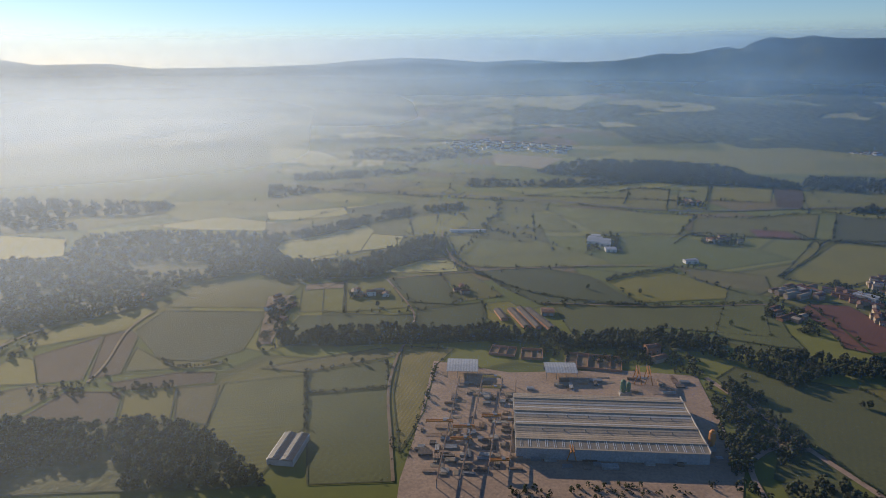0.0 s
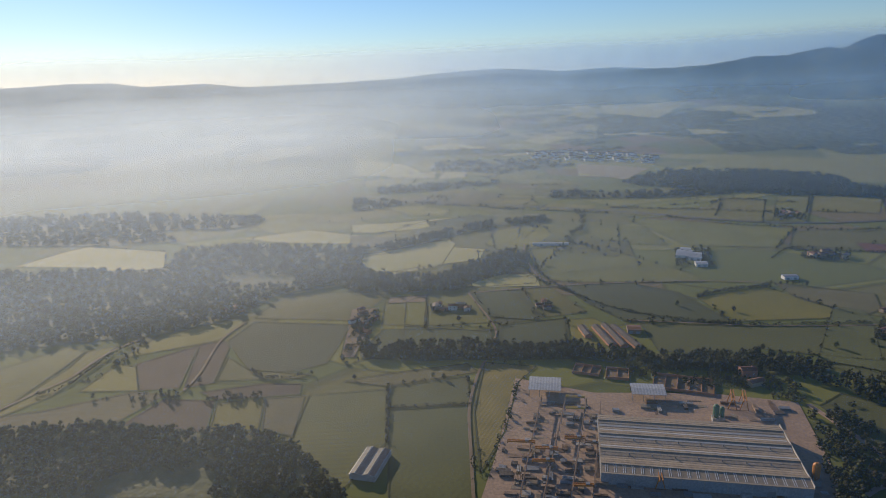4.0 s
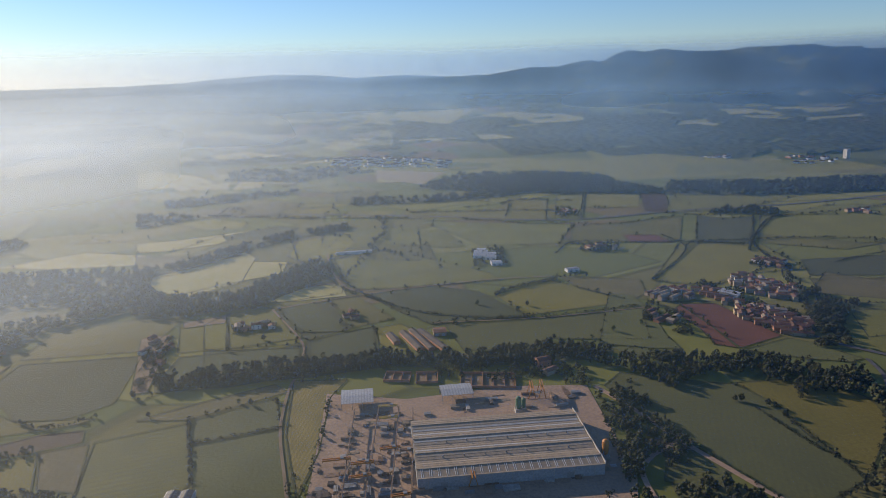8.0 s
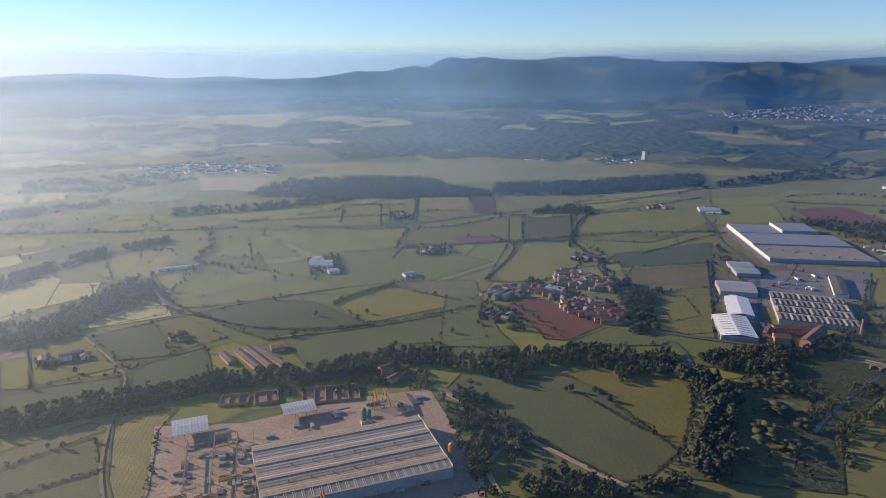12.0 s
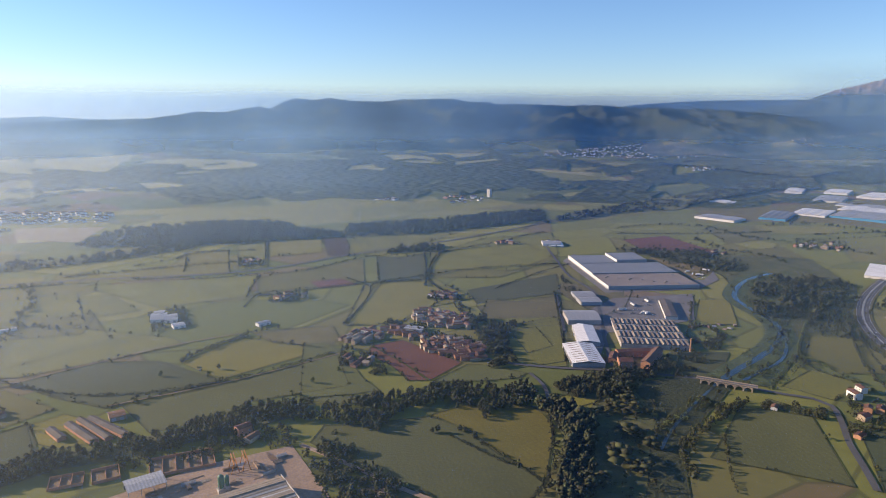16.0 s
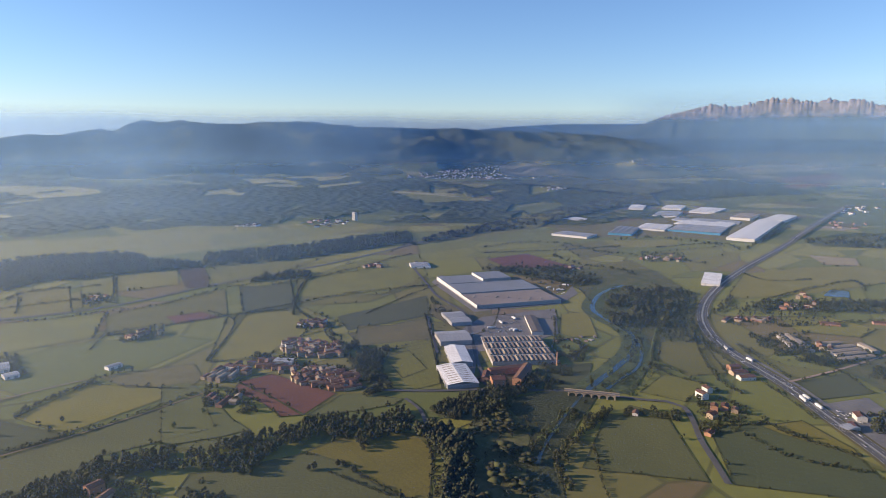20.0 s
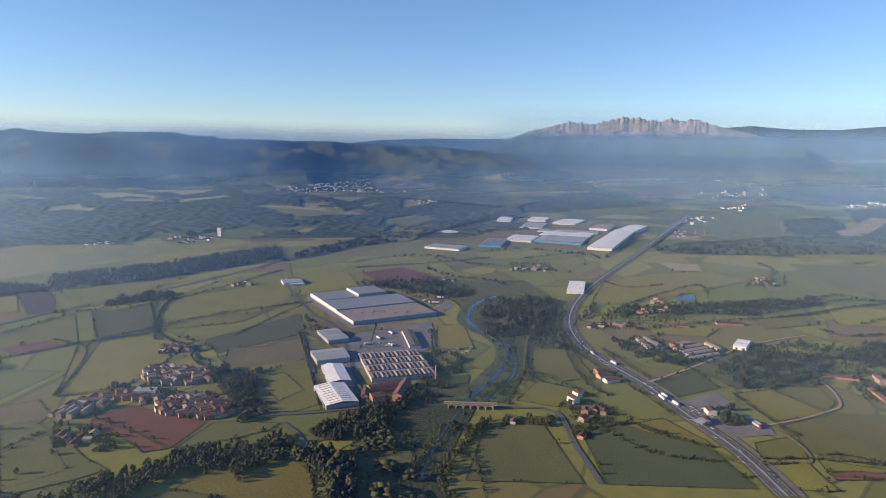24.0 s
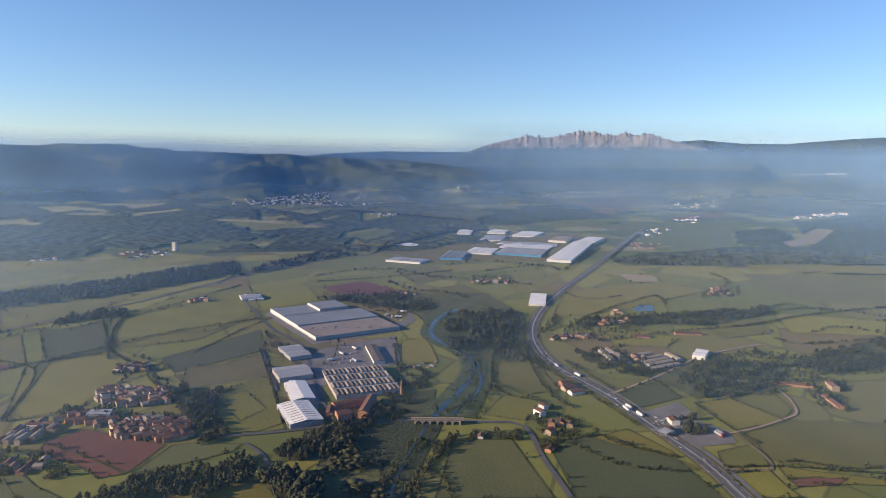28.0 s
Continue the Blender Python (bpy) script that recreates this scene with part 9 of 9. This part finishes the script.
wood(8.5, 13, (329, 1883), (433, 1819), (568, 1755), (676, 1741), (811, 1697), (860, 1729), (753, 1927), (629, 2018), (496, 2061), (368, 2083), most=1000, clumps=5)
wood(8.5, 12, (676, 1741), (811, 1697), (951, 1643), (1113, 1600), (1315, 1584), (1534, 1596), (1693, 1757), (1510, 1812), (1246, 1785), (1061, 1824), (938, 1843), (843, 1711), most=900, clumps=5)
wood(9, 12, (1476, 1551), (1651, 1525), (1874, 1562), (2088, 1514), (2578, 1603), (3049, 1643), (3289, 1524), (3863, 1859), (3333, 1901), (2708, 1744), (2205, 1708), (1754, 1666), most=700, clumps=5, gaps=0.1)
wood(9, 11, (4051, 3079), (3943, 2510), (3761, 1851), (4422, 1939), (5084, 2644), (5249, 3320), most=420, clumps=5, gaps=0.2)
hedge(5, (253, 1501), (379, 1425), (479, 1402), (584, 1373), (771, 1420), (942, 1363), (1373, 1433), wide=1.0, scatter=4)
hedge(5, (279, 1631), (367, 1650), (436, 1697), (571, 1652), wide=1.3, scatter=5)
hedge(5, (726, 1111), (797, 1204), (887, 1310), (959, 1375), wide=1.3)
wood(7, 10, (823, 1431), (954, 1380), (1006, 1428), (905, 1484), most=120, clumps=5)
hedge(4, (358, 1512), (401, 1654))
hedge(4, (556, 1544), (628, 1736))
hedge(3, (509, 1234), (471, 1244), (423, 1239), (374, 1172))
hedge(3, (827, 1014), (1014, 1069), (1120, 1088))
hedge(5, (958, 1867), (1105, 1863), (1244, 1764), (1366, 1720), wide=1.2, scatter=5)
wood(6.0, 11, (226, 707), (276, 693), (296, 676), (317, 645), (328, 618), (367, 641), (402, 646), (441, 631), (458, 603), (445, 576), (473, 584), (515, 567), (568, 624), (522, 632), (496, 658), (465, 677), (426, 684), (384, 696), (348, 704), (306, 696), (252, 703), most=1000, floor=False)
wood(6.0, 11, (577, 598), (635, 594), (689, 584), (698, 545), (629, 516), (588, 541), (571, 571), most=260)
wood(5.5, 17, (513, 569), (509, 528), (486, 487), (441, 448), (401, 416), (385, 405), (417, 385), (474, 440), (535, 488), (542, 525), (539, 553), most=300, label="tall trees along the sunken lane")
wood(8, 15, (576, 530), (649, 523), (620, 468), (525, 409), (456, 361), (417, 385), most=10, gaps=0.2, label="tall dark trees in the shaded valley")
thicket(4.5, 3, (588, 447), (700, 472), (745, 464), (653, 440), (590, 424), kind="leaf_light", most=300)
thicket(4, 4, (554, 391), (582, 414), (628, 423), (708, 440), (760, 436), (714, 419), (650, 417), (592, 401), (531, 357), (524, 361), most=420, share=0.3)
thicket(6, 3, (428, 388), (588, 523), (681, 523), (619, 452), (488, 362), most=260, share=0.04)
hedge(5, (509, 536), (477, 493), (435, 452), (397, 428), (372, 423), scatter=3)
hedge(5, (273, 641), (282, 566), (292, 516), wide=1.0)
hedge(5, (637, 395), (585, 359), (545, 326))
hedge(3, (392, 568), (396, 529), (404, 484))
wood(8, 13, (1094, 620), (1101, 576), (1156, 530), (1319, 566), (1448, 617), (1441, 679), (1367, 733), (1246, 714), most=260, gaps=0.25, label="tall dark riverside poplars and willows")
wood(8, 10, (683, 598), (723, 569), (757, 563), (846, 607), (790, 555), (726, 533), (677, 554), most=160)
hedge(4, (1159, 491), (1037, 428), (945, 366), (915, 326), wide=1.3)
hedge(5, (1122, 544), (966, 480), (943, 440), (912, 372), (899, 350), kind="leaf_light", wide=1.3)
hedge(4, (784, 277), (761, 226), (764, 194), (778, 153), wide=1.4, scatter=3)
wood(7, 9, (1393, 458), (1494, 349), (1567, 208), (1728, 117), (1794, 73), (1866, 99), (1732, 214), (1587, 368), (1473, 482), most=300)
thicket(5, 4, (1211, 414), (1236, 378), (1151, 258), (1109, 267), (1123, 356), most=260, share=0.3)
hedge(4, (869, 48), (878, 25), (879, -13), wide=1.5)
hedge(10, (2041, 1120), (2195, 1036), (2199, 884), (2161, 756), wide=1.1, scatter=14)
hedge(8, (2177, 731), (2543, 765), (2850, 788), wide=1.0, scatter=8)
hedge(7, (1479, 534), (1308, 510), (1258, 505), wide=1.1, scatter=6)
hedge(6, (1409, 391), (1599, 284), (1735, 165), (1928, 55), (1896, -21), wide=1.2, scatter=8)
hedge(6, (1730, 127), (1872, 42), (1920, -60), (1895, -163), wide=1.2, scatter=6)
hedge(5, (1757, 328), (1859, 375), (1693, 430), (1518, 470), wide=1.2, scatter=5)
hedge(6, (1700, -134), (1707, -49), (1619, -2), wide=1.2, scatter=6)
hedge(7, (1648, 1106), (1577, 969), (1592, 870), (1547, 797), wide=1.1, scatter=10)
hedge(7, (1608, 1350), (1754, 1327), (1856, 1216), (1792, 1031), wide=1.1, scatter=10)
hedge(6, (1810, 1041), (1823, 871), (1835, 729), wide=1.1, scatter=8)
hedge(5, (2047, 232), (2224, 216), (2375, 280), wide=1.2, scatter=8)
hedge(5, (2554, 8), (2721, -135), (2649, -242))
hedge(5, (1762, 602), (1718, 526), (1808, 456))
hedge(4, (1440, -108), (1365, -49), (1379, -5), wide=1.4, scatter=5)
hedge(6, (210, 970), (271, 992), (339, 1023), (380, 1024), wide=1.1, scatter=4)
hedge(5, (-31, 1090), (12, 996), (34, 970))
hedge(4, (11, 991), (97, 899), (232, 856), (403, 871))
hedge(4, (-46, 1245), (-44, 1094), (-4, 1002))
